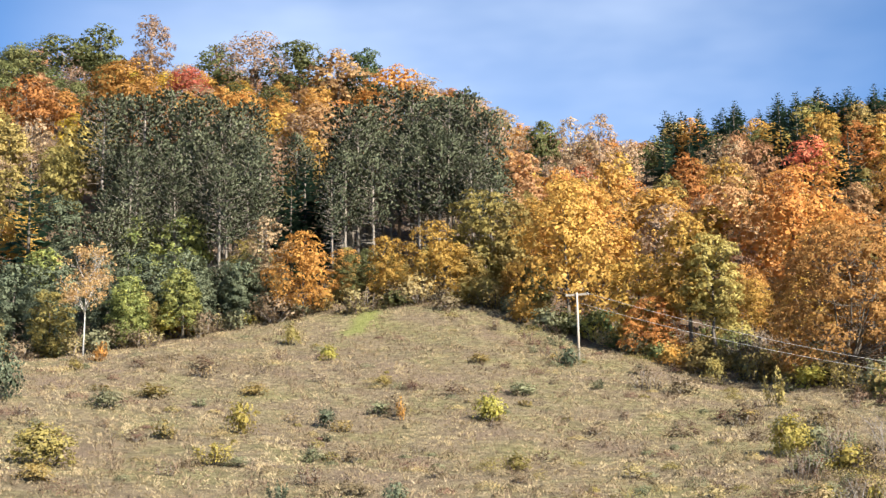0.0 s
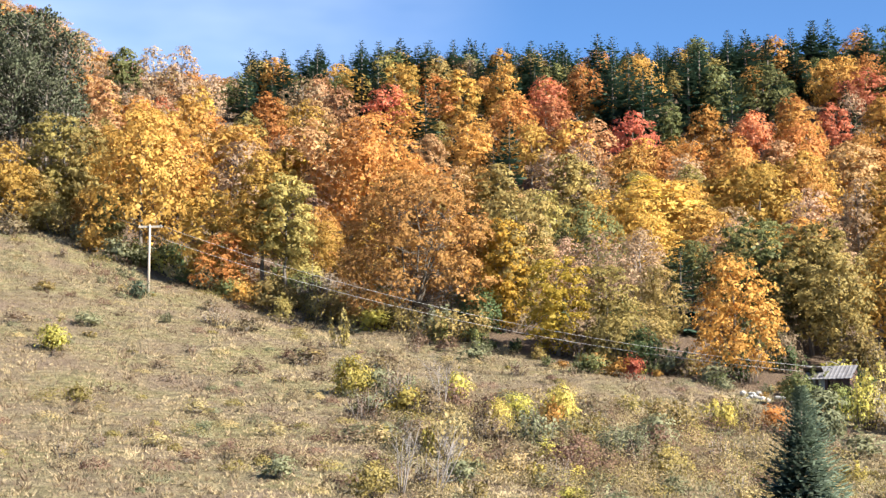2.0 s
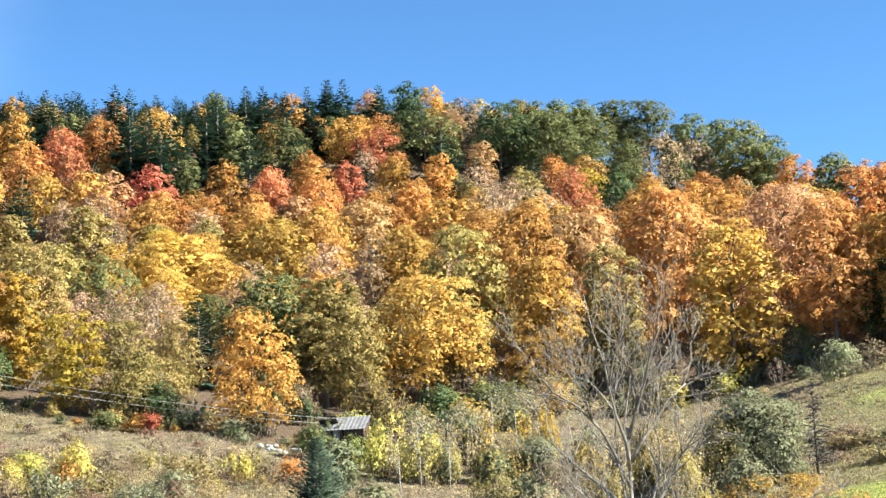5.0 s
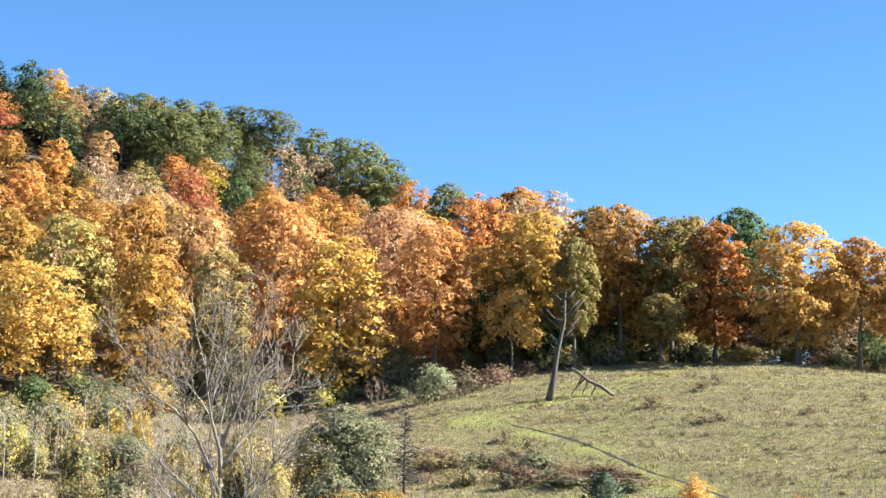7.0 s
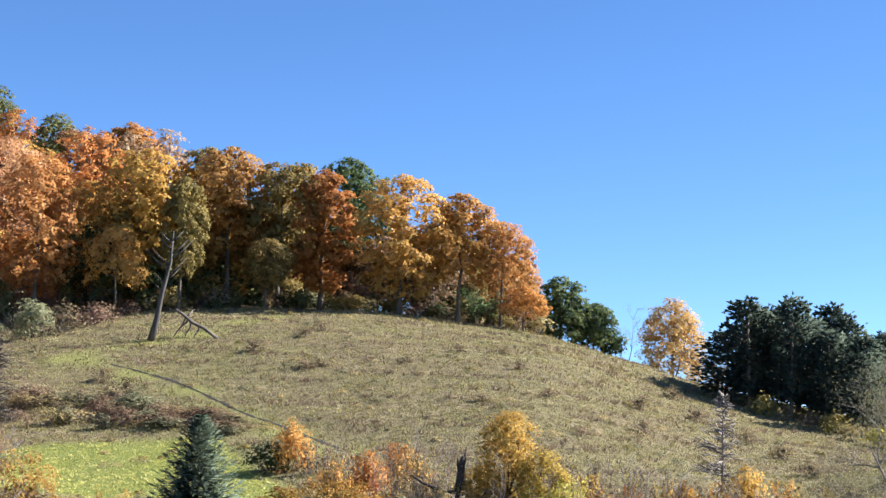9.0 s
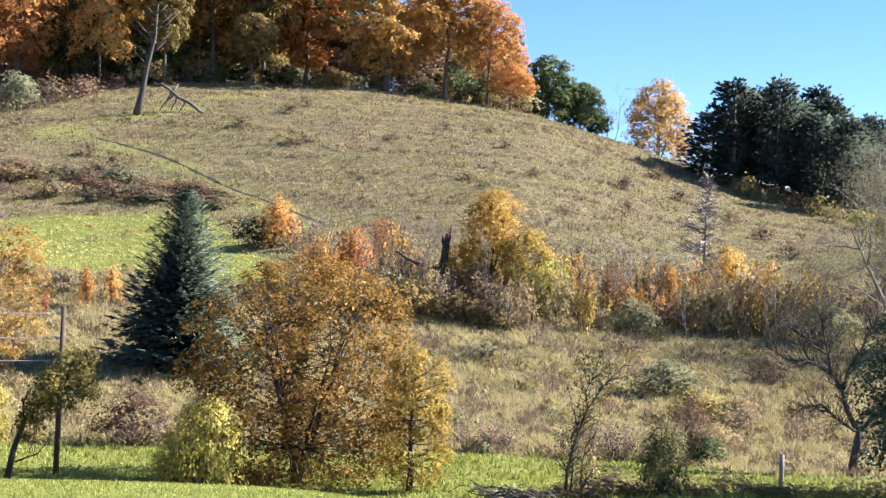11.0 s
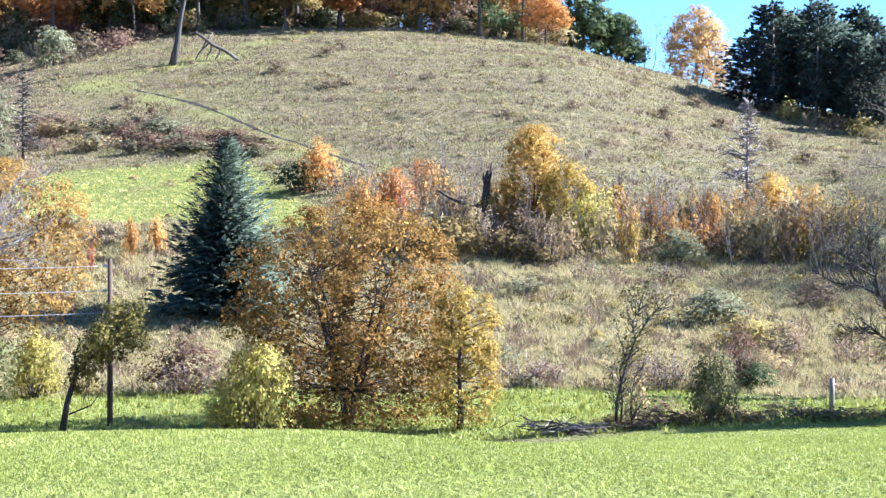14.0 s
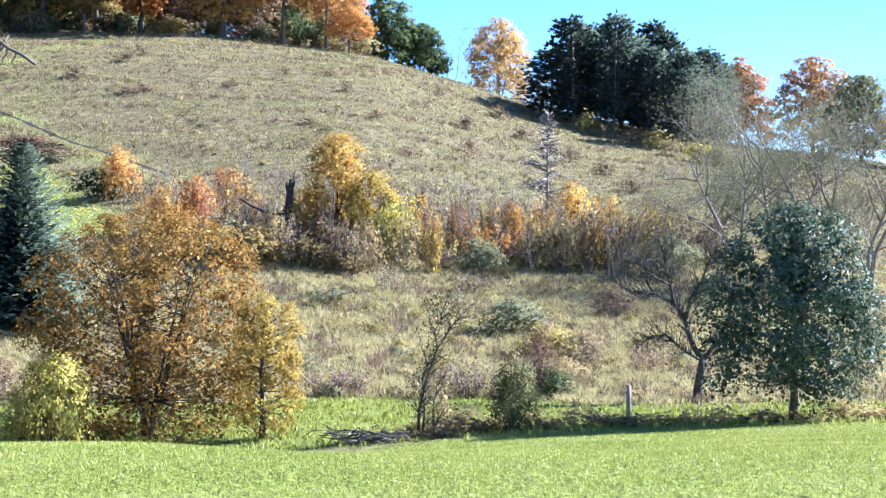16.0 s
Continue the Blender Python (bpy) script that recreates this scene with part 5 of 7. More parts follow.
for i, (az, d, H, W) in enumerate([(69.7, 214, 11.5, 8.0), (70.5, 210, 15.0, 7.5), (71.3, 214, 15.0, 6.5), (71.9, 208, 15.0, 6.0), (72.5, 212, 15.3, 6.5), (73.1, 206, 14.6, 6.0),
                                   (73.8, 210, 14.6, 6.0), (74.4, 205, 13.0, 6.0), (75.0, 209, 12.5, 5.5), (75.6, 212, 13.5, 4.5), (72.1, 220, 15.5, 6.0), (73.3, 222, 16.0, 6.5), (71.0, 222, 14.5, 6.0),
                                   (70.6, 224, 11.0, 6.0), (74.5, 218, 14.0, 6.0), (71.4, 228, 8.0, 6.5), (72.2, 230, 8.0, 6.5), (72.9, 229, 8.0, 6.5), (73.6, 228, 8.0, 6.5), (74.3, 226, 8.0, 6.5), (75.0, 222, 8.0, 6.0), (74.2, 198, 10.5, 5.5), (75.2, 200, 9.5, 5.0)]):
    trunk, crown = pine_mesh(420 + i % 5, 15.0, 6.0, key="clumppine", base=0.12, limbs=130, tufts=9, size=0.62, sweep=0.5)
    stand(thing_from("pine_tree", trunk, crown, "dark pine in a clump on the hill meadow", "tree", "pine clump on the hill meadow"), az, d, i * 1.3, (W / 6.0 * 1.06, W / 6.0 * 1.06, H / 15.0 * (0.78, 0.92, 0.86, 0.98, 0.82)[i % 5]))

for az, d, H, W, key in [(71.0, 200, 2.6, 3.4, "olive"), (71.6, 199, 2.4, 3.6, "tan"), (72.6, 197, 2.0, 3.0, "dusk"), (73.3, 194, 2.4, 4.0, "olive"), (74.0, 190, 2.2, 3.6, "tan"), (74.8, 188, 2.4, 4.0, "lime"), (75.5, 186, 2.6, 4.0, "olive")]:
    shrub(key, az, d, H, W, "ragged low bush at the foot of the pines", "undergrowth of the pine clump", "woodland_shrub")
for az, d, H, W in [(53.2, 176.5, 1.3, 2.6), (54.95, 185, 1.2, 2.4), (55.5, 190, 1.3, 1.8), (55.0, 168, 1.0, 2.6), (55.5, 169, 0.9, 2.2), (48.1, 169, 1.4, 2.4), (48.9, 163.5, 1.8, 2.2), (62.5, 172, 1.3, 1.4), (67.8, 190, 1.4, 2.6), (65.8, 188, 1.5, 1.6), (66.8, 167, 1.7, 2.8), (66.9, 152, 1.6, 2.2),
                    (64.7, 141.5, 1.0, 1.8), (68.7, 177.5, 1.5, 2.8), (69.6, 170, 1.4, 2.6), (70.4, 166, 1.6, 2.4), (60.4, 179, 1.1, 1.6), (58.6, 171, 1.0, 1.4), (63.6, 156, 1.0, 2.0), (61.2, 150, 0.9, 1.8), (71.6, 158, 1.5, 2.6), (72.6, 150, 1.6, 2.8)]:
    shrub("dusk", az, d, H, W, "grey brown twiggy tuft on the grassy hill", "shrubs of the round hill", upright=False)

trunk, crown = spruce_mesh(451, 9.3, 8.0, 42, 20, 8, "nearspruce", droop=0.2, broad=0.42, slim=0.28, point=0.85)
stand(thing_from("spruce_tree", trunk, crown, "dark green cone-shaped spruce in the weedy hollow", "tree", ""), 51.5, 86, 0.4)
trunk, crown = spruce_mesh(452, 9.9, 7.4, 42, 20, 8, "nearspruce", droop=0.2, broad=0.42, slim=0.28, point=0.9)
stand(thing_from("spruce_tree", trunk, crown, "dark green cone-shaped spruce below the shed", "tree", ""), 27.4, 95, 2.0)
leafy("birch_tree", "thin green birch between spruce and shed", "grey", 28.05, 146, 5.2, 4.6, 455, 0.05, 14, 1800, 0.3)

leafy("willow_tree", "dense grey green willow at the foot of the hill", "grey", 42.5, 150, 8.6, 9.2, 471, -0.05, 60, 9000, 0.22, 3, dome=True, spray=1.6)

# around the lower lawn
leafy("maple_tree", "bushy orange and gold maple with many stems below the lawn", "nearmaple", 55.75, 57, 7.9, 8.2, 461, -0.06, 260, 42000, 0.074, 12, CHARRED, spray=1.6, flat=0.8)
leafy("cherry_tree", "slender yellow and orange young tree below the lawn", "nearyellow", 59.7, 54.5, 4.9, 2.7, 462, 0.0, 70, 7500, 0.075, 1, CHARRED, spray=1.6, flat=0.8)
leafy("maple_tree", "orange leaning maple beside the power line", "nearorange", 43.5, 65.5, 9.5, 8.0, 463, 0.26, 110, 18000, 0.09, 3, CHARRED, spray=1.5, flat=0.75)
leafy("magnolia_tree", "dark glossy green tree at the lawn's edge", "glossy", 78.2, 55, 7.2, 6.3, 464, 0.06, 110, 17000, 0.11, spray=2.6, flat=0.8, dome=True)
shrub("lime", 52.5, 53.2, 3.3, 2.4, "yellow green leafy shrub below the lawn", "shrubs below the lawn", upright=False)
shrub("lime", 51.7, 54.0, 2.3, 2.2, "yellow green leafy shrub below the lawn", "shrubs below the lawn", upright=False)
shrub("plum", 50.0, 66, 2.4, 3.8, "dark bramble thicket beside the mown strip", "shrubs below the lawn")
shrub("green", 68.5, 53.0, 2.5, 1.9, "dark leafy shrub at the lawn's edge", "shrubs below the lawn", upright=False)
shrub("plum", 69.4, 67.5, 3.0, 1.7, "dark purplish upright shrub beyond the mown strip", "shrubs below the lawn", upright=False)
shrub("oak", 69.9, 67.5, 1.3, 2.2, "low dark green shrub beyond the mown strip", "shrubs below the lawn", upright=False)
shrub("plum", 67.0, 67, 2.0, 3.0, "dark bramble thicket beside the mown strip", "shrubs below the lawn")
shrub("plum", 62.2, 67.5, 1.3, 4.4, "dark bramble thicket beside the mown strip", "shrubs below the lawn")
shrub("brown", 65.8, 66, 1.8, 2.6, "brown twiggy shrub beyond the mown strip", "shrubs below the lawn")
shrub("green", 42.8, 64, 3.4, 4.0, "dark green shrub at the foot of the orange maple", "shrubs below the lawn")
shrub("lime", 44.9, 66, 2.8, 2.4, "yellow green leafy shrub below the lawn", "shrubs below the lawn", upright=False)
shrub("olive", 41.0, 65, 2.8, 3.4, "olive green shrub at the foot of the orange maple", "shrubs below the lawn")
for i in range(30):
    az = 64.4 + 18.4 * (i + rng_s.uniform(0, 0.8)) / 30
    key = ("tan", "dusk", "tan", "olive", "tan")[int(rng_s.integers(5))]
    shrub(key, az, float(lawn_edge(az)) + rng_s.uniform(1.6, 3.0), rng_s.uniform(0.35, 0.7), rng_s.uniform(1.3, 2.2), "low brown bramble along the lawn's edge", "brambles along the lawn's edge", "bramble")

# hedge of autumn shrubs across the hollow
HEDGE = [
    ("orange", [(57.3, 112, 3.6, 2.4), (58.4, 118, 3.6, 1.8), (68.3, 112, 3.6, 1.5), (69.5, 116, 3.6, 1.5), (66.4, 113, 3.0, 1.4), (56.2, 110, 3.6, 2.8)]),
    ("gold", [(64.9, 112, 3.4, 2.4), (66.9, 110, 2.8, 2.2), (68.7, 114, 3.2, 2.6), (70.4, 122, 3.4, 2.4), (54.6, 126, 3.4, 2.4), (59.0, 114, 3.0, 2.4), (71.6, 124, 3.0, 1.8), (65.6, 110, 2.6, 2.2)]),
    ("lime", [(63.8, 106, 4.4, 3.0), (64.4, 110, 3.2, 2.4)]),
    ("tan", [(59.6, 112, 3.4, 3.4), (66.0, 112, 3.0, 2.6), (70.9, 118, 3.0, 3.0), (72.4, 118, 3.0, 3.2), (73.2, 114, 2.8, 3.0), (57.8, 106, 3.0, 3.0)]),
    ("brown", [(60.2, 104, 3.2, 3.6), (61.8, 103, 2.6, 3.0), (63.0, 103, 2.2, 2.6), (65.4, 114, 2.4, 2.4)]),
    ("plum", [(64.6, 108, 2.0, 2.6), (68.0, 110, 2.4, 2.8), (66.8, 98, 1.2, 3.0), (55.6, 124, 2.6, 2.6), (69.0, 112, 2.2, 2.4), (71.0, 114, 2.2, 3.0)]),
    ("olive", [(59.4, 103, 2.2, 3.0), (61.0, 102, 2.0, 3.0), (62.4, 101, 1.6, 2.6)]),
    ("oak", [(54.0, 127, 2.0, 3.0)]),
    ("grey", [(58.2, 104, 3.0, 3.2), (67.3, 106, 2.0, 2.4), (69.9, 110, 2.4, 3.0), (73.9, 108, 2.6, 3.4), (61.8, 92, 1.0, 2.8), (68.6, 86, 1.6, 2.8)]),
    ("brown", [(60.0, 110, 3.8, 3.4), (65.2, 108, 3.0, 2.6), (71.8, 112, 2.6, 3.0), (74.6, 116, 3.0, 3.4), (64.0, 96, 1.8, 1.6)]),
    ("red", [(57.6, 108, 3.6, 0.7), (46.9, 100, 1.9, 0.5)]),
]
for key, rows in HEDGE:
    for az, d, H, W in rows:
        shrub(key, az, d, H * 1.15, W * 1.35, group="hedge across the hollow", name="hedge_shrub", upright=rng_s.random() < 0.8)
leafy("maple_tree", "broad golden tree in the hedge beside a broken stump", "amber", 62.1, 108, 7.8, 4.3, 473, 0.02, 60, 8000, 0.14, 3, CHARRED, spray=2.8, flat=0.7)
leafy("maple_tree", "smaller yellow and orange tree in the hedge", "nearyellow", 63.3, 107, 5.6, 4.4, 474, 0.0, 50, 6000, 0.13, 3, CHARRED, spray=2.8, flat=0.7)
leafy("maple_tree", "smaller yellow and orange tree in the hedge", "amber", 61.2, 109, 4.0, 3.0, 475, 0.0, 36, 3500, 0.13, 3, CHARRED, spray=2.8, flat=0.7)
for i in range(76):
    az = rng_s.uniform(55, 75.5)
    shrub(("tan", "olive", "brown", "tan", "gold", "brown", "tan", "nearyellow", "olive")[i % 9], az, np.interp(az, [55, 62, 68, 75], [112, 106, 112, 116]) + rng_s.uniform(-6, 8), rng_s.uniform(1.8, 4.4), rng_s.uniform(1.6, 3.0), upright=i % 6 > 0, group="hedge across the hollow", name="hedge_shrub")
for az, d, H, W, key in [(48.2, 104, 2.6, 1.2, "gold"), (49.1, 106, 2.4, 1.2, "gold"), (47.4, 108, 1.8, 2.8, "brown"), (48.8, 112, 1.4, 3.0, "tan"), (45.8, 112, 1.6, 3.4, "brown"), (50.4, 100, 1.2, 2.6, "grey"), (69.6, 80, 1.5, 3.2, "olive"), (71.0, 78, 1.6, 2.8, "brown"), (73.0, 76, 1.4, 3.0, "tan"), (72.0, 92, 1.8, 3.0, "brown"), (70.2, 72, 1.2, 2.4, "tan")]:
    shrub(key, az, d, H, W, "weedy shrub in the hollow", "weeds in the hollow")

# reddish thicket under the hill path
for i in range(64):
    az = rng_s.uniform(44.8, 52.6)
    d = np.interp(az, [45, 48.5, 51, 54], [160, 156, 148, 144]) + rng_s.uniform(-9, 5) * (0.6 if az > 50 else 1)
    shrub(("plum", "brown", "plum", "tan", "grey")[int(rng_s.integers(5))], az, d, rng_s.uniform(1.0, 2.0) * (0.7 if az > 49.5 else 1), rng_s.uniform(2.4, 4.2), group="reddish thicket under the hill path", name="thicket_shrub")

# young birches and willows below the shed
for i in range(26):
    az = rng_s.uniform(29.4, 35.2)
    H = rng_s.uniform(3.6, 6.4)
    shrub(("grey", "olive", "wheat", "grey", "tan", "olive")[i % 6], az, rng_s.uniform(152, 174), H, H * rng_s.uniform(0.7, 1.0), "tall thin willow shrub in the wet hollow", "willows in the wet hollow", "willow_shrub", upright=i % 3 > 0)
for i in range(44):
    az = rng_s.uniform(29.2, 43.5)
    d = rng_s.uniform(128, 176)
    key = ("grey", "olive", "grey", "tan", "olive", "tan", "brown")[int(rng_s.integers(7))]
    H = rng_s.uniform(2.6, 5.6)
    shrub(key, az, d, H, H * rng_s.uniform(0.8, 1.25), "tall thin willow shrub in the wet hollow", "willows in the wet hollow", "willow_shrub", upright=i % 3 > 0)
for az, d, H, W, key in [(33.2, 168, 6.4, 3.6, "yellow"), (34.6, 170, 6.6, 4.2, "yellow"), (35.4, 172, 6.0, 3.2, "yellow"), (41.4, 148, 6.6, 5.6, "olive"), (43.4, 146, 5.0, 4.2, "grey"), (43.6, 206, 3.2, 4.6, "plum"), (45.6, 196, 4.6, 5.0, "grey"), (46.6, 198, 4.0, 4.4, "dusk")]:
    shrub(key, az, d, H, W, "tall leafy bush in the wet hollow", "willows in the wet hollow", "willow_shrub")

# ---- bare and dead trees ----
# Grey pieces are slender slivers that stand in for a willow's fine twigs.
SLIM = {"grey": 0.22}


def bare(name, label, az, d, H, W, r0, seed, mat, depth=4, stems=1, lean=(0, 0), start=0.25, kids=4, gnarl=0.12, leaves=None, turn=0.0, n_leaf=0, size=0.12, group="", splay=1.0, sway=1.0):
    stem, t, tips = bare_tubes(seed, H, W, r0, depth, stems, lean, start, kids=kids, gnarl=gnarl, splay=splay, sway=sway)
    crown = None
    if leaves:
        rng = np.random.default_rng(seed)
        T = np.array([tuple(p) for p in tips])
        P = T[rng.integers(len(T), size=n_leaf)] + rng.normal(size=(n_leaf, 3)) * (0.5 if leaves == 'grey' else 0.22)
        crown = quad_mesh("foliage", leaf_quads(rng, P, rng.normal(size=(n_leaf, 3)), size, SLIM.get(leaves, 0.6)), LEAF[leaves])
    root = new(name)
    tagged(root, label, "tree", group)
    part("trunk", stem.mesh("trunk", mat), root)
    tagged(part("limb", t.mesh("limb", mat), root), kind="stuff")
    if crown:
        part("foliage", crown, root, "few remaining dry leaves; on the grey willows, slivers standing in for fine twigs")
    return stand(root, az, d, turn)


bare("bare_tree", "tall leafless pale-barked tree with upswept branches in front of the woods", 38.3, 48, 12.2, 7.0, 0.135, 517, PALE_TWIG, 4, 1, (0.0, 0.0), 0.42, 6, 0.13, "tan", 0.4, 500, 0.07, splay=0.7, sway=0.12)
bare("bare_tree", "leafless white-barked tree beside the orange maple", 41.1, 50, 8.8, 7.0, 0.14, 502, ASH_BARK, 4, 1, (0.04, 0.02), 0.45, 4, 0.16)


def crooked(name, label, az, d, seed, stems, mat, twig=1.0, leaves=None, n_leaf=0, size=0.1, reach=1.0):
    """A small crooked tree: main stems and limbs along given lines, clad in side twigs."""
    rng = np.random.default_rng(seed)
    t, fine, tips = Tubes(), Tubes(), []
    for line, r0, r1 in stems:
        pts = [Vector((x, y, z)) for x, y, z in line]
        k = len(pts) - 1
        t.add(pts, [r0 + (r1 - r0) * i / k for i in range(k + 1)], 8)
        if r0 > 0.13:
            continue
        for b in range(int(9 * k * twig)):
            f = rng.uniform(0.15, 1.0) * k
            i = min(int(f), k - 1)
            p = pts[i].lerp(pts[i + 1], f - i)
            v = (pts[i + 1] - pts[i]).normalized()
            L = rng.uniform(0.35, 1.1) * reach
            for lv in range(3):
                side = Vector(rng.normal(size=3)).cross(v).normalized()
                w = (v * 0.6 + side * 0.8 + Vector((0, 0, 0.3))).normalized()
                m = p + w * L * 0.5 + Vector(rng.normal(size=3)) * 0.08 * L
                q = p + w * L + Vector((0, 0, 0.12 * L))
                fine.add([p, m, q], [(0.02, 0.012, 0.007)[lv], (0.014, 0.009, 0.005)[lv], 0.004], 4)
                tips.append(q)
                p, v, L = p.lerp(q, rng.uniform(0.4, 0.9)), w, L * 0.6
    root = new(name)
    tagged(root, label, "tree")
    part("trunk", t.mesh("trunk", mat), root)
    tagged(part("twig", fine.mesh("twig", mat), root), kind="stuff")
    if leaves:
        T = np.array([tuple(p) for p in tips])
        P = T[rng.integers(len(T), size=n_leaf)] + rng.normal(size=(n_leaf, 3)) * 0.14
        part("foliage", quad_mesh("foliage", leaf_quads(rng, P, rng.normal(size=(n_leaf, 3)), size, 0.6), LEAF[leaves]), root, "few remaining dry leaves; on the grey willows, slivers standing in for fine twigs")
    return stand(root, az, d, radians(-az))


APPLE_BARK = solid_mat("dark_apple_bark", [(0.028, 0.024, 0.02), (0.065, 0.057, 0.05), (0.13, 0.118, 0.105)], 6, stretch_z=0.5)
crooked("apple_tree", "bare crooked apple tree on the mown strip", 74.85, 66, 503, [
    ([(0, 0, -0.2), (0.12, 0.05, 0.6), (0.2, 0, 1.2), (0.3, 0.05, 1.65)], 0.19, 0.15),
    ([(0.3, 0.05, 1.55), (-0.1, 0, 2.2), (-0.35, 0.1, 2.8), (-0.45, 0.05, 3.3), (-0.9, 0.1, 3.9), (-1.05, 0, 4.6), (-1.3, 0.1, 5.5), (-1.4, 0.1, 6.2)], 0.13, 0.02),
    ([(-0.9, 0.1, 3.9), (-1.7, 0.4, 4.25), (-2.6, 0.3, 4.3), (-3.5, 0.5, 4.8)], 0.075, 0.015),
    ([(-0.45, 0.05, 3.3), (-0.2, -0.3, 4.2), (0.2, -0.4, 4.9), (0.5, -0.5, 5.7), (0.9, -0.4, 6.3)], 0.08, 0.015),
    ([(0.3, 0.05, 1.6), (-0.4, -0.4, 2.0), (-1.2, -0.8, 2.7), (-1.8, -1.0, 2.6), (-2.3, -1.1, 2.2)], 0.07, 0.012),
    ([(0.3, 0.05, 1.65), (0.9, 0.4, 2.5), (1.3, 0.7, 3.3), (1.5, 0.8, 4.4), (2.0, 0.7, 5.2)], 0.09, 0.015),
    ([(-1.05, 0, 4.6), (-1.9, -0.4, 5.1), (-2.5, -0.5, 5.7)], 0.05, 0.012),
    ([(-1.7, 0.4, 4.25), (-2.2, 0.6, 5.0), (-2.4, 0.8, 5.7)], 0.05, 0.012),
    ([(-0.2, -0.3, 4.2), (0.7, 0.2, 4.6), (1.3, 0.5, 5.3)], 0.05, 0.012)], APPLE_BARK, 2.2, "olive", 700, 0.09)
crooked("bare_sapling", "leaning bare sapling at the lawn's edge", 65.15, 52.5, 504, [
    ([(0, 0, -0.2), (0.05, 0, 0.9), (0.3, 0.05, 2.0), (0.62, 0, 2.9), (1.05, 0.05, 3.6), (1.75, 0, 4.4)], 0.06, 0.012),
    ([(0.15, 0.05, -0.1), (0.22, 0.1, 0.9), (0.12, 0.1, 1.9), (0.35, 0.1, 2.6)], 0.035, 0.01),
    ([(0.55, 0.1, -0.1), (0.5, 0.15, 0.9), (0.62, 0.2, 1.9)], 0.03, 0.008),
    ([(0.62, 0, 2.9), (0.5, 0.2, 3.4), (0.75, 0.2, 3.9)], 0.03, 0.008)], APPLE_BARK, 1.0, "vine", 950, 0.1, 0.75)
shrub("tan", 65.7, 53.2, 2.0, 1.6, "thin vine-covered brush beside the leaning sapling", "shrubs below the lawn", upright=True)
shrub("dusk", 66.6, 53.6, 0.9, 2.4, "thin vine-covered brush beside the leaning sapling", "shrubs below the lawn", upright=False)


def vine_tree(az, d):
    rng = np.random.default_rng(506)
    t = Tubes()
    t.add([(0, 0, -0.2), (0.2, 0, 1.0), (0.5, 0.05, 2.0), (1.2, 0, 2.7), (1.9, 0.05, 3.6), (2.3, 0, 4.2)], [0.12, 0.1, 0.085, 0.07, 0.05, 0.03], 7)
    t.add([(0.5, 0.05, 2.0), (0.45, 0.1, 2.6), (0.7, 0.1, 3.1)], [0.05, 0.04, 0.02], 5)
    for i in range(9):
        x = rng.uniform(0.5, 1.2)
        t.add([(x, 0.1, 2.4), (x + 0.1 * rng.normal(), 0.2, 1.6), (x + 0.25 * rng.normal(), 0.2, rng.uniform(0.5, 1.3))], [0.02, 0.014, 0.008], 4)
    t.add([(0.25, 0, 0.6), (1.0, 0, 0.9), (1.5, 0.1, 1.6)], [0.035, 0.025, 0.01], 5)
    lobes = [(np.array([x, rng.normal() * 0.3, z + rng.normal() * 0.12]), r * rng.uniform(0.8, 1.3)) for x, z, r in ((0.6, 2.2, 0.4), (0.75, 2.7, 0.45), (1.1, 2.9, 0.5), (1.3, 3.3, 0.55), (1.6, 3.0, 0.5), (1.8, 3.6, 0.6), (2.1, 3.2, 0.5), (2.2, 4.0, 0.5), (2.5, 3.5, 0.5), (2.6, 4.1, 0.35), (1.7, 4.1, 0.4), (2.7, 3.1, 0.35), (2.0, 2.6, 0.35), (0.4, 1.8, 0.3), (0.55, 1.5, 0.22), (0.95, 2.2, 0.4), (1.3, 2.5, 0.4), (2.3, 2.8, 0.3))]
    root = new("vine_tree")
    tagged(root, "crooked sapling overgrown with dark vines beside the pole", "tree")
    part("trunk", t.mesh("trunk", CHARRED), root)
    part("foliage", quad_mesh("foliage", crown_quads(rng, lobes, 5200, 0.1, 1.25, 0.1, 0.7, False), LEAF["vine"]), root, "dark drooping vine leaves")
    stand(root, az, d, radians(-az))


vine_tree(45.85, 56.2)
for az, d, H, W, seed in [(76.2, 112, 9.5, 8.0, 511), (77.6, 108, 10.5, 8.5, 512), (79.2, 106, 10.0, 8.0, 513), (80.6, 104, 9.5, 8.0, 514), (75.2, 118, 6.5, 6.0, 515)]:
    bare("willow_tree", "grey leafless willow in the hollow", az, d, H, W, 0.16, seed, TWIG, 4, 2, (0, 0), 0.15, 4, 0.14, "grey", 0, 13000, 0.15, "grey willows in the hollow")
for az, d, H, seed in [(66.3, 240, 8.0, 521), (66.0, 244, 6.5, 522)]:
    bare("bare_tree", "thin bare tree on the brow of the hill", az, d, H, 3.5, 0.07, seed, TWIG, 3)
for az, d, H, seed in [(31.0, 150, 7.0, 531), (32.0, 152, 8.0, 532), (34.4, 160, 9.0, 533), (35.3, 166, 10.5, 534), (36.4, 168, 11.0, 535), (30.3, 148, 6.0, 536), (33.4, 166, 8.5, 537)]:
    bare("birch_tree", "slender white birch almost without leaves", az, d, H, 2.6, 0.036, seed, WHITE_BARK, 3, 1, (0, 0), 0.35, 4, 0.06, "tan", 0, 240, 0.22, "birches below the shed")
bare("birch_tree", "white birch with few orange leaves in front of dark pines", -12.6, 216, 12.0, 7.5, 0.13, 538, WHITE_BARK, 3, 1, (0, 0), 0.3, 6, 0.1, "salmon", 0, 2600, 0.3, sway=0.3)
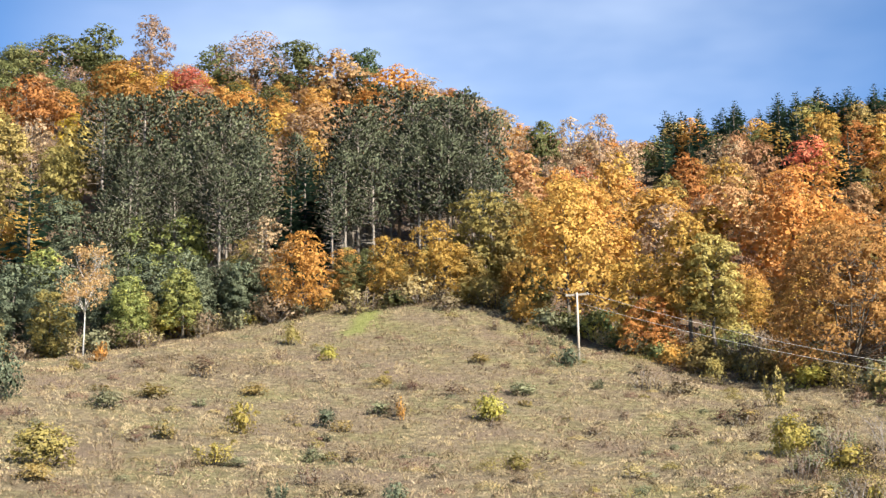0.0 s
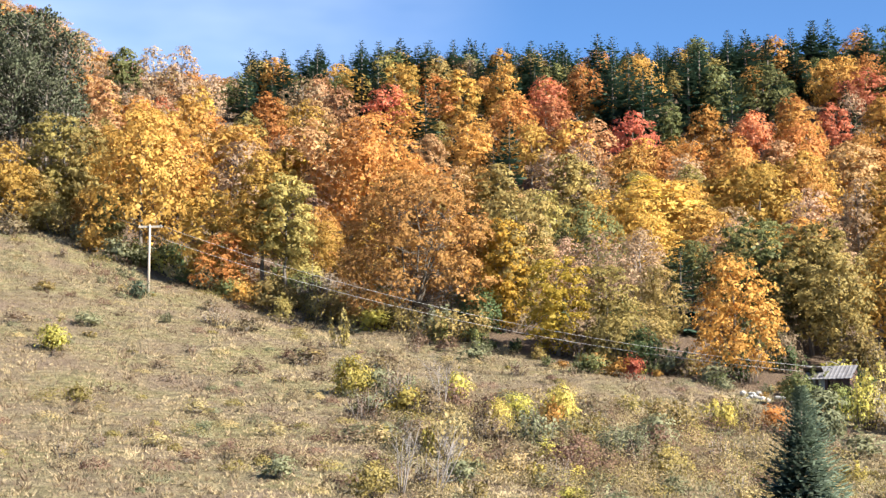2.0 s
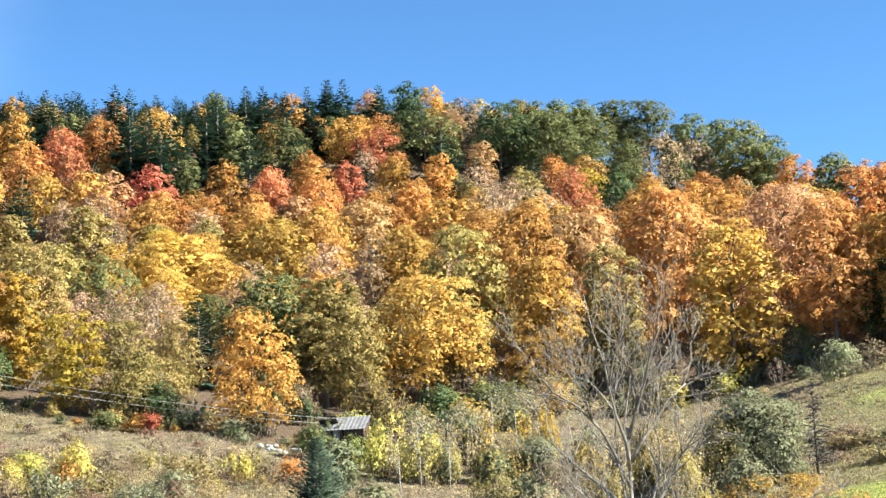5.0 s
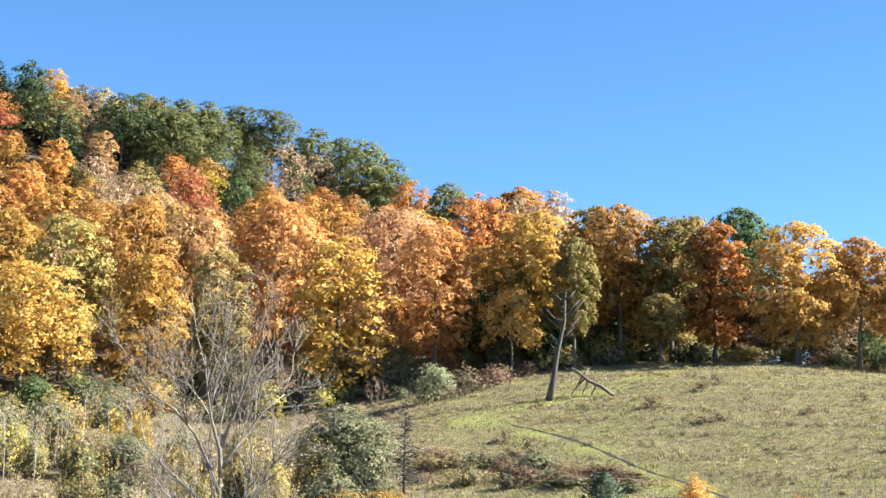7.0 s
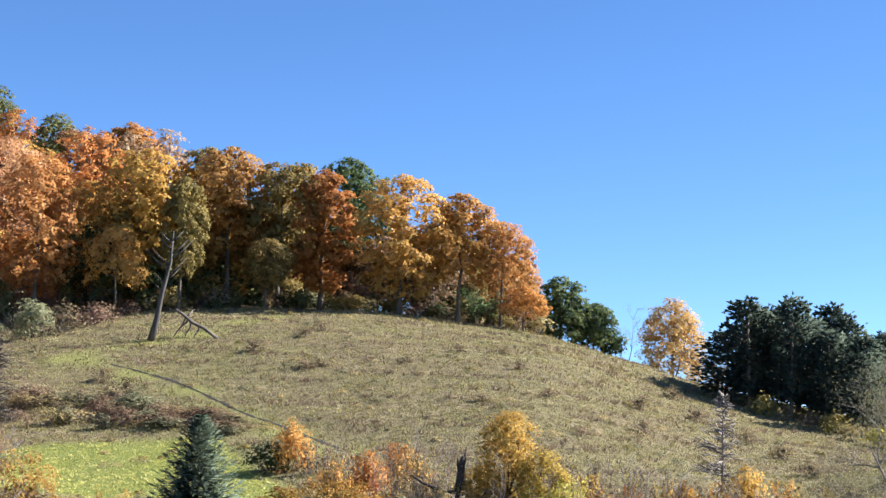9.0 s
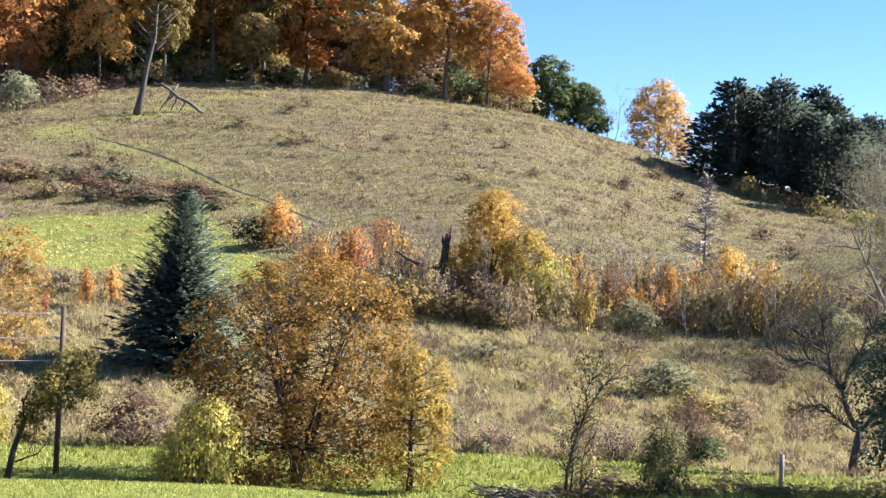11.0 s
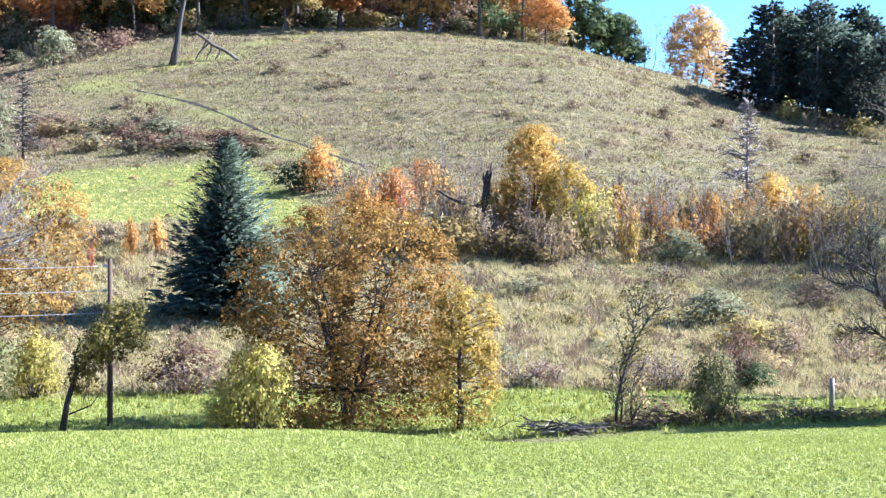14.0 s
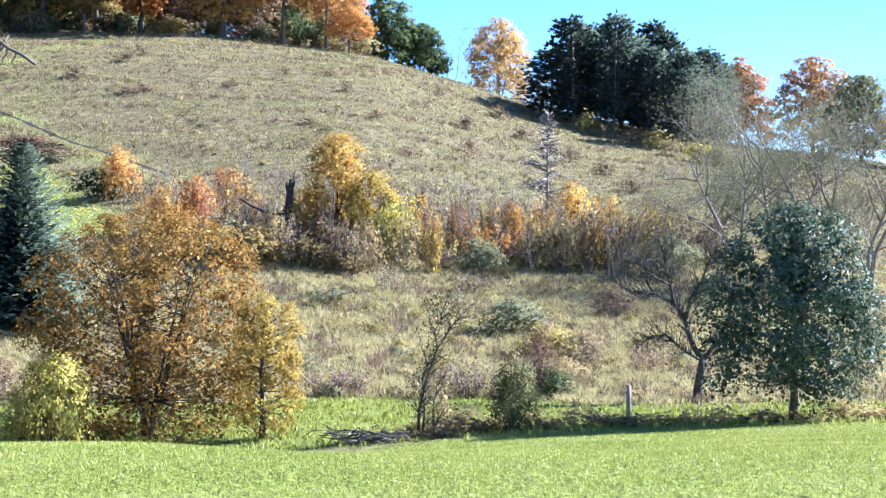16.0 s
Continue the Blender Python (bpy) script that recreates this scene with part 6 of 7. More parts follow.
for az, d, H, seed in [(13.6, 104, 4.4, 541), (14.8, 104.5, 4.0, 542), (15.0, 140, 5.0, 543), (67.9, 112, 5.0, 544), (66.6, 113, 4.6, 545)]:
    bare("bare_sapling", "bunch of pale bare stems among the shrubs", az, d, H * 1.1, 2.4, 0.05, seed, ASH_BARK, 2, 5, (0.1, 0), 0.3, 3, 0.08)


def dead_spruce(az, d, H, W, seed, label, mat, thick=1.0):
    rng = np.random.default_rng(seed)
    t = Tubes()
    t.add([(0, 0, -0.2), (0.05, 0, H * 0.5), (0, 0.03, H)], [0.014 * H + 0.03, 0.01 * H, 0.015], 6)
    for i in range(130):
        f = rng.uniform(0.08, 0.97)
        a, L = rng.uniform(0, 6.28), W / 2 * (1 - f) ** 0.7 * rng.uniform(0.25, 1.15) + 0.1
        p = Vector((0, 0, H * f))
        q = p + Vector((math.cos(a) * L, math.sin(a) * L, (0.5 * f - 0.1 + 0.32 * rng.normal()) * L))
        t.add([p, p.lerp(q, 0.6) + Vector((0, 0, 0.05)), q + Vector((0, 0, 0.1 * L))], [0.034 * thick, 0.024 * thick, 0.01 * thick], 3)
        for k in range(5):
            m = p.lerp(q, rng.uniform(0.35, 0.95))
            w = Vector((math.cos(a + rng.normal() * 0.9), math.sin(a + rng.normal() * 0.9), rng.normal() * 0.3)) * L * 0.35
            t.add([m, m + w], [0.018 * thick, 0.007 * thick], 3)
    root = new("dead_spruce")
    tagged(root, label, "tree")
    part("trunk", t.mesh("trunk", mat), root)
    return stand(root, az, d)


for i in range(34):
    az = 56.5 + 19 * (i + rng_s.random()) / 34
    bare("bare_sapling", "thin grey leafless sapling in the autumn hedge", az, rng_s.uniform(104, 118), rng_s.uniform(3.2, 5.6), 2.0, 0.04, 560 + i, TWIG, 2, 2, (0.04, 0), 0.25, 4, 0.08, "dusk", 0.0, 160, 0.12, "bare saplings in the hedge")


dead_spruce(44.6, 147, 8.6, 3.6, 551, "dead spruce with bare drooping twigs beside a bush", BARK, 1.8)
dead_spruce(69.6, 124, 9.0, 6.0, 552, "grey dead spruce above the autumn hedge", ASH_BARK, 1.7)

t = Tubes()
t.add([(0, 0, -0.3), (0.55, 0, 2.3), (0.95, -0.1, 5.2), (1.75, -0.1, 9.0), (1.9, 0, 12.6)], [0.46, 0.34, 0.26, 0.17, 0.05], 9)
for z, a, L in ((7.6, 0.4, 2.4), (8.8, 3.3, 2.0), (10.0, 0.1, 1.9), (6.6, 2.9, 1.2), (11.2, 2.8, 1.4), (8.2, 3.0, 2.6), (9.4, 0.2, 2.6), (7.0, 0.3, 1.6), (10.6, 3.2, 1.7), (5.6, 3.1, 1.0), (11.6, 0.4, 1.2)):
    p = Vector((1.2 + (z - 6) * 0.12, -0.1, z))
    t.add([p, p + Vector((math.cos(a) * L * 0.5, 0.2, L * 0.35)), p + Vector((math.cos(a) * L, 0.3, L * 0.9))], [0.14, 0.09, 0.03], 5)
snag = new("dead_tree_trunk")
tagged(snag, "tall grey dead trunk leaning at the edge of the meadow", "dead tree")
part("trunk", t.mesh("trunk", solid_mat("grey_dead_bark", [(0.03, 0.026, 0.022), (0.07, 0.062, 0.055), (0.14, 0.125, 0.11)], 3, stretch_z=0.3)), snag)
GREY_LIMB = solid_mat("weathered_limb_wood", [(0.045, 0.037, 0.03), (0.12, 0.10, 0.085), (0.24, 0.205, 0.17)], 2.0)
stand(snag, 49.6, 186, radians(-50))
t = Tubes()
t.add([(-0.3, 0, 3.2), (0.6, 0.1, 2.7), (1.6, -0.05, 1.85), (3.0, 0.1, 1.25), (4.6, 0, 0.12)], [0.1, 0.16, 0.19, 0.19, 0.2], 8)
for x, z, ex, ez in ((0.9, 2.4, -0.4, 0.05), (1.5, 2.1, 0.9, 0.02), (2.4, 1.55, 1.9, 0.02), (0.9, 2.4, 1.7, 3.3), (0.2, 2.8, -1.1, 3.4), (1.2, 2.2, 0.2, 1.0)):
    t.add([(x, 0.05, z), ((x + ex) / 2 + 0.25, 0.25, (z + ez) / 2 + 0.2), ((x + 2 * ex) / 3 - 0.1, 0.45, (z + 2 * ez) / 3 - 0.1), (ex, 0.5, ez)], [0.12, 0.1, 0.07, 0.035], 6)
log = new("fallen_limb")
tagged(log, "fallen grey limb propped on its branches in the meadow", "dead tree")
part("limb", t.mesh("limb", GREY_LIMB), log)
stand(log, 50.5, 187, radians(-52))

t = Tubes()
t.add([(0, 0, -0.2), (0.1, 0, 2.0), (0.25, 0.05, 3.6), (0.35, 0, 4.3)], [0.5, 0.4, 0.32, 0.16], 8)
t.add([(0.25, 0, 3.3), (0.5, 0.1, 4.0), (0.62, 0.1, 4.9)], [0.24, 0.16, 0.05], 6)
t.add([(0.1, 0, 3.2), (-0.1, 0.1, 3.8), (-0.1, 0.1, 4.2)], [0.18, 0.12, 0.04], 6)
t.add([(0, 0, 1.7), (-1.6, 0.2, 1.9), (-3.2, 0.1, 2.4), (-4.2, 0, 2.9)], [0.2, 0.15, 0.1, 0.05], 6)
stump = new("broken_tree_stump")
tagged(stump, "dark broken tree stump with a bleached limb in the hedge", "dead tree")
part("trunk", t.mesh("trunk", CHARRED), stump)
stand(stump, 60.5, 109, radians(-60), (0.75, 0.75, 0.95), sink=-0.6)


# ---- poles and wires ----
def utility_pole(az, d, H, r, mat, arm, label, turn):
    root = new("utility_pole")
    tagged(root, label, "utility pole")
    t = Tubes()
    t.add([(0, 0, -0.5), (0, 0, H * 0.5), (0, 0, H)], [r * 1.25, r * 1.1, r * 0.9], 12)
    part("pole", t.mesh("pole", mat), root)
    if arm:
        bm = bmesh.new()
        bmesh.ops.create_cube(bm, size=1, matrix=Matrix.Translation((0, 0.14, H - 0.25)) @ Matrix.Diagonal((arm, 0.16, 0.26, 1)))
        bmesh.ops.bevel(bm, geom=bm.edges[:], offset=0.01, segments=1)
        beam = part("crossarm", (bm, mat), root, "wooden crossarm")
        for x in (-arm / 2 + 0.12, arm / 2 - 0.12):
            i = Tubes()
            i.add([(x, 0.14, H - 0.2), (x, 0.14, H - 0.12), (x, 0.14, H - 0.06), (x, 0.14, H)], [0.03, 0.06, 0.035, 0.05], 8)
            part("insulator", i.mesh("insulator", WHITE_BARK), beam, "pale ceramic insulator")
    else:
        for z in (H - 0.25, H - 1.1, H - 1.87):
            i = Tubes()
            i.add([(-r, 0, z), (-r - 0.1, 0, z), (-r - 0.16, 0, z)], [0.03, 0.06, 0.04], 8)
            part("insulator", i.mesh("insulator", WHITE_BARK), root, "pale ceramic insulator")
    return stand(root, az, d, radians(turn))


def wire(a, b, sag, r, label):
    a, b = Vector(a), Vector(b)
    t = Tubes()
    pts = [a.lerp(b, k / 24) - Vector((0, 0, sag * 4 * k / 24 * (1 - k / 24))) for k in range(25)]
    t.add(pts, [r] * 25, 5)
    root = new("power_line")
    tagged(root, label, "cable")
    part("wire", t.mesh("wire", WIRE), root)


utility_pole(4.72, 204, 8.5, 0.14, POLE_GREY, 3.0, "grey wooden utility pole with a crossarm on the field", -20)
utility_pole(47.5, 57.5, 5.8, 0.085, POLE_WOOD, 0, "dark wooden utility pole below the lawn", -47)
utility_pole(33.5, 58, 6.0, 0.085, POLE_WOOD, 0, "dark wooden utility pole below the lawn", -47)
gable = ground_at(28.3, 174) + Vector((0, 0, 3.4))
top_a = ground_at(4.72, 204)
wire(top_a + Vector((1.1, -0.3, 8.45)), gable, 2.6, 0.024, "bright sagging power line down the field")
wire(top_a + Vector((0.2, 0.0, 7.2)), gable + Vector((0.4, 0, -0.6)), 2.6, 0.024, "bright sagging power line down the field")
foot_b, foot_c = ground_at(47.5, 57.5), ground_at(33.5, 58)
for drop in (0.25, 1.1, 1.87):
    wire(foot_b + Vector((-0.17, 0.15, 5.8 - drop)), foot_c + Vector((0, 0, 6.0 - drop)), 0.2, 0.013, "bright power line along the foot of the lawn")


# ---- shed ----
def build_shed(az, d, turn):
    red = solid_mat("weathered_red_boards", [(0.035, 0.018, 0.015), (0.075, 0.036, 0.03), (0.13, 0.07, 0.055)], 5, stretch_z=0.15)
    pale = solid_mat("bleached_boards", [(0.14, 0.13, 0.12), (0.24, 0.22, 0.20), (0.34, 0.32, 0.30)], 5, stretch_z=0.15)
    tin = solid_mat("worn_roofing_tin", [(0.10, 0.085, 0.08), (0.20, 0.19, 0.19), (0.30, 0.29, 0.30)], 1.6, rough=0.7, metal=0.1, bump=0.2)
    stone = solid_mat("field_stone", [(0.20, 0.19, 0.17), (0.34, 0.32, 0.29), (0.48, 0.46, 0.42)], 3)
    root = new("shed")
    tagged(root, "small old shed with a ribbed tin roof below the woods", "shed")
    L, D, h, rise = 4.6, 3.8, 2.0, 1.2

    def slab(name, x, y, z, sx, sy, sz, mat, label=""):
        bm = bmesh.new()
        bmesh.ops.create_cube(bm, size=1, matrix=Matrix.Translation((x, y, z)) @ Matrix.Diagonal((sx, sy, sz, 1)))
        bmesh.ops.bevel(bm, geom=bm.edges[:], offset=0.012, segments=1)
        return part(name, (bm, mat), root, label)

    n = 14
    for i in range(n):
        x = -L / 2 + (i + 0.5) * L / n
        if 7 <= i <= 9:
            continue
        slab("board", x, -D / 2, h / 2 + 0.2, L / n * 0.95, 0.04, h, pale if i < 6 and i % 3 else red)
        slab("board", x, D / 2, h / 2 + 0.2, L / n * 0.95, 0.04, h, red)
    for s in (-1, 1):
        for i in range(9):
            y = -D / 2 + (i + 0.5) * D / 9
            top = h + rise * (1 - abs(y) / (D / 2)) * 0.95
            slab("board", s * L / 2, y, top / 2 + 0.2, 0.04, D / 9 * 0.95, top, red)
    slab("door", 0.8, -D / 2 - 0.05, 1.15, 1.15, 0.06, 1.9, red, "dark red board door")
    for s in (-1, 1):
        V, F, m = [], [], 72
        for i in range(m + 1):
            x = -L / 2 - 0.3 + (L + 0.6) * i / m
            w = 0.035 * (1 if i % 6 in (2, 3) else 0)
            for k in range(2):
                y, z = (0, h + rise + 0.35) if k == 0 else (s * (D / 2 + 0.4), h + 0.08)
                V += [(x, y, z + w), (x, y, z + w - 0.03)]
        for i in range(m):
            a = i * 4
            F += [(a, a + 2, a + 6, a + 4), (a + 1, a + 5, a + 7, a + 3), (a + 2, a + 3, a + 7, a + 6), (a, a + 4, a + 5, a + 1)]
        me = bpy.data.meshes.new("roof")
        me.from_pydata(V, [], F)
        me.materials.append(tin)
        part("roof", me, root, "ribbed tin roof slope")
    bm = bmesh.new()
    bmesh.ops.create_cube(bm, size=1, matrix=Matrix.Translation((-1.7, -1.05, h + 0.95)) @ Matrix.Rotation(radians(-30), 4, "X") @ Matrix.Diagonal((2.0, 1.5, 0.09, 1)))
    part("roof_sheet", (bm, CHARRED), root, "dark loose roof sheet")
    for i in range(16):
        rng = np.random.default_rng(600 + i)
        bm = bmesh.new()
        bmesh.ops.create_icosphere(bm, subdivisions=1, radius=0.3, matrix=Matrix.Translation((-L / 2 + L * i / 15, -D / 2 - 0.05, 0.12)) @ Matrix.Diagonal((*rng.uniform(0.7, 1.1, 2), 0.8, 1)))
        part("foundation_stone", (bm, stone), root)
    stand(root, az, d, radians(turn), (1.0, 1.0, 1.0), sink=-0.3)
    for i in range(26):
        rng = np.random.default_rng(640 + i)
        bm = bmesh.new()
        bmesh.ops.create_icosphere(bm, subdivisions=1, radius=rng.uniform(0.2, 0.42))
        for v in bm.verts:
            v.co *= rng.uniform(0.75, 1.2)
        rock = new("field_stone")
        tagged(rock, "grey field stone in a heap beside the shed", "stone", "stone heap beside the shed")
        part("stone", (bm, stone), rock)
        stand(rock, 26.2 + rng.normal() * 0.42, 170 + rng.normal() * 0.7, i, (1.2, 1, 0.8), sink=-0.05 if i % 3 else -0.3)
    t = Tubes()
    for i in range(7):
        rng = np.random.default_rng(680 + i)
        p = Vector((rng.uniform(-0.8, 2.2), rng.uniform(0, 0.5), h + rise + 0.45))
        q = p + Vector((rng.uniform(-1.8, 1.4), rng.uniform(-0.6, 0.3), rng.uniform(0.0, 0.7)))
        t.add([p, p.lerp(q, 0.5) + Vector((0, 0, 0.25)), q], [0.06, 0.05, 0.02], 5)
    limb = new("fallen_branch")
    tagged(limb, "bleached dead branches lying over the shed roof", "branch")
    part("limb", t.mesh("limb", DEADWOOD), limb)
    limb.matrix_basis = root.matrix_basis.copy()


build_shed(28.5, 173, -46)
shrub("oak", 29.5, 169, 4.0, 3.6, "dark green bush beside the shed", "shrubs beside the shed", upright=False)
shrub("green", 27.2, 166, 3.4, 4.0, "green bush in front of the shed", "shrubs beside the shed", upright=False)

# ---- at the lawn's edge ----
post = new("fence_post")
tagged(post, "weathered round wooden fence post at the lawn's edge", "post")
t = Tubes()
t.add([(0, 0, -0.3), (0.04, 0, 0.7), (0.11, 0, 1.2)], [0.09, 0.085, 0.08], 10)
part("post", t.mesh("post", DEADWOOD), post)
stand(post, 72.55, 56.5, 0.3)
rng = np.random.default_rng(71)
pile = new("brush_pile")
tagged(pile, "heap of cut grey branches at the lawn's edge", "brush pile")
for i in range(110):
    t = Tubes()
    L, a = rng.uniform(0.4, 1.5), radians(-62) + rng.normal() * 0.9
    c = Vector((math.cos(radians(-64)) * rng.normal() * 0.9, math.sin(radians(-64)) * rng.normal() * 0.9, abs(rng.normal()) * 0.13 + 0.05))
    w = Vector((math.cos(a), math.sin(a), rng.normal() * 0.12)) * L / 2
    t.add([c - w, c + Vector(rng.normal(size=3)) * 0.12, c + w], [0.014 + 0.014 * rng.random(), 0.014, 0.006], 5)
    part("branch", t.mesh("branch", (BARK, DEADWOOD, BARK, CHARRED)[i % 4]), pile)
stand(pile, 63.6, 52.0)

# ---- the worn path on the hill ----
# Path soil, with the shadow side of its small bank painted in as near-black.
soil_shade = solid_mat("path_soil_and_bank_shade", [(0.012, 0.011, 0.008), (0.03, 0.026, 0.017), (0.075, 0.06, 0.038)], 1.5)
along = np.linspace(LINE[0][0], LINE[-1][0], 110)
V, F = [], []
for i, (a, b) in enumerate(zip(along, path_depth(along))):
    w = (0.42 + 0.16 * math.sin(i * 0.7) + 0.14 * math.sin(i * 0.23 + 1)) * min(1, 0.25 + i / 40)
    for k in range(4):
        off = (k - 1.5) / 1.5 * w + 0.16 * math.sin(i * 2.1 + k * 3.3) + 0.1 * math.sin(i * 5.7 + k)
        p = surface_at(a, b + off)
        V.append((p.x, p.y, p.z + (0.01, 0.03, 0.03, 0.01)[k]))
    if i:
        j = i * 4
        F += [(j - 4 + k, j + k, j + k + 1, j - 3 + k) for k in range(3)]
me = bpy.data.meshes.new("path")
me.from_pydata(V, [], F)
me.materials.append(soil_shade)
tagged(new("path", me), "narrow worn path across the round hill, its bank's shade painted dark", "path", kind="structure")


# ---- grasses ----
def blades(rng, X, Y, Z, per, h, w, splay):
    """Tufts of bent narrow blades at the given spots."""
    n = len(X)
    B = np.repeat(np.stack([X, Y, Z], -1), per, axis=0)
    hh = np.repeat(h, per) * rng.uniform(0.55, 1.2, n * per)
    ww = np.repeat(w, per) * rng.uniform(0.7, 1.3, n * per)
    a = rng.uniform(0, 6.283, n * per)
    lean = rng.uniform(0.05, splay, n * per) * hh
    b = rng.uniform(0, 6.283, n * per)
    U = np.stack([np.cos(a), np.sin(a), np.zeros_like(a)], -1)
    D = np.stack([np.cos(b) * lean, np.sin(b) * lean, hh], -1)
    B = B + np.stack([np.cos(b), np.sin(b), np.zeros_like(b)], -1) * (np.repeat(w, per) * 0.8)[:, None] - np.array([0, 0, 0.03])
    return np.stack([B - U * ww[:, None] / 2, B + U * ww[:, None] / 2, B + D], 1)


def tri_mesh(name, T, mat):
    n = len(T)
    me = bpy.data.meshes.new(name)
    me.vertices.add(n * 3)
    me.vertices.foreach_set("co", T.astype(np.float32).ravel())
    me.loops.add(n * 3)
    me.loops.foreach_set("vertex_index", np.arange(n * 3, dtype=np.int32))
    me.polygons.add(n)
    me.polygons.foreach_set("loop_start", np.arange(0, n * 3, 3, dtype=np.int32))
    me.update(calc_edges=True)
    me.materials.append(mat)
    return me


def sow(rng, n, az0, az1, d0, d1, power=1.0):
    az = rng.uniform(az0, az1, n)
    d = (d0 ** (2 * power) + rng.uniform(0, 1, n) * (d1 ** (2 * power) - d0 ** (2 * power))) ** (0.5 / power)
    return az, d


def meadow(name, label, mat, az, d, per, h, w, splay, rng):
    x, y = d * np.sin(np.radians(az)), d * np.cos(np.radians(az))
    me = tri_mesh(name, blades(rng, x, y, height(az, d), per, h, w, splay), mat)
    return tagged(new(name, me), label, "grass", kind="stuff")


DRY = leaf_mat("dry_grass_blades", [(0.23, 0.175, 0.10), (0.34, 0.265, 0.15), (0.46, 0.36, 0.215), (0.60, 0.485, 0.315)], 0.3, 0.01, 0.05, 0.5, 0.09)
DUN = leaf_mat("dun_weed_blades", [(0.16, 0.11, 0.075), (0.26, 0.19, 0.125), (0.35, 0.27, 0.17)], 0.25, 0.01, 0.05, 0.7)
WEED = leaf_mat("green_weed_blades", [(0.29, 0.26, 0.115), (0.50, 0.435, 0.205), (0.70, 0.60, 0.335)], 0.35, 0.01, 0.05, 0.7)
LAWN = leaf_mat("lawn_blades", [(0.14, 0.172, 0.03), (0.325, 0.36, 0.068), (0.56, 0.565, 0.165)], 0.35, 0.02, 0.05, 0.7)
g = np.random.default_rng(81)

az, d = sow(g, 52000, -19, 46, 92, 245, 0.75)
zone = zone_colours(az, d)
keep = (d < forest_edge(az) + 1) & (zone[:, 0] < 0.4)
az, d = az[keep], d[keep]
s = 0.6 + 0.55 * (np.sin(d / 5 + az) * np.sin(az * 3.1 + d / 9) > 0.1)
dark = g.random(len(az)) < 0.12 + 0.75 * np.clip(np.sin(az * 1.7 + d / 8) * np.sin(d / 13 - az * 1.1) + 0.4 * np.sin(az * 5.3 + d / 3), 0, 1)
side = d * np.radians(az)
pale = ~dark & (np.sin(side / 5.3 + 2 * np.sin(d / 11)) * np.sin(d / 6.1 + np.sin(side / 8)) + 0.5 * np.sin(side / 2.1 - d / 3.3) + g.normal(size=len(az)) * 0.22 > 0.3)
mid = ~dark & ~pale
STUBBLE = leaf_mat("pale_straw_blades", [(0.38, 0.29, 0.165), (0.51, 0.40, 0.235), (0.63, 0.505, 0.31)], 0.3, 0.01, 0.05, 0.5, 0.09)
meadow("dry_grass", "tan dry grass over the sloping field", DRY, az[mid], d[mid], 5, 0.30 * s[mid], 0.12 + 0 * d[mid], 1.7, g)
meadow("dry_grass", "pale straw in patches over the sloping field", STUBBLE, az[pale], d[pale], 6, 0.32 * s[pale], 0.12 + 0 * d[pale], 1.7, g)
meadow("dry_weeds", "dark brown dead weeds over the sloping field", DUN, az[dark], d[dark], 5, 0.42 * s[dark], 0.13 + 0 * d[dark], 1.4, g)
az, d = sow(g, 30000, 45, 84, 116, 250, 0.7)
zone = zone_colours(az, d)
keep = (d < forest_edge(az) + 1) & (zone[:, 0] < 0.4) & ((zone[:, 2] < 0.7) | (g.random(len(d)) < 0.15))
keep &= (np.abs(d - path_depth(az) + 0.6) > 1.3) | (az > LINE[-1][0]) | (az < LINE[0][0])
az, d = az[keep], d[keep]
rise = height(az, d)
side = d * np.radians(az)
streak = np.sin(rise * 3.1 + 1.3 * np.sin(side / 9) + np.sin(side / 4.3)) * 0.6 + np.sin(rise * 6.7 + 1.7 * np.sin(side / 6 + 2)) * 0.45 + np.sin(side / 2.7 + rise * 2.2) * np.sin(side / 5.1 - rise * 1.4) * 0.6
kind = streak + g.normal(size=len(az)) * 0.45
dark, pale = kind > 0.75, kind < -0.45
mid = ~dark & ~pale
HILLG = leaf_mat("hill_grass_blades", [(0.17, 0.15, 0.058), (0.30, 0.264, 0.107), (0.43, 0.375, 0.188)], 0.3, 0.01, 0.05, 0.5, 0.09)
STRAW = leaf_mat("pale_hill_grass_blades", [(0.30, 0.265, 0.108), (0.42, 0.367, 0.162), (0.53, 0.465, 0.24)], 0.3, 0.01, 0.05, 0.5, 0.09)
meadow("hill_grass", "dull tan grass on the round hill", HILLG, az[mid], d[mid], 4, 0.28 + 0 * d[mid], 0.125 + 0 * d[mid], 1.2, g)
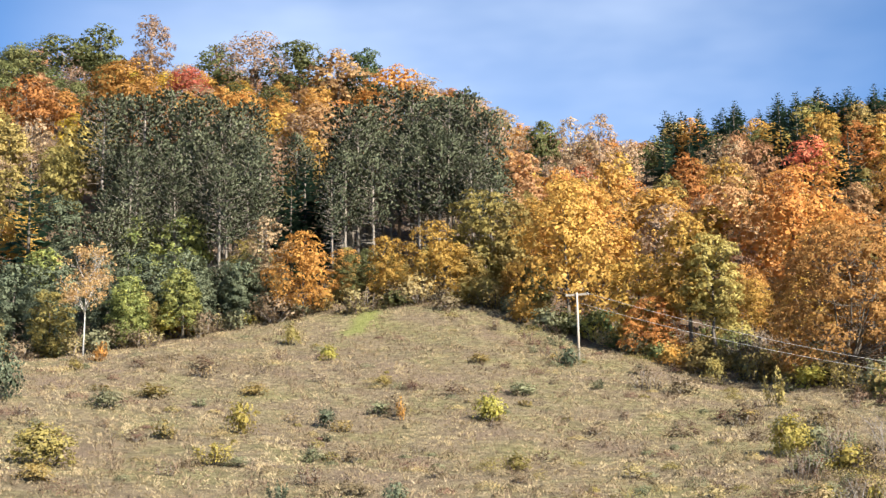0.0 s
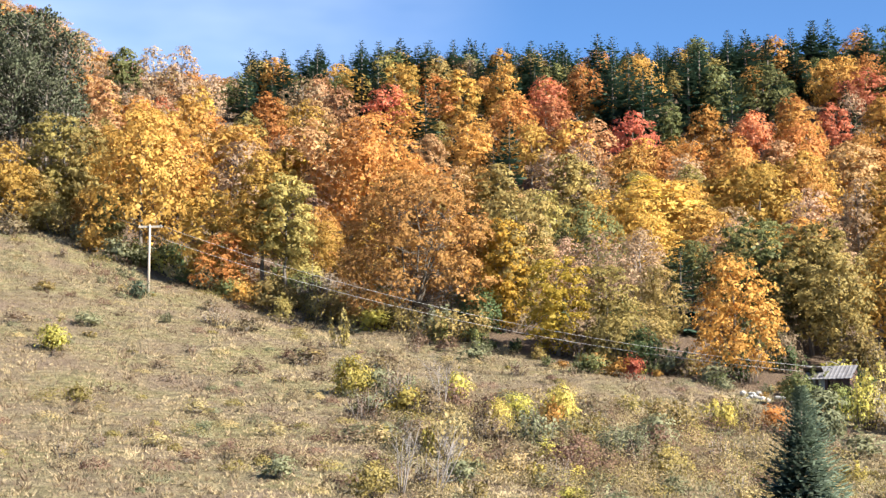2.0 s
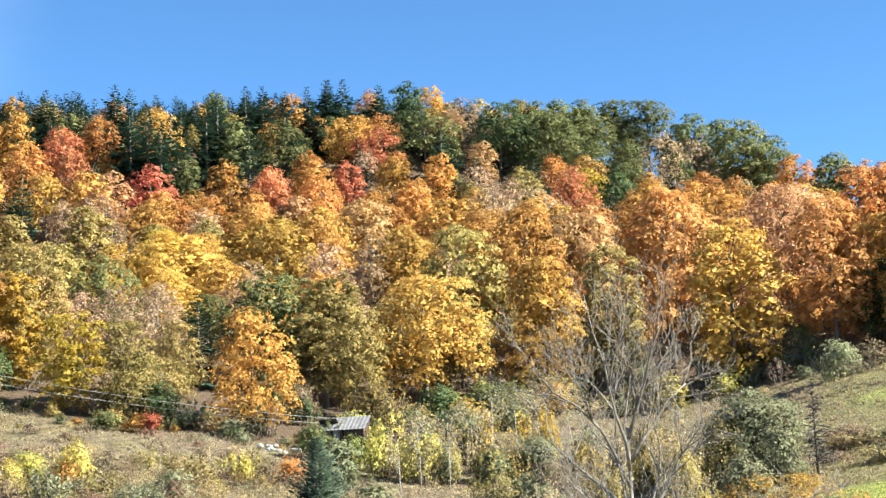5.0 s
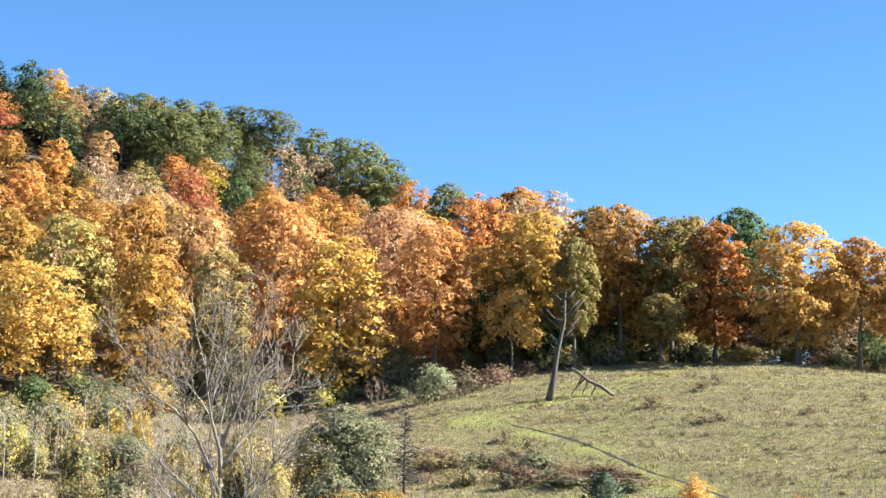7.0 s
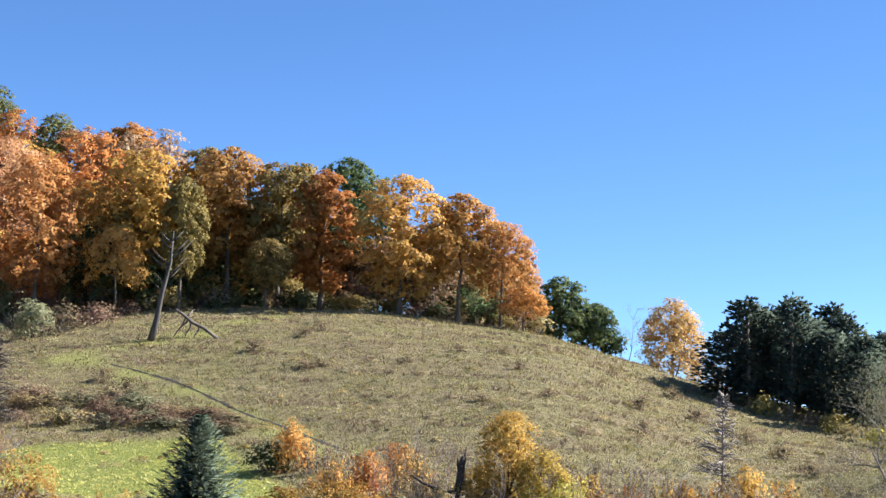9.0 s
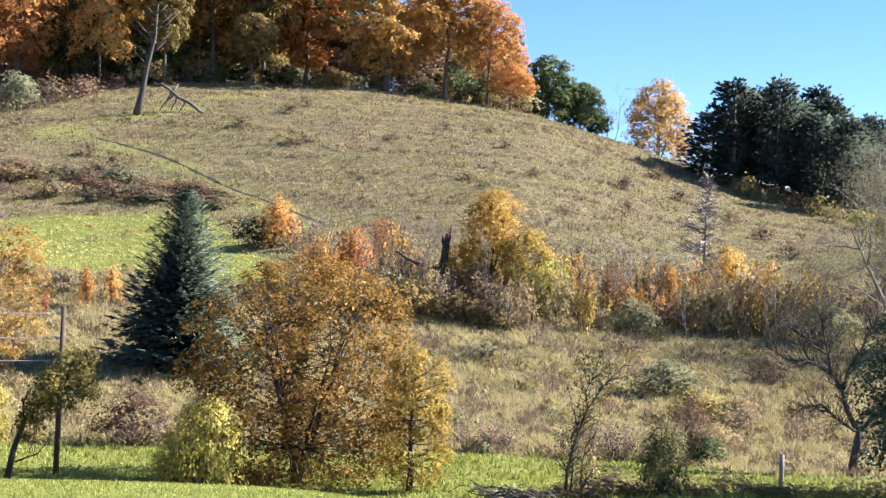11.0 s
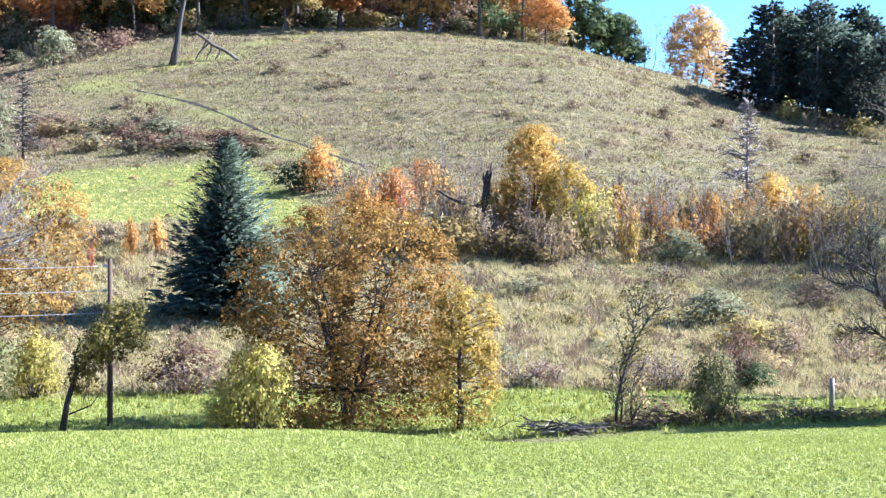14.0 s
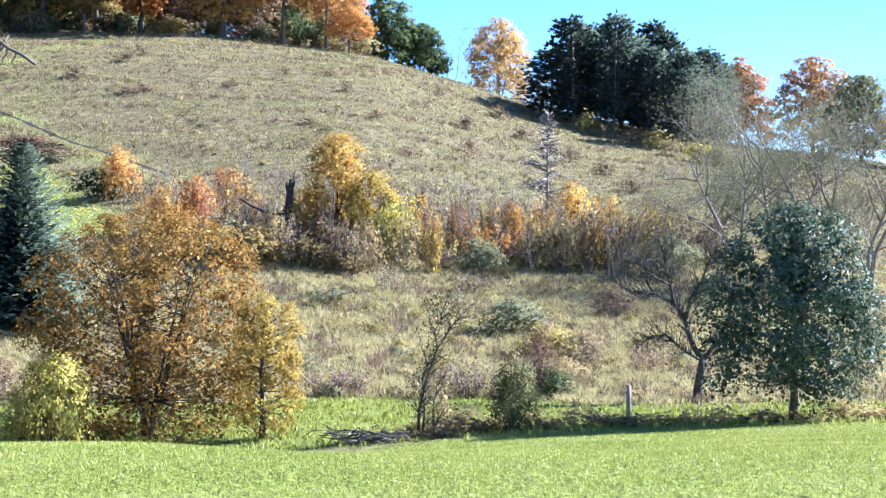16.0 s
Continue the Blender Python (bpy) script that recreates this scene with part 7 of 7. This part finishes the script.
meadow("hill_grass", "pale straw-coloured grass in streaks on the round hill", STRAW, az[pale], d[pale], 5, 0.26 + 0 * d[pale], 0.12 + 0 * d[pale], 1.5, g)
meadow("hill_weeds", "brown weeds on the round hill", DUN, az[dark], d[dark], 6, 0.42 + 0 * d[dark], 0.13 + 0 * d[dark], 1.0, g)
az, d = sow(g, 46000, 34, 84, 64, 118, 0.8)
keep = zone_colours(az, d)[:, 0] < 0.4
az, d = az[keep], d[keep]
dark = g.random(len(az)) < 0.06 + 0.5 * np.clip(np.sin(az * 1.9 + d / 5) * np.sin(d / 3.1 - az * 0.8), 0, 1)
meadow("tall_weeds", "tall yellow green weeds in the hollow", WEED, az[~dark], d[~dark], 9, 0.28 + 0.14 * (np.sin(az[~dark] * 2.1 + d[~dark] / 4) > 0.3), 0.042 + 0 * d[~dark], 1.5, g)
meadow("dry_weeds", "dry brown weeds in the hollow", DUN, az[dark], d[dark], 6, 0.45 + 0 * d[dark], 0.09 + 0 * d[dark], 1.0, g)
az, d = sow(g, 72000, 39, 84, 11.5, 54, 0.55)
keep = d < lawn_edge(az) + 0.6
az, d = az[keep], d[keep]
meadow("lawn_grass", "bright green lawn grass, freshly mown", LAWN, az, d, 5, 0.065 + 0 * d, 0.012 + 0.0006 * d, 1.1, g)
az, d = sow(g, 26000, 36, 84, 46, 142, 0.6)
keep = (zone_colours(az, d)[:, 0] > 0.5) & (d > lawn_edge(az))
az, d = az[keep], d[keep]
far = d > 100
PALE_LAWN = leaf_mat("yellowing_mown_blades", [(0.40, 0.40, 0.105), (0.61, 0.585, 0.175), (0.76, 0.70, 0.29)], 0.35, 0.02, 0.05, 0.5, 0.3)
meadow("mown_grass", "fresh green mown grass in the hollow", LAWN, az[~far], d[~far], 5, 0.22 + 0 * d[~far], 0.085 + 0 * d[~far], 0.9, g)
meadow("mown_grass", "yellowing mown grass of the far meadow", PALE_LAWN, az[far], d[far], 6, 0.2 + 0 * d[far], 0.1 + 0 * d[far], 1.3, g)
